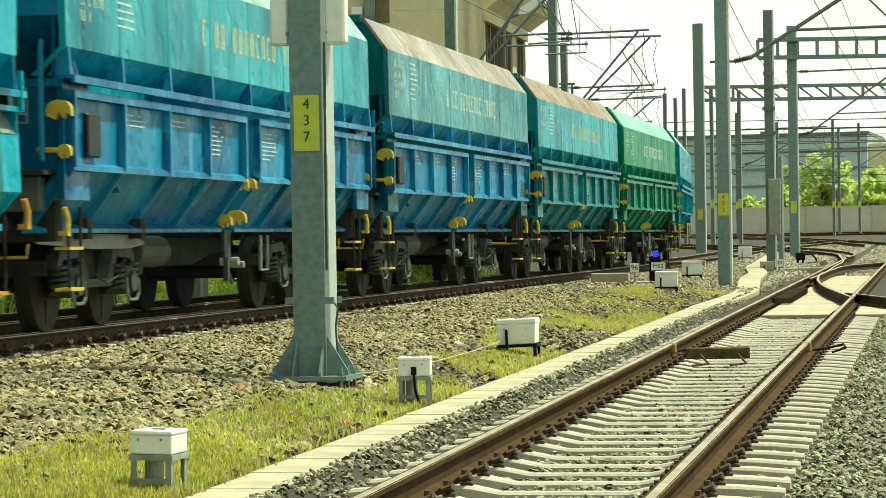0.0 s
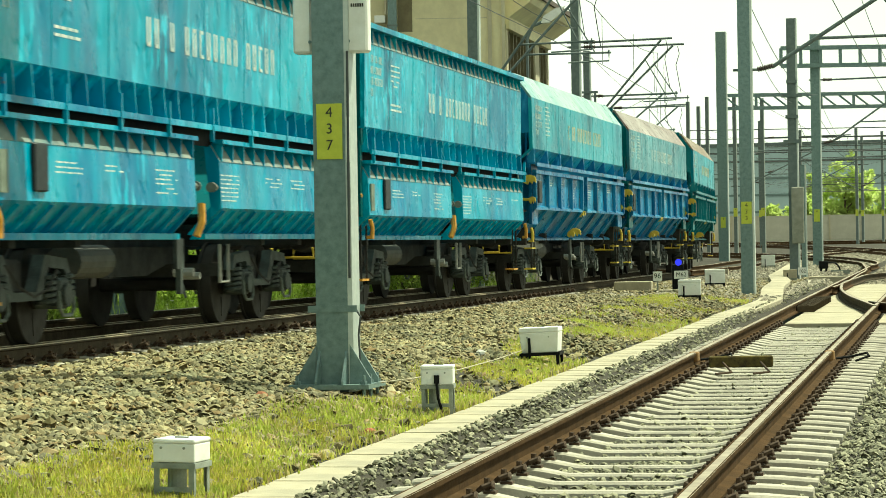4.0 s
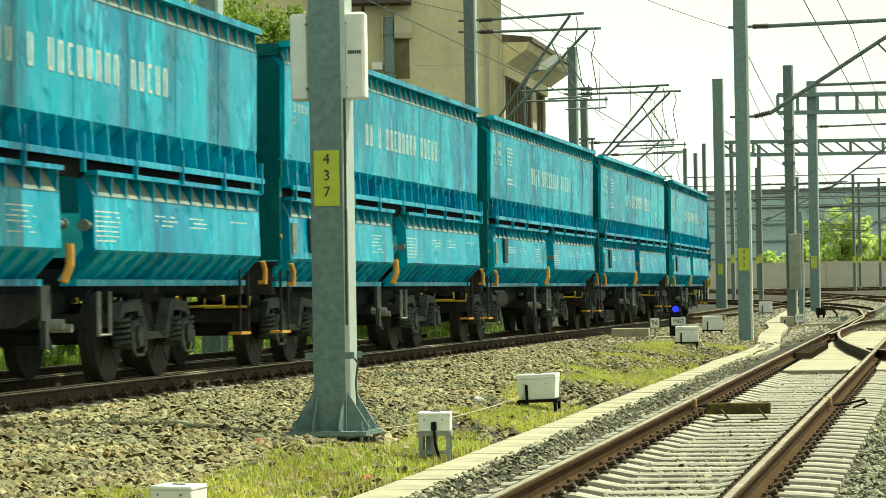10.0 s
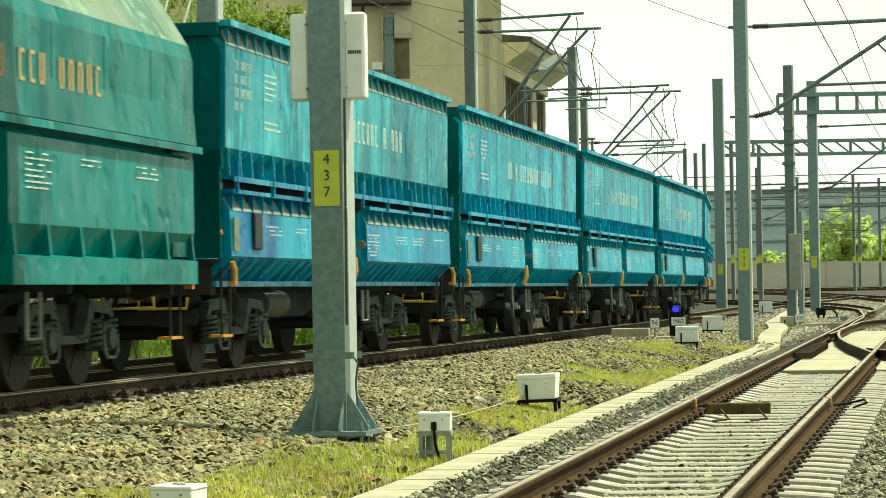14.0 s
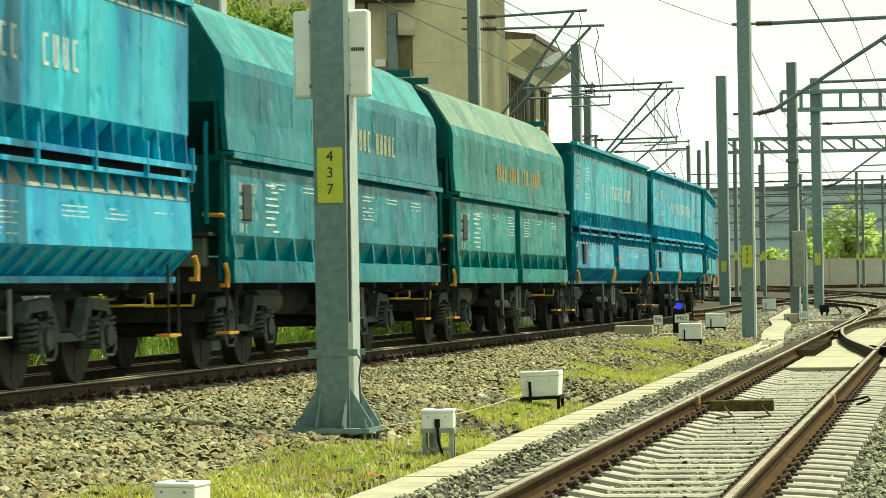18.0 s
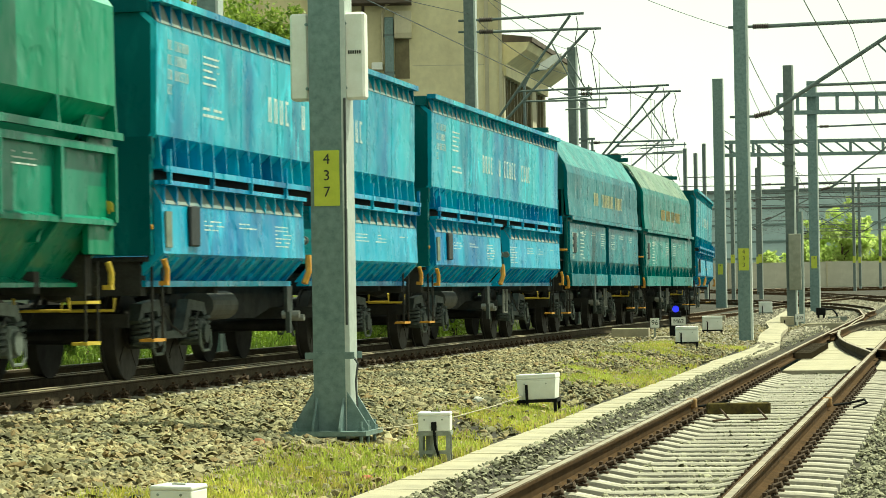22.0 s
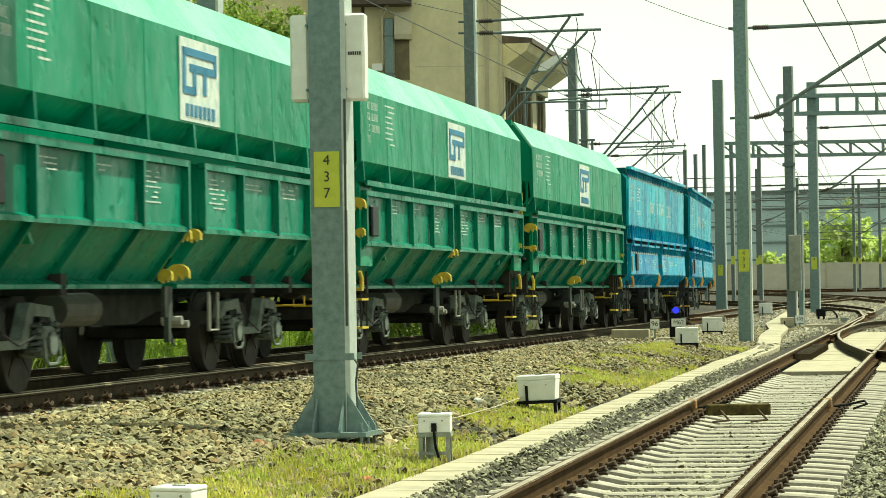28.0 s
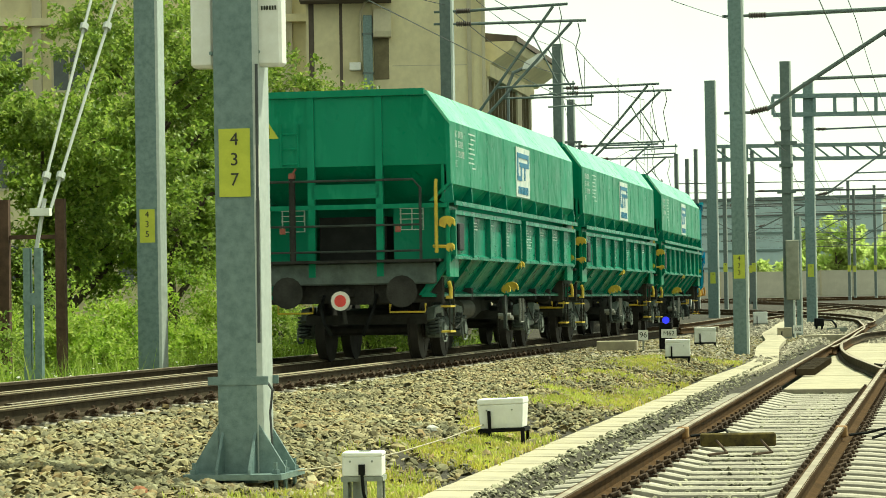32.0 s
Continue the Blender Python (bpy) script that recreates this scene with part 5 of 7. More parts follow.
    part("brake_crank", bm, mat_red, bc, "dull red crank")
    # weld seams of the side and the roof slope
    for s in (-1, 1):
        for i in range(1, 8):
            x = -h + i * 2 * h / 8
            lo, hi = prof[1], prof[2]
            bm = B()
            prism(bm, [(s * (lo[0] - 0.01), lo[1]), (s * (lo[0] + 0.004), lo[1]), (s * (hi[0] + 0.004), hi[1]), (s * (hi[0] - 0.01), hi[1])], x - 0.006, x + 0.006)
            part("weld_seam", bm, side, w)
    # waist flange
    for s in (-1, 1):
        bm = B()
        prism(bm, [(s * 1.36, 2.40), (s * 1.53, 2.40), (s * 1.53, 2.33), (s * 1.50, 2.33), (s * 1.50, 2.37), (s * 1.36, 2.37)], -h, h)
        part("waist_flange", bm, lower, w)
        if not rounded:
            first_g = None
            for i in range(9):
                x = -h + 0.05 + i * (2 * h - 0.1) / 8
                if first_g is None:
                    bm = B()
                    prism(bm, [(s * 1.28, 2.40), (s * 1.485, 2.40), (s * 1.470, 2.66), (s * 1.45, 2.66)], -0.022, 0.022)
                    first_g = part("gusset", bm, lower, w)
                    first_g.matrix_basis = pose(x, 0, 0)
                else:
                    again(first_g, pose(x, 0, 0))
    # the two hopper doors on each side
    for s in (-1, 1):
        for k in (-1, 1):
            xa, xb = (-h + 0.1, -0.28) if k < 0 else (0.28, h - 0.1)
            d = empty("hopper_door")
            d.parent = w
            bm = B()
            if rounded:
                pr = [(1.43, 2.30), (1.46, 2.26), (1.46, 1.50), (1.36, 1.24), (1.36, 1.00), (1.32, 1.00), (1.32, 1.24), (1.36, 2.30)]
            else:
                pr = [(1.40, 2.26), (1.43, 2.22), (1.42, 1.56), (1.02, 0.99), (0.96, 0.99), (1.34, 1.56), (1.34, 2.26)]
            prism(bm, [(y * s, z) for y, z in pr], xa, xb)
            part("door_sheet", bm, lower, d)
            bm = B()
            if rounded:
                prism(bm, [(s * 1.38, 1.24), (s * 1.49, 1.22), (s * 1.49, 0.98), (s * 1.38, 0.98)], xa, xb)
            else:
                prism(bm, [(s * 1.00, 0.96), (s * 1.20, 0.96), (s * 1.20, 1.00), (s * 1.04, 1.06)], xa, xb)
                box(bm, xa, xb, s * 1.46 - 0.04, s * 1.46 + 0.03, 2.20, 2.27)
                prism(bm, [(s * 1.40, 1.55), (s * 1.48, 1.53), (s * 1.48, 1.58), (s * 1.40, 1.62)], xa, xb)
            part("door_frame", bm, lower, d)
            if rounded:
                for i in range(7):
                    x = xa + 0.1 + i * (xb - xa - 0.2) / 6
                    bm = B()
                    prism(bm, [(s * 1.34, 1.23), (s * 1.485, 1.23), (s * 1.46, 1.50), (s * 1.44, 1.50)], x - 0.025, x + 0.025)
                    part("door_rib", bm, lower, d)
            if not rounded:
                n = 5
                for i in range(n):
                    x = xa + 0.03 + i * (xb - xa - 0.06) / (n - 1)
                    bm = B()
                    box(bm, x - 0.03, x + 0.03, s * 1.46 - 0.04, s * 1.46 + 0.03, 1.56, 2.22)
                    prism(bm, [(s * 1.42, 1.55), (s * 1.48, 1.55), (s * 1.12, 1.03), (s * 1.04, 1.03)], x - 0.03, x + 0.03)
                    part("door_rib", bm, lower, d)
        if s < 0:
            y = s * 1.50
            if not rounded:
                lever(w, -h - 0.02, y + 0.10, 2.08, lever_mat, 0.22)
                lever(w, -h - 0.02, y + 0.06, 1.72, lever_mat, 0.11)
                lever(w, -0.22, y + 0.08, 1.52, lever_mat, 0.13)
                lever(w, 0.20, y + 0.10, 1.52, lever_mat, 0.14)
                lever(w, 0.05, y + 0.22, 1.12, lever_mat, 0.22)
                lever(w, -0.28, y + 0.26, 1.10, lever_mat, 0.14)
                lever(w, h - 0.16, y + 0.08, 1.72, lever_mat, 0.11)
            hook(w, -h + 0.05, y + 0.1, 1.05, lever_mat)
            hook(w, h - 0.1, y + 0.1, 1.05, lever_mat)
            bm = B()
            path_rod(bm, [(-h - 0.03, y + 0.08, 1.71), (-h - 0.03, y + 0.30, 1.72)], 0.026)
            part("lever_shaft", bm, lever_mat, w, "painted lever shaft")
            # panels with writing
            bm = B()
            box(bm, -h + 0.55, -h + 0.95, y + 0.02, y + 0.06, 1.66, 2.08, bevel=0.02)
            part("card_holder", bm, M_CARD, w, "black document holder")
            mk = mark or M_MARK
            fc = face_round if rounded else face_covered
            fd = face_round_door if rounded else face_door
            lz = 2.72 if rounded else 2.98
            dz, ff = (-1.40, fd) if rounded else (0.0, fc)
            marks("stencil_text", w, M_MARK, lambda b: ([glyph_row(b, rng, -h + 0.45, k, 0.085, (2,), 3.38 + dz - i * 0.15, 3.48 + dz - i * 0.15, ff) for i, k in enumerate((9, 8, 9, 4))], bars(rng, b, -h + 1.6, -h + 2.2, 2.9 + dz, 3.5 + dz, 8, ff, 0.1, 0.3, 0.02, 0.9, 0.3)), "worn white stencilled data lines")
            if not logo:
                marks("owner_lettering", w, mk, lambda b: glyph_row(b, rng, -2.0, 19, 0.262, (4, 13), lz, lz + 0.28, fc), "worn lettering as plain shapes")
            else:
                bm = B()
                box(bm, -0.50, 1.0, -1.470, -1.458, 2.68, 3.54)
                part("logo_panel", bm, M_MARK, w, "white square panel with blue emblem")
                bm = B()
                for a in ((-0.85, 0.62, 3.36, 3.44), (-0.85, -0.72, 3.00, 3.44), (-0.85, -0.28, 2.96, 3.04), (-0.42, -0.28, 2.96, 3.26), (-0.55, 0.62, 3.20, 3.28), (0.02, 0.17, 2.98, 3.28), (0.50, 0.62, 3.20, 3.44)):
                    box(bm, (a[0] + 0.1) * 0.88 + 0.25, (a[1] + 0.1) * 0.88 + 0.25, -1.478, -1.466, a[2], a[3])
                for i in range(7):
                    box(bm, -0.30 + i * 0.165, -0.30 + i * 0.165 + 0.10, -1.478, -1.466, 2.73, 2.86)
                part("logo_emblem", bm, M_MARKBLUE, w, "blue emblem of plain shapes")
            marks("door_text", w, M_MARK, lambda b: [bars(rng, b, xx, xx + 0.7, 2.12 - 0.05 * rw, 2.12, rw, fd, 0.05, 0.2, 0.03, 0.85, 0.3) for xx, rw in ((-h + 1.85, 3), (-h + 3.4, 2), (-h + 4.9, 7), (0.7, 7), (2.2, 2), (3.9, 3))], "small stencilled lines")
    return w


def open_wagon(name, side, lower, end, seed):
    rng = random.Random(seed)
    w = empty(name)
    running_gear(w, M_BOGIE, M_ORANGE)
    h = BL / 2
    for s in (-1, 1):
        bm = B()
        prism(bm, [(s * 1.17, 2.17), (s * 1.452, 2.48), (s * 1.47, 3.60), (s * 1.36, 3.70), (s * 1.36, 3.82), (s * 1.31, 3.82), (s * 1.31, 3.68), (s * 1.41, 3.58), (s * 1.40, 2.50), (s * 1.12, 2.17)], -h, h)
        part("side_sheet", bm, side, w)
        bm = B()
        box(bm, -h, h, s * 1.44 - 0.09, s * 1.44 + 0.035, 3.80, 3.87)
        part("top_rim", bm, side, w, "plain top rim")
        bm = B()
        for i in range(34):
            x = -h + 0.1 + i * (BL - 0.2) / 33
            prism(bm, [(s * 1.38, 3.80), (s * 1.478, 3.80), (s * 1.480, 3.60), (s * 1.46, 3.60), (s * 1.38, 3.70)], x - 0.012, x + 0.012)
        joined("rim_gusset", bm, side, w)
        bm = B()
        prism(bm, [(s * 1.476, 3.602), (s * 1.405, 3.80), (s * 1.395, 3.80), (s * 1.464, 3.596)], -h + 0.03, h - 0.03)
        part("rim_ledge", bm, M_DUST, w, "ledge under the rim covered in pale dust")
        for i in range(1, 8):
            x = -h + i * BL / 8
            bm = B()
            prism(bm, [(s * 1.445, 2.50), (s * 1.4565, 2.50), (s * 1.4735, 3.58), (s * 1.46, 3.58)], x - 0.006, x + 0.006)
            part("weld_seam", bm, side, w)
        for z, wd in ((2.17, 1.54),):
            bm = B()
            prism(bm, [(s * 1.34, z), (s * wd, z), (s * wd, z - 0.06), (s * (wd - 0.03), z - 0.06), (s * (wd - 0.03), z - 0.03), (s * 1.34, z - 0.03)], -h + 0.02, h - 0.02)
            part("waist_flange", bm, lower, w)
        bm = B()
        for i in range(27):
            x = -h + 0.1 + i * (BL - 0.2) / 26
            prism(bm, [(s * 1.16, 2.17), (s * 1.475, 2.17), (s * 1.456, 2.48), (s * 1.44, 2.48)], x - 0.012, x + 0.012)
        joined("upper_gusset", bm, side, w)
        # black strip paints the shade in the gap below the flange
        bm = B()
        box(bm, -h + 0.1, h - 0.1, s * 1.36 - 0.02, s * 1.36 + 0.02, 1.96, 2.15)
        part("waist_web", bm, M_BLACK, w)
        bm = B()
        for i in range(9):
            x = -h + 0.15 + i * (BL - 0.3) / 8
            box(bm, x - 0.014, x + 0.014, s * 1.53 - 0.02, s * 1.53 + 0.02, 1.99, 2.34)
        joined("hinge_post", bm, lower, w)
        for k in (-1, 1):
            xa, xb = (-h + 0.05, -0.50) if k < 0 else (0.46, h - 0.05)
            d = empty("hopper_door")
            d.parent = w
            bm = B()
            prism(bm, [(s * y, z) for y, z in ((1.36, 2.01), (1.475, 1.80), (1.49, 1.30), (1.22, 1.02), (1.14, 1.02), (1.38, 1.32), (1.32, 2.01))], xa, xb)
            part("door_sheet", bm, lower, d)
            bm = B()
            for i in range(14):
                x = xa + 0.08 + i * (xb - xa - 0.16) / 13
                prism(bm, [(s * 1.35, 2.00), (s * 1.492, 2.00), (s * 1.486, 1.79), (s * 1.465, 1.79)], x - 0.012, x + 0.012)
            box(bm, xa, xb, s * 1.46 - 0.06, s * 1.46 + 0.05, 1.985, 2.03)
            joined("door_gusset", bm, lower, d)
            bm = B()
            prism(bm, [(s * 1.366, 2.008), (s * 1.481, 1.798), (s * 1.470, 1.796), (s * 1.355, 2.000)], xa + 0.02, xb - 0.02)
            part("door_ledge", bm, M_DUST, d, "sloping ledge covered in pale dust")
            for i in range(14):
                x = xa + 0.15 + i * (xb - xa - 0.3) / 13
                bm = B()
                prism(bm, [(s * 1.46, 1.27), (s * 1.50, 1.27), (s * 1.29, 1.03), (s * 1.22, 1.03)], x - 0.022, x + 0.022)
                part("door_rib", bm, lower, d)
            bm = B()
            prism(bm, [(s * 1.16, 0.97), (s * 1.32, 0.97), (s * 1.32, 1.03), (s * 1.20, 1.04)], xa, xb)
            part("door_lip", bm, lower, d)
    for e in (-1, 1):
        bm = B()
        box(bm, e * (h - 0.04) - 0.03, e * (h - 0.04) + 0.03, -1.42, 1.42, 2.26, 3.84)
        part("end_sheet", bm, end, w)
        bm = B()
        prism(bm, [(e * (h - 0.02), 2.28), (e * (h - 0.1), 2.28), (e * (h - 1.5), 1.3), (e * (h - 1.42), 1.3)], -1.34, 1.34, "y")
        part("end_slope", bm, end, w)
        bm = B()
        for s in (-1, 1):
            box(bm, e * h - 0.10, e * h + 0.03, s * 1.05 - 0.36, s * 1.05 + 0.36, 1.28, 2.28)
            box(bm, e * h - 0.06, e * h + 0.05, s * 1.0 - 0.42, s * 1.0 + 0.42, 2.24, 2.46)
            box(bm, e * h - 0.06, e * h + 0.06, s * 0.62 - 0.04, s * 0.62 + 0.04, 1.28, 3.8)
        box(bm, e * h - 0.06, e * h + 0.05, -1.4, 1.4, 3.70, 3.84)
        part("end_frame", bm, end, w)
        bm = B()
        box(bm, e * 6.15 - 0.42, e * 6.15 + 0.42, -1.35, 1.35, 1.22, 1.27)
        part("platform", bm, M_UNDER, w)
        bm = B()
        x = e * (h + 0.035)
        for i in range(5):
            box(bm, x - 0.006, x + 0.006, -1.35, -0.8, 1.72 + i * 0.11, 1.735 + i * 0.11)
        for i in range(4):
            box(bm, x - 0.006, x + 0.006, -1.35 + i * 0.18, -1.335 + i * 0.18, 1.72, 2.17)
        part("data_grid", bm, M_MARK, w, "pale stencilled grid")
        hook(w, e * (h - 0.02), -1.50, 1.10, M_ORANGE)
        bm = B()
        path_rod(bm, [(e * (h + 0.06), -1.42, 1.56), (e * (h + 0.06), -0.95, 1.57)], 0.028)
        part("lever_shaft", bm, M_ORANGE, w, "orange lever shaft")
    bm = B()
    path_rod(bm, [(-0.12, -1.44, 1.34), (-0.18, -1.46, 1.15), (-0.24, -1.42, 1.00)], 0.038)
    part("door_hook", bm, M_ORANGE, w, "orange door hook between the hoppers")
    for x in (-0.48, 0.44):
        bm = B()
        rod(bm, (x, -1.44, 1.52), (x + (0.16 if x < 0 else -0.16), -1.44, 1.52), 0.035, seg=10)
        rod(bm, (x + (0.13 if x < 0 else -0.17), -1.44, 1.52), (x + (0.17 if x < 0 else -0.13), -1.44, 1.52), 0.055, seg=10)
        part("door_shaft", bm, M_BOGIELIGHT, w, "dull brass-tipped door shaft")
    y = -1.50
    bm = B()
    box(bm, -h + 0.95, -h + 1.30, y - 0.02, y + 0.02, 1.38, 1.80, bevel=0.015)
    part("card_holder", bm, M_CARD, w, "black document holder")
    bm = B()
    box(bm, -h + 0.12, -h + 0.32, y - 0.005, y + 0.015, 1.36, 1.72)
    part("end_patch", bm, M_PATCH, w, "bare brownish patch")
    marks("stencil_text", w, M_MARK, lambda b: ([glyph_row(b, rng, -h + 0.4, k, 0.085, (2,), 3.36 - i * 0.15, 3.46 - i * 0.15, face_open) for i, k in enumerate((9, 8, 9, 4))], bars(rng, b, -h + 1.7, -h + 2.3, 3.05, 3.4, 5, face_open, 0.1, 0.3, 0.02, 0.9, 0.3), bars(rng, b, -h + 1.7, -h + 2.5, 2.72, 2.86, 2, face_open, 0.08, 0.2, 0.03, 0.9, 0.4)), "worn white stencilled data lines")
    marks("owner_lettering", w, M_MARK, lambda b: glyph_row(b, rng, -2.05, 19, 0.27, (4, 13), 2.86, 3.15, face_open), "worn white lettering as plain shapes")
    marks("door_text", w, M_MARK, lambda b: [bars(rng, b, xx, xx + 0.75, 1.66 - 0.045 * rws, 1.66, rws, face_open_door, 0.05, 0.2, 0.03, 0.85, 0.32) for xx, rws in ((-h + 1.6, 3), (-h + 3.0, 2), (-h + 4.6, 6), (0.5, 7), (2.4, 3), (3.6, 3), (5.2, 1))], "small stencilled lines")
    return w


WIDE = 1.085         # body width over the underframe's


def widen(w):
    seen = set()
    for ob in w.children_recursive:
        if ob.type == "MESH" and ob.parent.name.split(".")[0] != "bogie" and ob.name.split(".")[0] not in ("wheelset", "buffer", "coupling") and ob.data.name not in seen:
            seen.add(ob.data.name)
            ob.data.transform(Matrix.Diagonal((1, WIDE, 1, 1)))


WAGONS = []
LAB_OPEN = "faded turquoise open hopper wagon, dented and streaked, on grimy bogies"


def add_wagon(w, label, fresh=True):
    if fresh:
        widen(w)
    tagged(w, label, "freight wagon", "wagons of the train")
    WAGONS.append(w)
    return w


def build_train():
    I = Matrix.Identity(4)
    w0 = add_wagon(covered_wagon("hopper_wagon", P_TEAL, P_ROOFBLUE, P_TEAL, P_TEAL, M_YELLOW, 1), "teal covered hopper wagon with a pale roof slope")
    add_wagon(covered_wagon("hopper_wagon", P_GREEN, P_GREENROOFLIT, P_GREENSHADE, P_GREENSHADE, M_YELLOW, 2), "green covered hopper wagon with a roof slope brightened for sun")
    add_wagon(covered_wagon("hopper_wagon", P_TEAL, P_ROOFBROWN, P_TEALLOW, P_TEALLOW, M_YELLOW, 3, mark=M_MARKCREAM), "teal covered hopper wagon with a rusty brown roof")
    add_wagon(covered_wagon("hopper_wagon", P_GREYTEAL, P_ROOFLILAC, P_DEEP, P_ENDSHADETEAL, M_YELLOW, 4), "blue covered hopper wagon with a dusty brown-grey roof")
    add_wagon(covered_wagon("hopper_wagon", P_TEAL, P_ROOFBLUE, P_DEEP, P_DEEP, M_YELLOW, 5, mark=M_MARKCREAM), "teal and deep blue covered hopper wagon with yellow levers")
    bm = B()
    prism(bm, [(-6.5, 0.93), (-6.3, 0.86), (-4.6, 0.80), (-3.4, 0.80), (-2.9, 0.84), (-2.9, 0.86), (-3.4, 0.94), (-6.3, 0.97)], -1.16, -1.13, "y")
    part("bent_plate", bm, M_TANKPALE, WAGONS[4], "bent pale grey sheet hanging under the hopper")
    a = add_wagon(open_wagon("hopper_wagon", P_TURQ, P_TURQLOW, P_ENDSHADETEAL, 6), LAB_OPEN)
    for i in range(4):
        add_wagon(copy_thing(a, I), LAB_OPEN, False)
    b = add_wagon(open_wagon("hopper_wagon", P_TEAL, P_MIDBLUE, P_ENDSHADETEAL, 7), "turquoise open hopper wagon with blue lower doors, streaked with rust")
    c = add_wagon(covered_wagon("hopper_wagon", P_SEA, P_ROOFSEA, P_SEALOW, P_ENDSHADE, M_ORANGE, 8, mark=M_MARKORANGE, rounded=True), "sea-green hopper wagon with a chamfered dusty pale roof")
    add_wagon(covered_wagon("hopper_wagon", P_SEATEAL, P_ROOFTEAL, P_SEATEALLOW, P_ENDSHADE, M_ORANGE, 12, mark=M_MARKCREAM, rounded=True), "deep teal hopper wagon with a chamfered lighter roof")
    d = add_wagon(open_wagon("hopper_wagon", P_BLUE, P_BLUELOW, P_ENDSHADETEAL, 9), "faded blue open hopper wagon with bright blue doors")
    add_wagon(copy_thing(d, I), "faded blue open hopper wagon with bright blue doors", False)
    g = add_wagon(covered_wagon("hopper_wagon", P_GREEN, P_GREENROOFLIT, P_GREENSHADE, P_GREEN, M_YELLOW, 10, logo=True), "green covered hopper wagon with a white emblem panel and yellow levers")
    add_wagon(copy_thing(g, I), "green covered hopper wagon with a white emblem panel and orange levers", False)
    last = add_wagon(copy_thing(g, I), "green covered hopper wagon carrying a red and white tail disc", False)
    bm = B()
    disc(bm, (-7.06, 0.06, 0.92), 0.145, 0.02, "x", 24)
    rod(bm, (-7.06, 0.06, 0.86), (-6.5, 0.06, 1.0), 0.02)
    t = part("tail_disc", bm, M_DISCW, last, "round tail disc with a white rim")
    bm = B()
    disc(bm, (-7.075, 0.06, 0.92), 0.09, 0.02, "x", 24)
    part("disc_centre", bm, M_DISCR, t, "red disc centre")


build_train()


# ---- masts, wires, building: the large things ----
# lit copy of the mast steel, painting sun onto one flange edge
M_GALVLIT = mat("fresh galvanised steel", (0.52, 0.57, 0.53), 0.5, 0.25, 0.06, 14, (0.44, 0.49, 0.46), 0.05, 90)
def h_mast(label, x, y, z, h, w=0.30, turn=10.6, plate=None, base=True, material=None, plate_z=2.6, lean=0.0):
    """Broad-flange steel mast on a gusseted foot plate, flange towards the track."""
    ob = empty("catenary_mast", pose(x, y, z, 0, lean, -turn))
    tagged(ob, label, "mast", "overhead line masts")
    material = material or M_GALV
    d = w * 0.5
    bm = B()
    prism(bm, [(-d, -d), (d, -d), (d, -d + 0.02), (0.012, -d + 0.02), (0.012, d - 0.02), (d, d - 0.02), (d, d), (-d, d), (-d, d - 0.02), (-d + 0.05, d - 0.02), (-d + 0.05, -d + 0.02), (-d, -d + 0.02)], 0, h, "z")
    part("post", bm, material, ob)
    bm = B()
    prism(bm, [(d - 0.012, -d - 0.004), (d + 0.03, -d + 0.004), (d + 0.03, d), (d - 0.012, d + 0.004)], 0.0, h, "z")
    part("flange", bm, M_GALVLIT, ob, "flange edge painted bright as if sunlit")
    if base:
        bm = B()
        box(bm, -0.36, 0.36, -0.36, 0.36, 0.03, 0.07)
        part("foot_plate", bm, material, ob)
        for s in (-1, 1):
            for yy in (-d, d):
                bm = B()
                prism(bm, [(s * d, 0.07), (s * 0.34, 0.07), (s * 0.34, 0.11), (s * d, 0.42)], yy - 0.012, yy + 0.012, "y")
                part("gusset", bm, material, ob)
            for xx in (-0.12, 0.12):
                bm = B()
                prism(bm, [(s * d, 0.07), (s * 0.34, 0.07), (s * 0.34, 0.10), (s * d, 0.36)], xx - 0.01, xx + 0.01, "x")
                part("gusset", bm, material, ob)
        for i in (-1, 1):
            for j in (-1, 0, 1):
                bm = B()
                rod(bm, (i * 0.30, j * 0.28, -0.2), (i * 0.30, j * 0.28, 0.15), 0.016, seg=6)
                rod(bm, (i * 0.30, j * 0.28, 0.07), (i * 0.30, j * 0.28, 0.10), 0.032, seg=6)
                part("bolt", bm, material, ob)
    if plate:
        bm = B()
        box(bm, -0.115, 0.115, -d - 0.012, -d - 0.004, plate_z, plate_z + 0.49)
        p = part("number_plate", bm, M_PLATE, ob, "yellow plate with dark upright numerals")
        for i, ch in enumerate(plate):
            text("numeral", ch, 0.13, M_INK, p, pose(0, -d - 0.0145, plate_z + 0.41 - i * 0.145, 90, 0, 0))
    return ob



def clamp_band(ob, z, w):
    bm = B()
    d = w / 2 + 0.012
    box(bm, -d - 0.06, d + 0.06, -d, -d + 0.015, z, z + 0.06)
    box(bm, -d - 0.06, d + 0.06, d - 0.015, d, z, z + 0.06)
    part("clamp_band", bm, M_GALV, ob)


MAST437 = h_mast("grey galvanised steel mast with a yellow 437 plate and white boxes", -0.985, 24.3, 0.04, 9.0, 0.30, plate="437", plate_z=2.05)
clamp_band(MAST437, 0.70, 0.30)
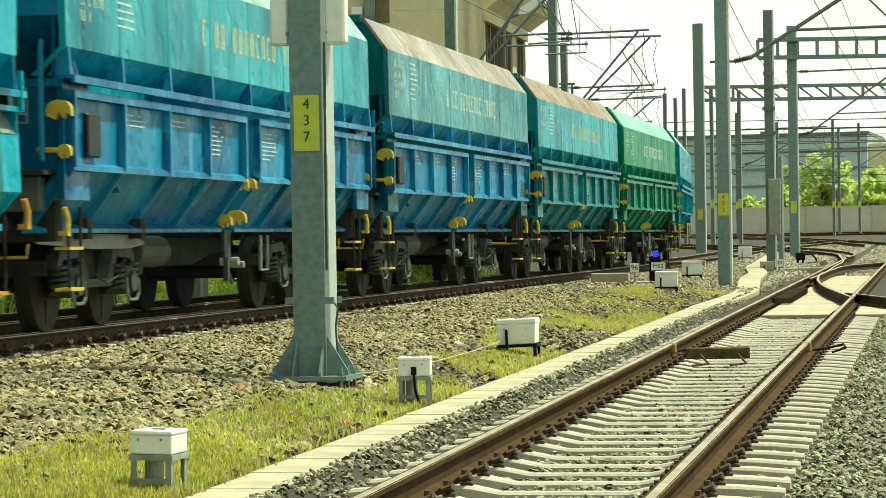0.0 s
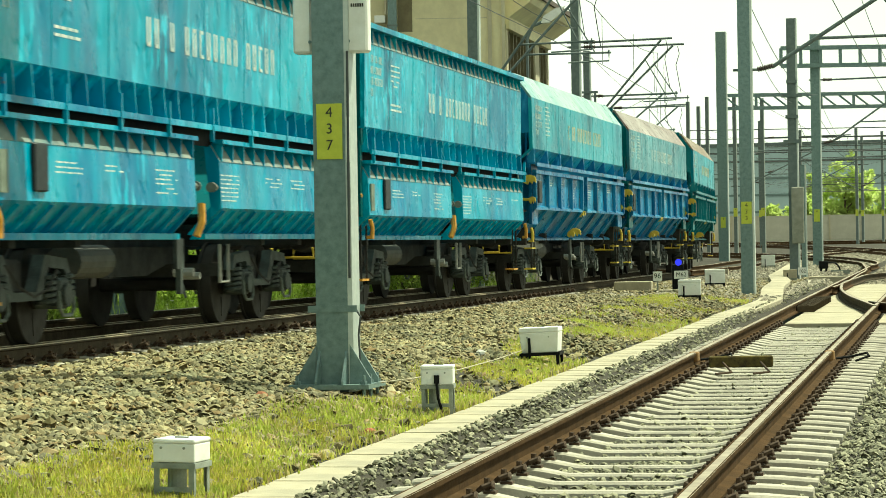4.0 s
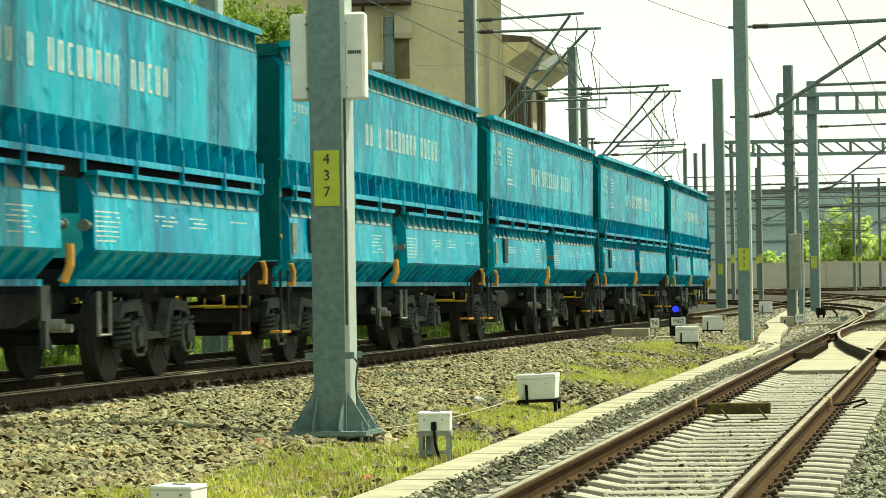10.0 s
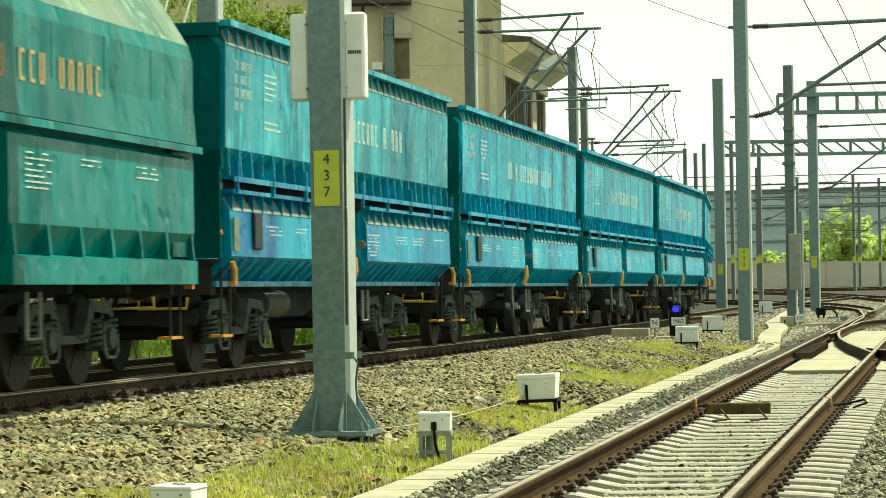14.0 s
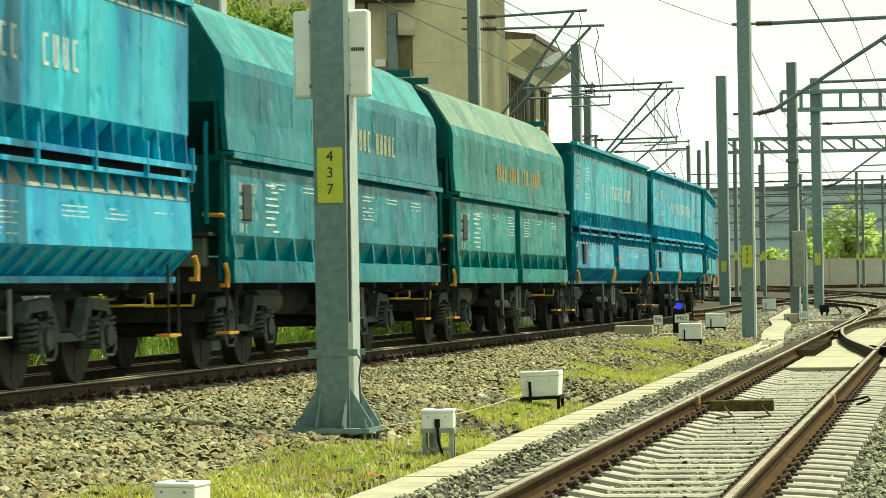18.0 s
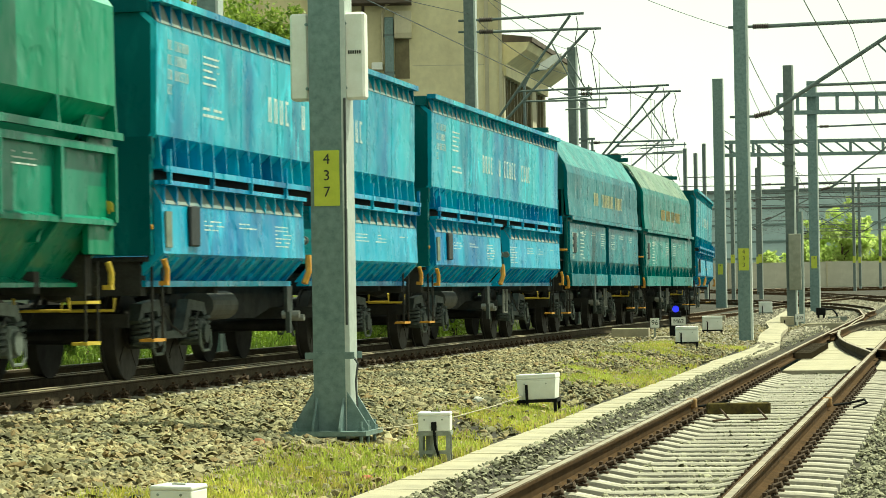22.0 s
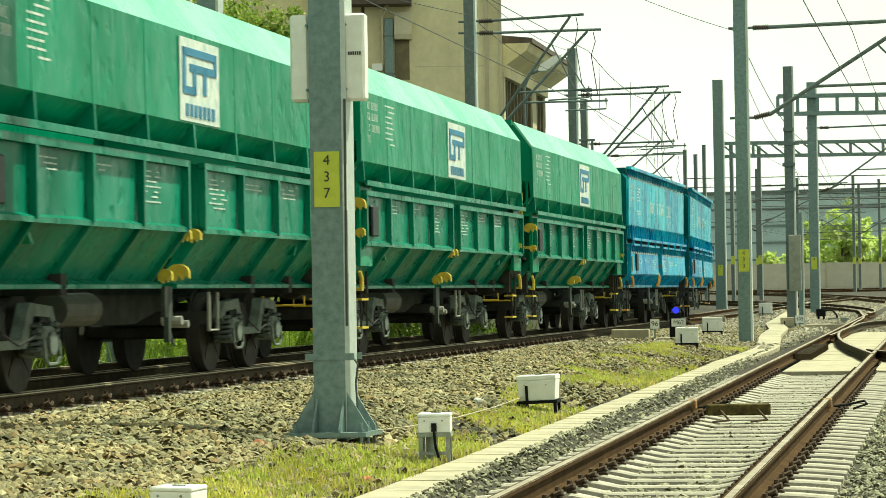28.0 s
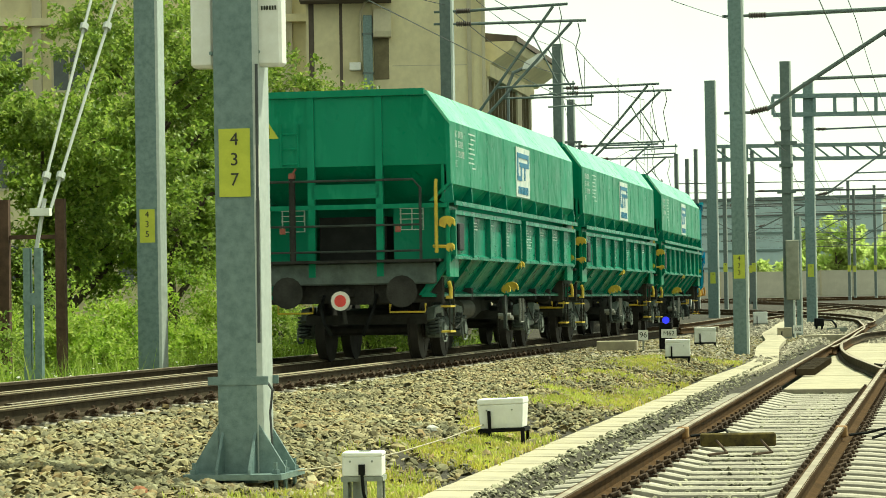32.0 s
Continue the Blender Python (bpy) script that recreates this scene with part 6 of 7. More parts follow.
for sx in (-1, 1):
    bm = B()
    cx = -0.245 if sx < 0 else 0.245
    hw = 0.085 if sx < 0 else 0.10
    box(bm, cx - hw, cx + hw, -0.11, 0.06, 2.99, 3.76, bevel=0.02)
    c = part("cabinet", bm, M_WHITE, MAST437, "white enamelled switch cabinet")
    for z in (3.09, 3.66):
        bm = B()
        rod(bm, (cx - sx * 0.07, -0.12, z), (cx - sx * 0.07, -0.08, z), 0.015, seg=8)
        box(bm, cx - sx * 0.14, cx - sx * 0.06, -0.09, -0.07, z - 0.02, z + 0.02)
        part("bracket", bm, M_GALV, MAST437)
bm = B()
for i in range(6):
    box(bm, 0.20 + i * 0.02, 0.213 + i * 0.02, -0.116, -0.109, 3.39, 3.42)
part("plate_text", bm, M_INK, MAST437, "dark unreadable label")
bm = B()
path_rod(bm, [(0.20, -0.1, 0.72), (0.24, -0.1, 0.66), (0.22, -0.1, 0.5), (0.24, -0.1, 0.1)], 0.01)
path_rod(bm, [(0.16, -0.158, 1.0), (0.17, -0.158, 3.0)], 0.012)
part("earth_wire", bm, M_WIRE, MAST437)
bm = B()
box(bm, 0.150, 0.182, -0.162, -0.155, 2.02, 2.42)
part("tape", bm, M_WHITE, MAST437, "pale tape strip with dark specks")

MAST433 = h_mast("grey galvanised steel mast with a small yellow plate", 6.69, 60.9, 0.06, 9.5, 0.28, plate="433", plate_z=1.62, base=False)
MAST435 = h_mast("grey steel mast with a yellow 435 plate beyond the track", -3.78, 45.0, 0.0, 9.5, 0.33, plate="435", plate_z=2.25, base=False)
h_mast("tall grey steel mast without arms", 12.76, 126.0, 0.3, 10.6, 0.45, base=False, plate="4", plate_z=1.6)
M_POSTBOX = mat("weathered grey cabinet sheet", (0.33, 0.33, 0.27), 0.8, 0, 0.15, 6, (0.24, 0.25, 0.20), 0.2, 30)
POST = h_mast("dark steel post with a pale cabinet", 9.9, 78.0, 0.15, 7.45, 0.26, base=False, material=M_MASTDARK)
bm = B()
box(bm, -0.05, 0.30, -0.28, -0.15, 1.05, 2.65, bevel=0.02)
part("cabinet", bm, M_POSTBOX, POST, "weathered upright grey cabinet")
for z, w in ((3.9, 0.5), (4.6, 0.36), (5.2, 0.6), (5.6, 0.3)):
    bm = B()
    box(bm, -w / 2, w / 2, -0.2, -0.14, z, z + 0.1)
    part("bracket", bm, M_MASTDARK, POST)
h_mast("thin grey post beside the dark post", 10.5, 80.5, 0.1, 3.4, 0.13, base=False)
h_mast("grey steel gantry mast with a small yellow plate", 14.67, 108.3, 0.2, 9.2, 0.36, base=False, plate="4", plate_z=1.8)
MAST70 = h_mast("grey steel mast beyond the train with cantilever arms", 0.78, 70.0, -0.1, 10.5, 0.27, base=False, material=M_MASTDARK)
MAST88 = h_mast("dark steel mast behind the train with cantilever arms", 4.25, 88.0, -0.1, 9.2, 0.27, base=False, material=M_MASTDARK)
MAST110 = h_mast("dark steel mast with a transformer far behind the train", 5.75, 110.0, 0.0, 9.0, 0.26, base=False, material=M_MASTDARK)
for z, wd in ((5.6, 0.75), (6.5, 0.55), (7.3, 0.9)):
    bm = B()
    box(bm, -wd / 2, wd / 2, -0.2, -0.13, z, z + 0.09)
    part("bracket", bm, M_MASTDARK, MAST110)
for x in (-0.36, 0.34):
    bm = B()
    rod(bm, (x, -0.17, 6.0), (x, -0.17, 7.3), 0.05, seg=8)
    rod(bm, (x, -0.17, 6.3), (x, -0.17, 6.9), 0.11, seg=10)
    part("transformer", bm, M_MASTDARK, MAST110, "small pole transformer")
for x, y, t in ((14.3, 161.0, 9.0), (15.1, 163.0, 8.8), (15.9, 166.0, 9.5), (18.3, 158.0, 9.0), (33.3, 219.0, 8.6), (34.6, 217.0, 8.9), (16.6, 157.0, 9.2), (30.6, 204.0, 8.8), (25.4, 196.0, 8.4), (21.6, 188.0, 8.8)):
    h_mast("distant slender steel mast with a yellow plate", x, y, ground_z(x, y) - 0.1, t, 0.20, base=False, material=M_MASTDARK, plate="4", plate_z=2.2)


def ribbed(bm, a, b, n, r0, r1, seg=10):
    """One turned body with n rounded sheds between two points."""
    a, b = Vector(a), Vector(b)
    d = (b - a).normalized()
    up = d.orthogonal().normalized()
    side = d.cross(up)
    rings = []
    for i in range(2 * n + 1):
        p, r = a.lerp(b, i / (2 * n)), r1 if i % 2 else r0
        rings.append([bm.verts.new(p + (up * math.cos(2 * math.pi * k / seg) + side * math.sin(2 * math.pi * k / seg)) * r) for k in range(seg)])
    for p, q in zip(rings, rings[1:]):
        for k in range(seg):
            bm.faces.new((p[k], p[(k + 1) % seg], q[(k + 1) % seg], q[k]))
    bm.faces.new(rings[0][::-1])
    bm.faces.new(rings[-1])


def cantilever(x, y, zl, zt, reach, heading, label, r=0.035, group="cantilever arms"):
    """Hinged tube bracket: top tube, slanting strut, steady arm, insulators."""
    e = tagged(empty("cantilever", pose(x, y, 0, 0, 0, heading)), label, "cantilever", group)
    bm = B()
    rod(bm, (0.45, 0, zt), (reach + 0.35, 0, zt + 0.06), r)
    part("top_tube", bm, M_MASTDARK, e)
    bm = B()
    rod(bm, (0.45, 0, zl + 0.25), (reach, 0, zt + 0.02), r)
    part("strut", bm, M_MASTDARK, e)
    k = 0.55
    sx, sz = 0.45 + (reach - 0.45) * k * 0.55, zl + 0.25 + (zt - zl - 0.2) * k * 0.55
    bm = B()
    rod(bm, (sx, 0, sz), (reach + 0.5, 0, sz + 0.03), r * 0.75)
    rod(bm, (reach * 0.80, 0, zt - (zt - zl) * 0.22), (reach + 0.1, 0, sz + 0.02), r * 0.5)
    part("steady_tube", bm, M_MASTDARK, e)
    bm = B()
    path_rod(bm, [(reach + 0.45, 0, sz + 0.1), (reach + 0.45, 0, sz - 0.18), (reach - 0.6, 0, sz - 0.22)], r * 0.6)
    part("registration_arm", bm, M_MASTDARK, e)
    bm = B()
    path_rod(bm, [(reach + 0.15, 0, zt), (reach + 0.2, 0, zt - 0.25), (reach + 0.1, 0.1, zt - 0.6), (reach + 0.25, 0.1, sz + 0.2)], 0.012)
    part("hanger", bm, M_WIRE, e)
    for z0 in (zt, zl + 0.2):
        bm = B()
        rod(bm, (-0.42, 0, z0), (0.16, 0, z0), 0.03)
        part("hinge", bm, M_MASTDARK, e)
        bm = B()
        ribbed(bm, (0.12, 0, z0), (0.48, 0, z0 + (0.08 if z0 < zt else 0)), 7, 0.038, 0.072)
        part("insulator", bm, M_INSUL, e, "ribbed brown insulator")
    return e


H = -10.6
cantilever(0.9, 70.0, 5.3, 8.25, 2.5, H - 4, "grey tube cantilever over the train's track")
cantilever(0.9, 70.02, 5.1, 7.95, 2.9, H + 14, "grey tube cantilever over the train's track")
cantilever(4.4, 88.0, 5.0, 7.75, 2.6, H + 2, "grey tube cantilever over the train's track")
cantilever(4.4, 88.02, 4.9, 7.6, 3.0, H + 14, "grey tube cantilever over the train's track")
cantilever(5.9, 110.0, 4.9, 7.2, 2.9, H + 16, "grey tube cantilever over the curved track")
cantilever(7.2, 118.0, 4.8, 7.1, 2.9, H + 18, "grey tube cantilever over the curved track")
cantilever(6.85, 60.9, 4.9, 7.1, 3.6, H, "long grey tube cantilever reaching over the open track", 0.045)
cantilever(14.85, 108.3, 4.9, 7.6, 4.0, H, "grey tube cantilever on the gantry mast")
cantilever(18.5, 158.0, 5.0, 7.2, 4.5, H, "far thin tube cantilever")
cantilever(16.8, 157.0, 4.2, 6.4, 4.5, H, "far thin tube cantilever")
cantilever(33.4, 219.0, 5.0, 7.2, 4.0, 170, "far thin tube cantilever")
cantilever(30.8, 204.0, 5.0, 7.4, 4.0, H, "far thin tube cantilever")
cantilever(25.5, 196.0, 4.8, 7.0, 4.2, H, "far thin tube cantilever")
cantilever(21.8, 188.0, 5.0, 7.2, 4.2, 172, "far thin tube cantilever")


def gantry(x0, x1, y, z0, z1, bay, lattice, label):
    e = tagged(empty("gantry_beam", pose(x0, y, 0)), label, "gantry", "gantry beams")
    L = x1 - x0
    for z in (z0, z1):
        bm = B()
        box(bm, 0, L, -0.10, 0.10, z - 0.08, z + 0.08)
        part("chord", bm, M_GALV, e)
    n = int(L / bay)
    for i in range(n + 1):
        bm = B()
        if lattice and i < n:
            rod(bm, (i * bay, 0, z1), ((i + 1) * bay, 0, z0), 0.045, seg=6)
        if not lattice or i % 2 == 0:
            box(bm, i * bay - 0.06, i * bay + 0.06, -0.06, 0.06, z0, z1)
        if bm.verts:
            part("brace", bm, M_GALV, e)
        else:
            bm.free()


gantry(13.3, 40.0, 108.0, 8.15, 8.85, 0.78, False, "grey steel gantry beam with square openings")
gantry(12.9, 44.0, 126.5, 7.4, 8.0, 0.75, True, "grey lattice gantry beam across the tracks")
for y, z, a, b in ((158.0, 7.2, 18.2, 40.0), (161.0, 7.8, 14.2, 45.0), (157.0, 6.3, 16.5, 40.0), (166.0, 6.6, 15.8, 45.0), (188.0, 7.4, 21.5, 44.0), (196.0, 5.2, 25.3, 46.0), (204.0, 8.4, 30.5, 48.0)):
    bm = B()
    rod(bm, (a, y, z), (b, y + 4, z + 0.2), 0.03, seg=5)
    rod(bm, (a, y + 1, z - 0.5), (b, y + 5, z - 0.3), 0.025, seg=5)
    tagged(part("cross_span", bm, M_WIRE), "far cross-span wires over the sidings", "wire", "overhead wires")


def crossarm():
    """Steel arm across the head of the 433 mast, with its two insulator pins."""
    bm = B()
    box(bm, -0.78, 0.36, -0.2, -0.15, 7.72, 7.80)
    part("crossarm", bm, M_MASTDARK, MAST433)
    for x in (-0.72, 0.30):
        bm = B()
        ribbed(bm, (x, -0.175, 7.80), (x, -0.175, 8.05), 4, 0.03, 0.06)
        part("pin_insulator", bm, M_INSUL, MAST433, "ribbed brown insulator")


crossarm()


def wire(label, pts, r=0.008, sag=0.0):
    out = []
    for a, b in zip(pts, pts[1:]):
        a, b = Vector(a), Vector(b)
        for i in range(12):
            t = i / 12
            p = a.lerp(b, t)
            p.z -= sag * 4 * t * (1 - t)
            out.append(p)
    out.append(Vector(pts[-1]))
    bm = B()
    path_rod(bm, out, r, 4)
    return tagged(part("overhead_wire", bm, M_WIRE), label, "wire", "overhead wires")


def tline(s, z, o=0.0):
    x, y, h = train_line(s)
    return (x + o * math.cos(h), y - o * math.sin(h), z)


wire("thin contact wire above the train's track", [tline(5, 6.1), tline(72, 6.05), tline(90, 6.0), tline(112, 6.0), tline(150, 6.1)], 0.009)
wire("thin carrier wire above the train's track", [tline(5, 7.6), tline(72, 7.5), tline(90, 7.4), tline(112, 7.3), tline(150, 7.2)], 0.009, 0.3)
wire("thin contact wire above the open track", [(right_x(5), 5, 5.6), (right_x(62), 62, 5.7), (right_x(108), 108, 6.0), (28, 160, 6.6)], 0.009)
wire("thin carrier wire above the open track", [(right_x(5), 5, 7.1), (right_x(62), 62, 7.1), (right_x(108), 108, 7.5), (28, 160, 8.0)], 0.009, 0.3)
wire("thin feeder wire beyond the train", [(-9.0, 40, 8.6), (0.8, 70, 8.4), (4.3, 88, 8.2), (5.8, 110, 7.8), (9.0, 150, 7.5)], 0.010, 0.3)
wire("thin feeder wire beyond the train", [(-8.0, 40, 9.6), (0.8, 70, 9.2), (4.3, 88, 9.0), (5.8, 110, 8.9), (13.0, 160, 8.6)], 0.008, 0.3)
wire("slack wire across the white sky", [(2.0, 60, 8.9), (6.69, 60.9, 7.0)], 0.008, 0.15)
wire("slack wire across the white sky", [(6.8, 60.9, 5.9), (9.9, 78, 5.2), (14.6, 108, 4.9)], 0.008, 0.3)
wire("long wire towards the far station", [(12.9, 126, 8.6), (30, 190, 7.0)], 0.012, 0.4)
wire("long wire towards the far station", [(14.7, 108, 6.2), (34, 219, 6.6)], 0.012, 0.6)
wire("long wire towards the far station", [(6.8, 60.9, 6.6), (14.7, 108, 7.0), (33, 219, 7.6)], 0.010, 0.6)


# slack span wires and droppers among the far sidings
span_rng = random.Random(23)
NEAR_ENDS = ((14.3, 161.0), (15.1, 163.0), (15.9, 166.0), (18.3, 158.0), (16.6, 157.0), (21.6, 188.0))
FAR_ENDS = ((30.6, 204.0), (33.3, 219.0), (34.6, 217.0), (25.4, 196.0))
for a in NEAR_ENDS:
    for b in span_rng.sample(FAR_ENDS, 3):
        za, zb = span_rng.uniform(4.2, 8.2), span_rng.uniform(4.6, 8.0)
        wire("thin span wire over the far sidings", [(*a, za), (*b, zb)], 0.009, 0.35)
for i in range(8):
    sw = 74.0 + i * 7.0
    a, b = tline(sw, 7.35), tline(sw, 6.05)
    wire("short dropper wire of the overhead line", [a, b], 0.010)


def anchor():
    e = tagged(empty("stay_anchor", pose(-4.85, 40.4, 0.0, 0, 0, -8)), "galvanised slotted anchor post with two pale stay cables", "anchor post")
    for s in (-1, 1):
        bm = B()
        box(bm, s * 0.075 - 0.045, s * 0.075 + 0.045, -0.06, 0.06, -0.2, 2.1)
        part("channel", bm, M_GALV, e)
    for z in (0.35, 1.35):
        bm = B()
        box(bm, -0.12, 0.12, -0.07, -0.06, z, z + 0.16)
        part("tie_plate", bm, M_GALV, e)
    bm = B()
    rod(bm, (0.03, 0, 2.0), (0.14, 0.1, 2.75), 0.03)
    part("turnbuckle", bm, M_WIRELIGHT, e)
    bm = B()
    box(bm, -0.02, 0.24, -0.06, 0.08, 2.52, 2.62)
    part("yoke", bm, M_WHITE, e)
    for a, b in ((0.05, 0.55), (0.22, 0.95)):
        bm = B()
        rod(bm, (a, 0.1, 2.62), (a + b, 4.3, 9.2), 0.022)
        part("stay_cable", bm, M_WIRELIGHT, e)
        bm = B()
        for k in (0.06, 0.38):
            rod(bm, (a + b * k, 0.1 + 4.2 * k, 2.62 + 6.58 * k), (a + b * (k + 0.012), 0.1 + 4.2 * (k + 0.012), 2.62 + 6.58 * (k + 0.012)), 0.06)
        part("clamp", bm, M_WIRELIGHT, e)
    e = tagged(empty("post_frame", pose(-5.45, 44.5, -0.1, 0, 0, -8)), "two rusty steel posts joined by a thin bar", "post frame")
    for x, t in ((-0.42, 3.0), (0.42, 3.0)):
        bm = B()
        box(bm, x - 0.07, x + 0.07, -0.06, 0.06, 0, t)
        part("post", bm, M_RUSTPOST, e)
    bm = B()
    box(bm, -0.42, 0.42, -0.03, 0.03, 2.42, 2.48)
    part("bar", bm, M_RUSTPOST, e)


anchor()


def shed():
    e = tagged(empty("trackside_shed", pose(-6.9, 41.5, -0.1, 0, 0, -8)), "grey-green sheet metal shed with a rusty roof", "shed")
    bm = B()
    box(bm, -0.9, 0.9, -0.8, 0.8, 0, 3.25)
    part("wall", bm, M_SHED, e)
    for i in range(9):
        bm = B()
        box(bm, -0.85 + i * 0.21, -0.82 + i * 0.21, -0.815, -0.8, 0.05, 3.2)
        part("sheet_rib", bm, M_SHED, e)
    bm = B()
    prism(bm, [(-1.0, 3.25), (1.0, 3.25), (1.0, 3.33), (0.0, 3.6), (-1.0, 3.45)], -0.95, 0.95, "y")
    part("roof", bm, M_ROOFRUST, e, "rust-red sheet roof")


M_SHED = mat("grey-green sheet metal", (0.30, 0.34, 0.30), 0.6, 0.2, 0.12, 2, None, 0.1, streak=0.3)
M_ROOFRUST = mat("rust-red roof sheet", (0.30, 0.12, 0.06), 0.85, 0, 0.2, 4)
shed()


def old_building():
    """Plain weathered block: blank front towards the line of sight, long side along the track, flat eave."""
    ob = tagged(empty("old_building"), "weathered ochre concrete works building with a dark flat eave", "building")
    y0, top = 110.0, 17.0
    x1 = 2.50
    bm = B()
    box(bm, -4.4, x1, y0, y0 + 12, -0.5, top)
    part("front_wall", bm, M_CONC, ob)
    bm = B()
    box(bm, -46.0, -4.4, y0 + 1.6, y0 + 14, -0.5, top)
    part("rear_wall", bm, M_CONC, ob)
    # storey bands and joints of the blank front
    for z in (3.4, 6.9, 10.4, 13.9):
        bm = B()
        box(bm, -1.1, x1 - 0.72, y0 - 0.012, y0, z, z + 0.03)
        part("joint", bm, M_CONCPALE, ob)
    for x, w in ((1.80, 0.16), (2.36, 0.13)):
        bm = B()
        box(bm, x, x + w, y0 - 0.14, y0, -0.5, top)
        part("pilaster", bm, M_CONCPALE, ob, "pale upright pilaster")
    # bay at the corner with a sheet-metal duct, bent pipe, leaning hood over a brown panel, meter box
    bm = B()
    box(bm, -2.20, -1.84, y0 - 0.42, y0 - 0.06, -0.5, 12.35, bevel=0.02)
    dp = part("duct", bm, M_GALV, ob, "square grey sheet-metal duct")
    for z in (8.6, 10.1, 11.6):
        bm = B()
        box(bm, -2.23, -1.81, y0 - 0.45, y0 - 0.03, z, z + 0.07)
        part("duct_band", bm, M_MASTDARK, dp)
    bm = B()
    path_rod(bm, [(-2.28, y0 - 0.3, 10.6), (-2.28, y0 - 0.3, 12.5), (-2.1, y0 - 0.5, 12.85), (-1.5, y0 - 0.8, 13.1), (-1.2, y0 - 0.9, 13.4)], 0.055)
    part("pipe_bend", bm, M_CONCPALE, ob)
    bm = B()
    prism(bm, [(y0 - 0.35, 12.6), (y0, 12.6), (y0, 11.5), (y0 - 0.55, 11.5), (y0 - 0.60, 11.7)], -1.80, -1.12)
    part("vent_hood", bm, M_CONCPALE, ob, "stained leaning concrete hood")
    # flat brown panel stands in for the dark recess under the hood
    bm = B()
    box(bm, -1.80, -1.22, y0 - 0.02, y0 + 0.02, 9.9, 11.5)
    part("hatch", bm, M_BRONZE, ob, "flat brown panel for the dark recess below the hood")
    bm = B()
    box(bm, -2.74, -2.30, y0 - 0.35, y0, 10.25, 10.55, bevel=0.02)
    part("meter_box", bm, M_WHITE, ob, "small pale meter box")
    bm = B()
    box(bm, -4.6, -1.1, y0 - 1.2, y0, 12.85, 13.15)
    part("canopy_slab", bm, M_ROOF, ob, "thin projecting roof slab")
    # dark strips laid on the wall paint the shade of narrow recesses
    for xa, xb in ((-3.12, -3.0), (-4.3, -4.1)):
        bm = B()
        box(bm, xa, xb, y0 - 0.02, y0 + 0.03, -0.5, 12.85)
        part("wall_recess", bm, M_ROOF, ob)
    # windows of the rear block
    for i in range(16):
        x = -6.4 - i * 2.45
        for z in (2.2, 6.0, 9.8, 13.6):
            wdw = empty("window")
            wdw.parent = ob
            wdw.matrix_basis = pose(x, y0 + 1.6, z)
            bm = B()
            box(bm, -0.62, 0.62, -0.05, 0.03, 0, 1.55)
            part("pane", bm, M_GLASSDARK, wdw)
            bm = B()
            for a, b, c, d in ((-0.70, 0.70, -0.09, 0.0), (-0.70, 0.70, 1.55, 1.64), (-0.70, -0.62, 0, 1.55), (0.62, 0.70, 0, 1.55), (-0.03, 0.03, 0, 1.55)):
                box(bm, a, b, -0.08, 0.0, c, d)
            part("frame", bm, M_CONCPALE, wdw)
        bm = B()
        box(bm, x + 1.05, x + 1.40, y0 + 1.25, y0 + 1.6, -0.5, top - 0.6)
        part("pilaster", bm, M_CONCPALE, ob)
    bm = B()
    box(bm, -46.2, -3.2, y0 + 1.0, y0 + 14, 12.3, 12.6)
    part("cornice", bm, M_CONC, ob)
    # the long side along the track, lower, with upright slats and a broad eave
    d = Vector((3.45, 20.0, 0)).normalized()
    L = 12.7
    m = Matrix.Translation((x1, y0 + 0.6, 0)) @ Matrix.Rotation(math.atan2(d.y, d.x), 4, "Z")
    side = empty("side_wing", m)
    side.parent = ob
    bm = B()
    box(bm, 0, L, 0.2, 8, -0.5, 10.5)
    part("wall", bm, M_CONC, side)
    for a, b in ((0.0, 0.5), (8.4, 9.7), (L - 0.35, L)):
        bm = B()
        box(bm, a, b, -0.06, 0.2, -0.5, 10.2)
        part("column", bm, M_CONCPALE, side, "pale upright column")
    for a, b, n in ((0.5, 8.4, 8), (9.7, L - 0.35, 3)):
        for i in range(n):
            xa, xb = a + (b - a) * i / n, a + (b - a) * (i + 1) / n
            bm = B()
            box(bm, xa + 0.06, xb - 0.06, 0.14, 0.2, 1.0, 9.9)
            part("pane", bm, M_GLASSDARK, side)
            bm = B()
            box(bm, xb - 0.06, xb + 0.06, 0.02, 0.2, -0.5, 10.0)
            part("mullion", bm, M_BRONZE, side)
    bm = B()
    box(bm, 0, L + 0.1, -0.18, 0.2, 10.0, 10.5)
    part("fascia", bm, M_CONC, side)
    # deep cornice under a thin dark roof edge, corner cut back at the far end
    bm = B()
    prism(bm, [(-0.2, 10.5), (-1.0, 11.05), (-1.15, 11.35), (8.0, 11.35), (8.0, 10.5)], 0.05, L + 0.9)
    part("cornice", bm, M_CONC, side)
    bm = B()
    prism(bm, [(-1.25, 11.35), (8, 11.35), (8, 12.6), (-1.25, 11.55)], 0.05, L + 1.1)
    part("roof", bm, M_ROOF, side, "dark weathered roof edge")


old_building()


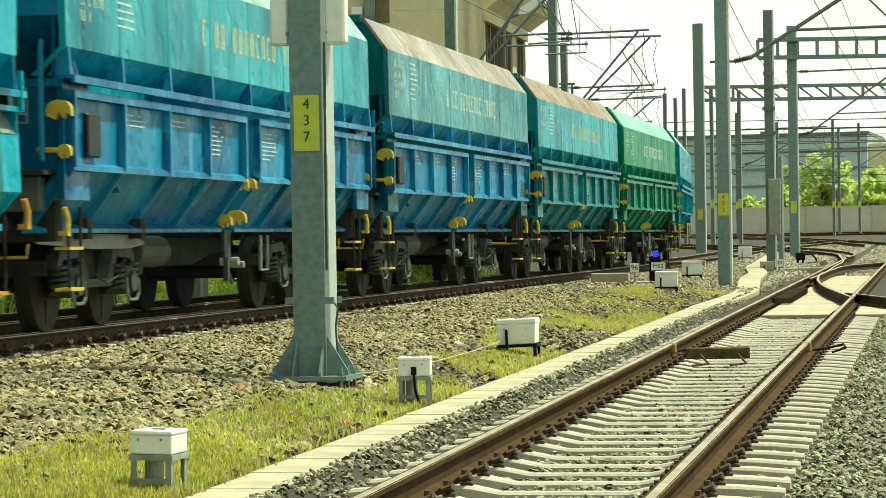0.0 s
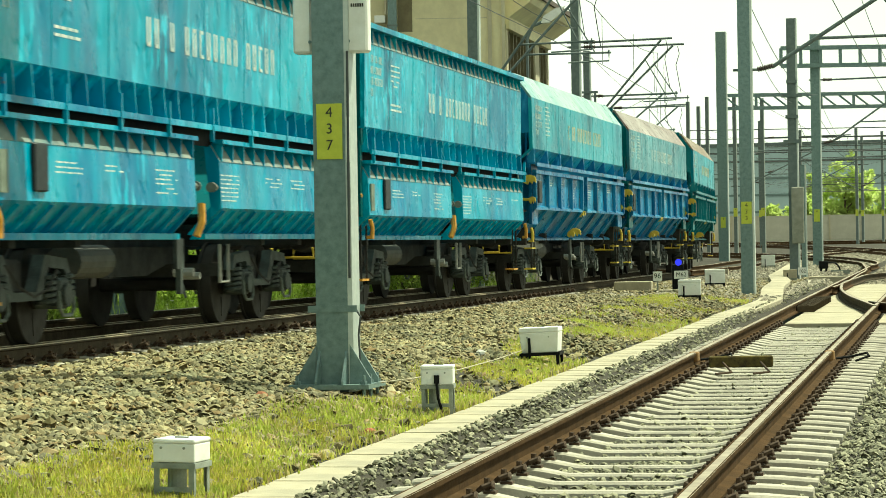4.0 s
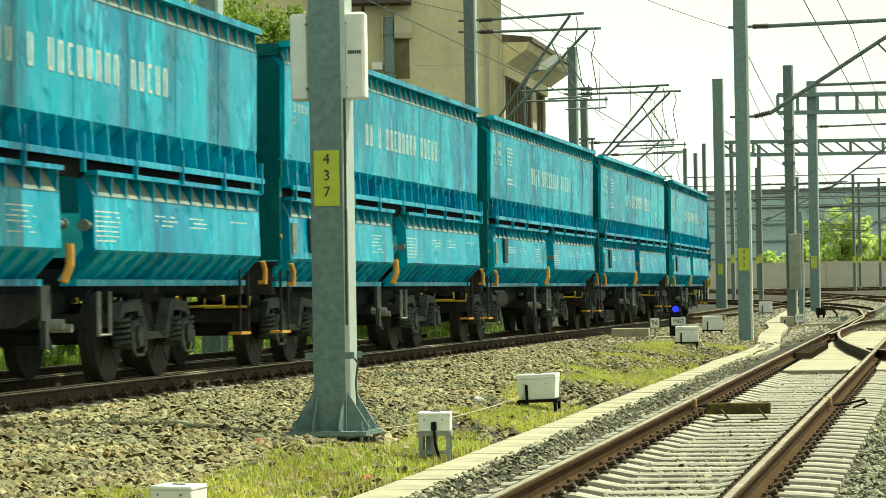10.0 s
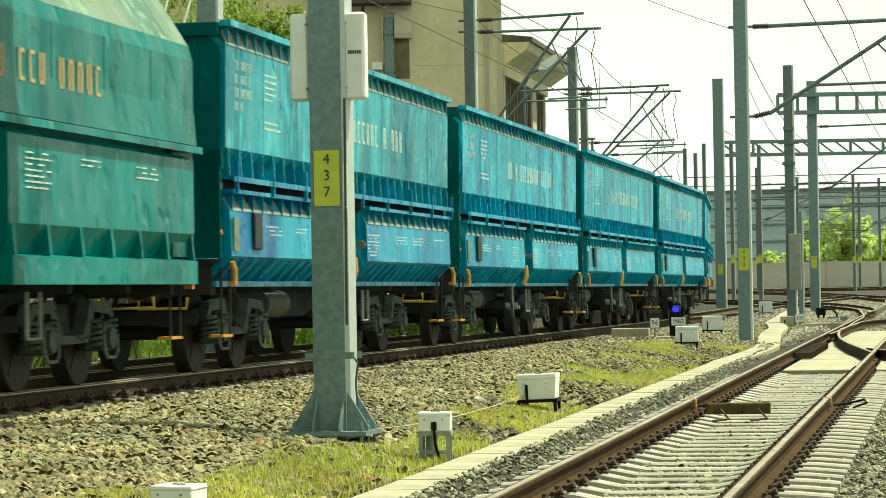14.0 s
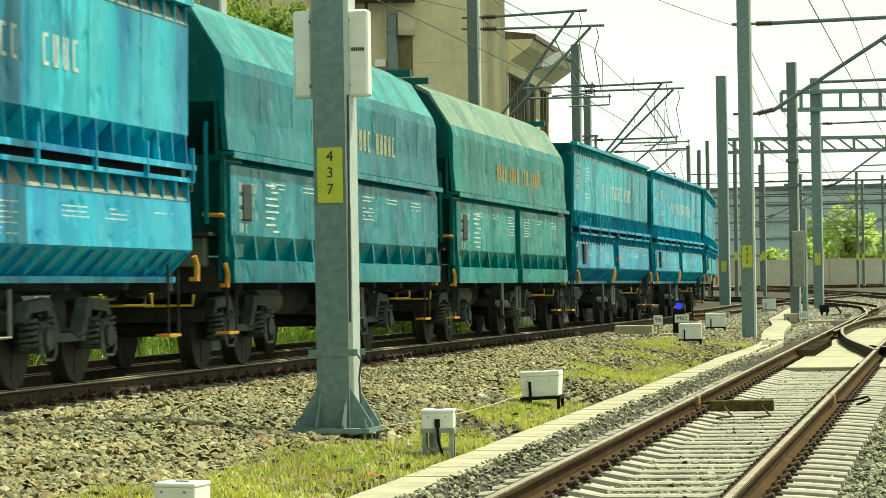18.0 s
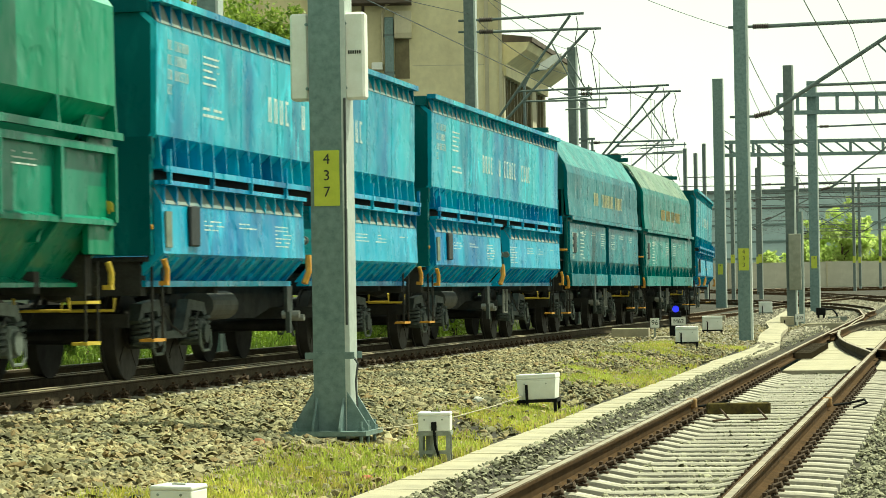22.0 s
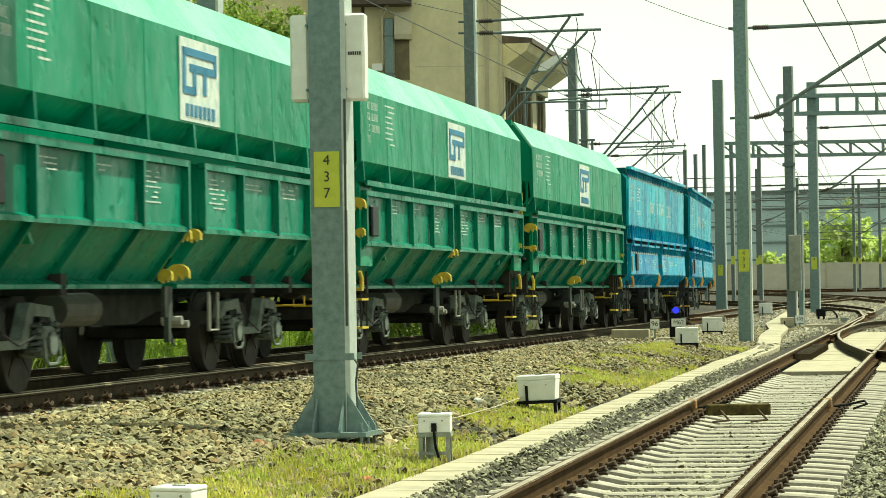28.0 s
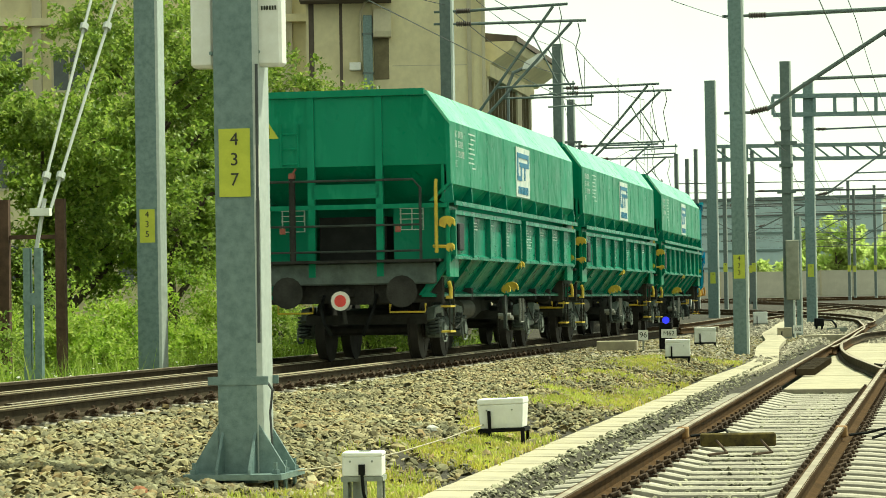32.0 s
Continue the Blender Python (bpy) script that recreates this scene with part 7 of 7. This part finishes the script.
def street_lamp():
    e = tagged(empty("street_lamp", pose(4.02, 100.0, 0.1)), "pale street lamp head on a bent arm", "street lamp")
    bm = B()
    path_rod(bm, [(-0.95, 0, 0), (-0.95, 0, 8.7), (-0.75, 0, 9.15), (-0.35, 0, 9.32)], 0.06)
    part("pole", bm, M_MASTDARK, e)
    bm = B()
    prism(bm, [(-0.45, 9.25), (-0.36, 9.50), (0.10, 9.78), (0.44, 9.84), (0.26, 9.58), (-0.15, 9.26)], -0.22, 0.22, "y")
    part("head", bm, M_WHITE, e, "pale lamp head")


street_lamp()


def far_things():
    e = tagged(empty("noise_barrier"), "long pale panelled noise barrier beyond the sidings", "wall", kind="structure")
    bm = B()
    box(bm, 0, 2.92, -0.1, 0.1, 0, 2.55)
    proto = part("panel", bm, M_WALL, e)
    me = proto.data
    bpy.data.objects.remove(proto)
    rng = random.Random(5)
    for i in range(34):
        x = 14 + i * 3.0
        o = new("panel", me)
        o.parent = e
        o.matrix_basis = pose(x, 250 + rng.uniform(-0.03, 0.03), 0.95 + rng.uniform(-0.03, 0.03))
        bm = B()
        box(bm, x - 0.1, x + 0.02, 249.75, 250.2, 0.7, 3.55)
        part("post", bm, M_CONCPALE, e)
    e = tagged(empty("industrial_hall"), "large grey-blue clad industrial hall behind the trees", "building")
    bm = B()
    prism(bm, [(22, 330), (52, 320), (58, 345), (28, 365)], 0, 12.4, "z")
    part("wall", bm, M_HALL, e)
    for z in (2.5, 4.5, 6.5, 8.5, 10.5):
        bm = B()
        prism(bm, [(22.1, 329.8), (51.9, 319.8), (51.95, 319.9), (22.15, 329.9)], z, z + 0.25, "z")
        part("cladding_band", bm, M_GALV, e)
    bm = B()
    prism(bm, [(21.7, 329.7), (52.2, 319.5), (58.4, 345.2), (27.8, 365.4)], 12.4, 12.8, "z")
    part("roof", bm, M_MASTDARK, e)
    bm = B()
    prism(bm, [(52.2, 322), (60, 320), (64, 340), (56, 345)], 0, 11.4, "z")
    part("annex", bm, M_CONC, e)
    e = tagged(empty("far_house"), "distant ochre house with a tiled roof", "house")
    bm = B()
    box(bm, 62, 70, 330, 338, 0, 9.6)
    part("wall", bm, M_CONCPALE, e)
    bm = B()
    prism(bm, [(61.5, 9.6), (70.5, 9.6), (66, 12.0)], 329.5, 338.5, "y")
    part("roof", bm, M_ROOFRUST, e)


far_things()


# ---- trees and shrubs ----
LEAF_V = np.array([(0, 0, 0), (0.34, 0.5, 0.10), (0, 1.15, -0.08), (-0.34, 0.5, 0.10)], float)
LEAF_F = np.array([(0, 1, 2, 3)])


def tree(label, x, y, h, spread, seed, leaves=9000, leaf=0.16, trunk_r=0.2, base=None, name="tree", low=0.25, material=None):
    rng = np.random.default_rng(seed)
    rr = random.Random(seed)
    z0 = ground_z(x, y) if base is None else base
    e = tagged(empty(name, pose(x, y, z0)), label, "tree" if name == "tree" else "shrub", "trees beyond the track" if name == "tree" else "shrubs beyond the track")
    bm = B()
    ends = []
    p = Vector((0, 0, -0.2))
    top = Vector((rr.uniform(-0.4, 0.4), rr.uniform(-0.4, 0.4), h * 0.55))
    n = 6
    prev, pr = p, trunk_r
    for i in range(1, n + 1):
        t = i / n
        q = p.lerp(top, t) + Vector((rr.uniform(-0.12, 0.12), rr.uniform(-0.12, 0.12), 0))
        r = trunk_r * (1 - 0.65 * t)
        rod(bm, prev, q, pr, r, 8)
        prev, pr = q, r
        if t > low:
            for k in range(3):
                a = rr.uniform(0, 2 * math.pi)
                ln = spread * rr.uniform(0.45, 0.95)
                m1 = q + Vector((math.cos(a) * ln * 0.5, math.sin(a) * ln * 0.5, ln * rr.uniform(0.25, 0.6)))
                m2 = m1 + Vector((math.cos(a + rr.uniform(-0.6, 0.6)) * ln * 0.5, math.sin(a + rr.uniform(-0.6, 0.6)) * ln * 0.5, ln * rr.uniform(0.0, 0.45)))
                rod(bm, q, m1, r * 0.6, r * 0.35, 6)
                rod(bm, m1, m2, r * 0.35, r * 0.12, 5)
                ends += [m1, m2, m2, m1.lerp(m2, 0.5)]
    for k in range(7):
        ends.append(top + Vector((rr.uniform(-1, 1) * spread * 0.5, rr.uniform(-1, 1) * spread * 0.5, rr.uniform(0.1, 0.45) * h)))
    part("trunk", bm, M_BARK, e)
    c = np.array([tuple(v) for v in ends])
    idx = rng.integers(0, len(c), leaves)
    rad = rng.uniform(0.30, 0.85, len(c)) * spread * 0.34
    d = rng.normal(0, 1, (leaves, 3))
    d /= np.linalg.norm(d, axis=1)[:, None]
    sub = rng.integers(0, 14, leaves)
    hub = rng.normal(0, 0.62, (len(c), 14, 3))
    pos = c[idx] + (hub[idx, sub] + d * rng.random(leaves)[:, None] ** 0.5 * 0.34) * rad[idx][:, None] * np.array([1, 1, 0.8])
    pos[:, 2] = np.maximum(pos[:, 2], 0.15)
    s = leaf * rng.uniform(0.6, 1.35, leaves)
    ob = cloud("crown", LEAF_V, LEAF_F, pos, rotations(rng, leaves, 1.1), np.stack([s, s, s], 1), material or M_LEAF)
    ob.parent = e
    return e


tree("tall leafy green tree with a dark trunk before the building", -7.4, 60.0, 7.4, 3.5, 11, 52000, 0.105, 0.26)
tree("leafy green tree with drooping branches", -10.6, 57.0, 6.4, 3.5, 12, 44000, 0.105, 0.22)
tree("tall green tree close to the grey mast", -6.1, 68.0, 11.5, 3.3, 13, 48000, 0.11, 0.25)
tree("bushy green tree behind the rusty posts", -6.2, 75.0, 10.0, 4.2, 14, 30000, 0.12, 0.2)
tree("green tree standing behind the train", -1.6, 82.0, 8.5, 3.2, 15, 20000, 0.12, 0.2)
for i, (x, y, h, s) in enumerate(((-6.4, 46.5, 1.2, 1.2), (-4.9, 49.0, 1.1, 1.1), (-8.2, 47.0, 1.4, 1.3), (-3.4, 53.0, 1.2, 1.2), (-2.0, 57.0, 1.2, 1.2), (-5.6, 54.0, 1.8, 1.5), (-0.9, 61.0, 1.7, 1.4), (-9.8, 50.0, 3.2, 2.0), (-7.4, 52.0, 2.6, 1.8), (0.4, 66.0, 1.6, 1.4), (-11.5, 46.0, 3.0, 1.9), (-3.6, 60.0, 2.6, 1.8), (-7.6, 38.0, 1.5, 1.1), (-7.0, 40.2, 1.3, 1.1), (-6.3, 43.0, 1.3, 1.1), (-5.4, 46.5, 1.4, 1.2), (-6.05, 37.6, 1.0, 0.7), (-5.7, 38.9, 0.9, 0.6))):
    tree("dense bright green shrub in the weeds", x, y, h, s, 30 + i, 9000, 0.065, 0.04, name="shrub", low=0.0, material=M_WEED if i % 2 else M_LEAF)
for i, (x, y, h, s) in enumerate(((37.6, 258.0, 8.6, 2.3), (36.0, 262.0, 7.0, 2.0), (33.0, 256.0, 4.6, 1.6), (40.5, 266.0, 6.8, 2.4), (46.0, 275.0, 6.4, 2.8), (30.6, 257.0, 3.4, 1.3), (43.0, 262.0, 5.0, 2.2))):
    tree("distant bright green tree above the pale wall", x, y, h, s, 60 + i, 9000, 0.30, 0.22, base=0.9, material=M_HAZELEAF)


def flowers():
    """White umbels standing over the weeds beyond the track."""
    rng = np.random.default_rng(91)
    n = 1500
    y = rng.uniform(34.0, 66.0, n)
    x = TA + TB * y - rng.uniform(2.9, 6.5, n)
    z = np.array([ground_z(p, q) for p, q in zip(x, y)]) + rng.uniform(0.25, 0.75, n)
    v = np.array([(math.cos(a) * 0.5, math.sin(a) * 0.5, 0.0) for a in [k * math.pi / 3 for k in range(6)]] + [(0, 0, 0.16)])
    f = np.array([(k, (k + 1) % 6, 6) for k in range(6)])
    s = rng.uniform(0.03, 0.06, n)
    ob = cloud("weed_flowers", v, f, np.stack([x, y, z], 1), rotations(rng, n, 0.5), np.stack([s, s, s], 1), M_WHITE)
    tagged(ob, "small white flower heads over the weeds", "flowers", kind="stuff")


flowers()


# ---- what moves ----
def wagon_s(t):
    """Arc position of the middle of the ninth wagon at t seconds."""
    ts, ss = zip(*TRAIN)
    return float(np.interp(t, ts, ss))


LENGTH = [14.8] * 5 + [14.3] * 6 + [13.1, 13.7] + [14.3] * 2 + [14.8] * 3
OFFSET = [sum((LENGTH[i] + LENGTH[i + 1]) / 2 for i in range(k, 8)) if k < 8 else -sum((LENGTH[i] + LENGTH[i + 1]) / 2 for i in range(8, k)) for k in range(18)]


def motions():
    times = [0.5 * i for i in range(65)]
    for k, w in enumerate(WAGONS):
        rows = []
        for t in times:
            s = wagon_s(t) + OFFSET[k]
            ax, ay, _ = train_line(s - 4.2)
            bx, by, _ = train_line(s + 4.2)
            h = math.atan2(by - ay, bx - ax)
            cx, cy = (ax + bx) / 2, (ay + by) / 2
            rows.append((t, pose(cx, cy, train_z(cy), 0, 0, math.degrees(h))))
        walk(w, rows)
        # wheels roll without slipping
        n = 320
        spin = [(32.0 * i / n, -(wagon_s(32.0 * i / n) - wagon_s(0)) / 0.46) for i in range(n + 1)]
        for ws in w.children:
            if ws.name.startswith("wheelset"):
                p = ws.matrix_basis.translation.copy()
                walk(ws, [(t, Matrix.Translation(p) @ Matrix.Rotation(-a, 4, "Y")) for t, a in spin])


motions()
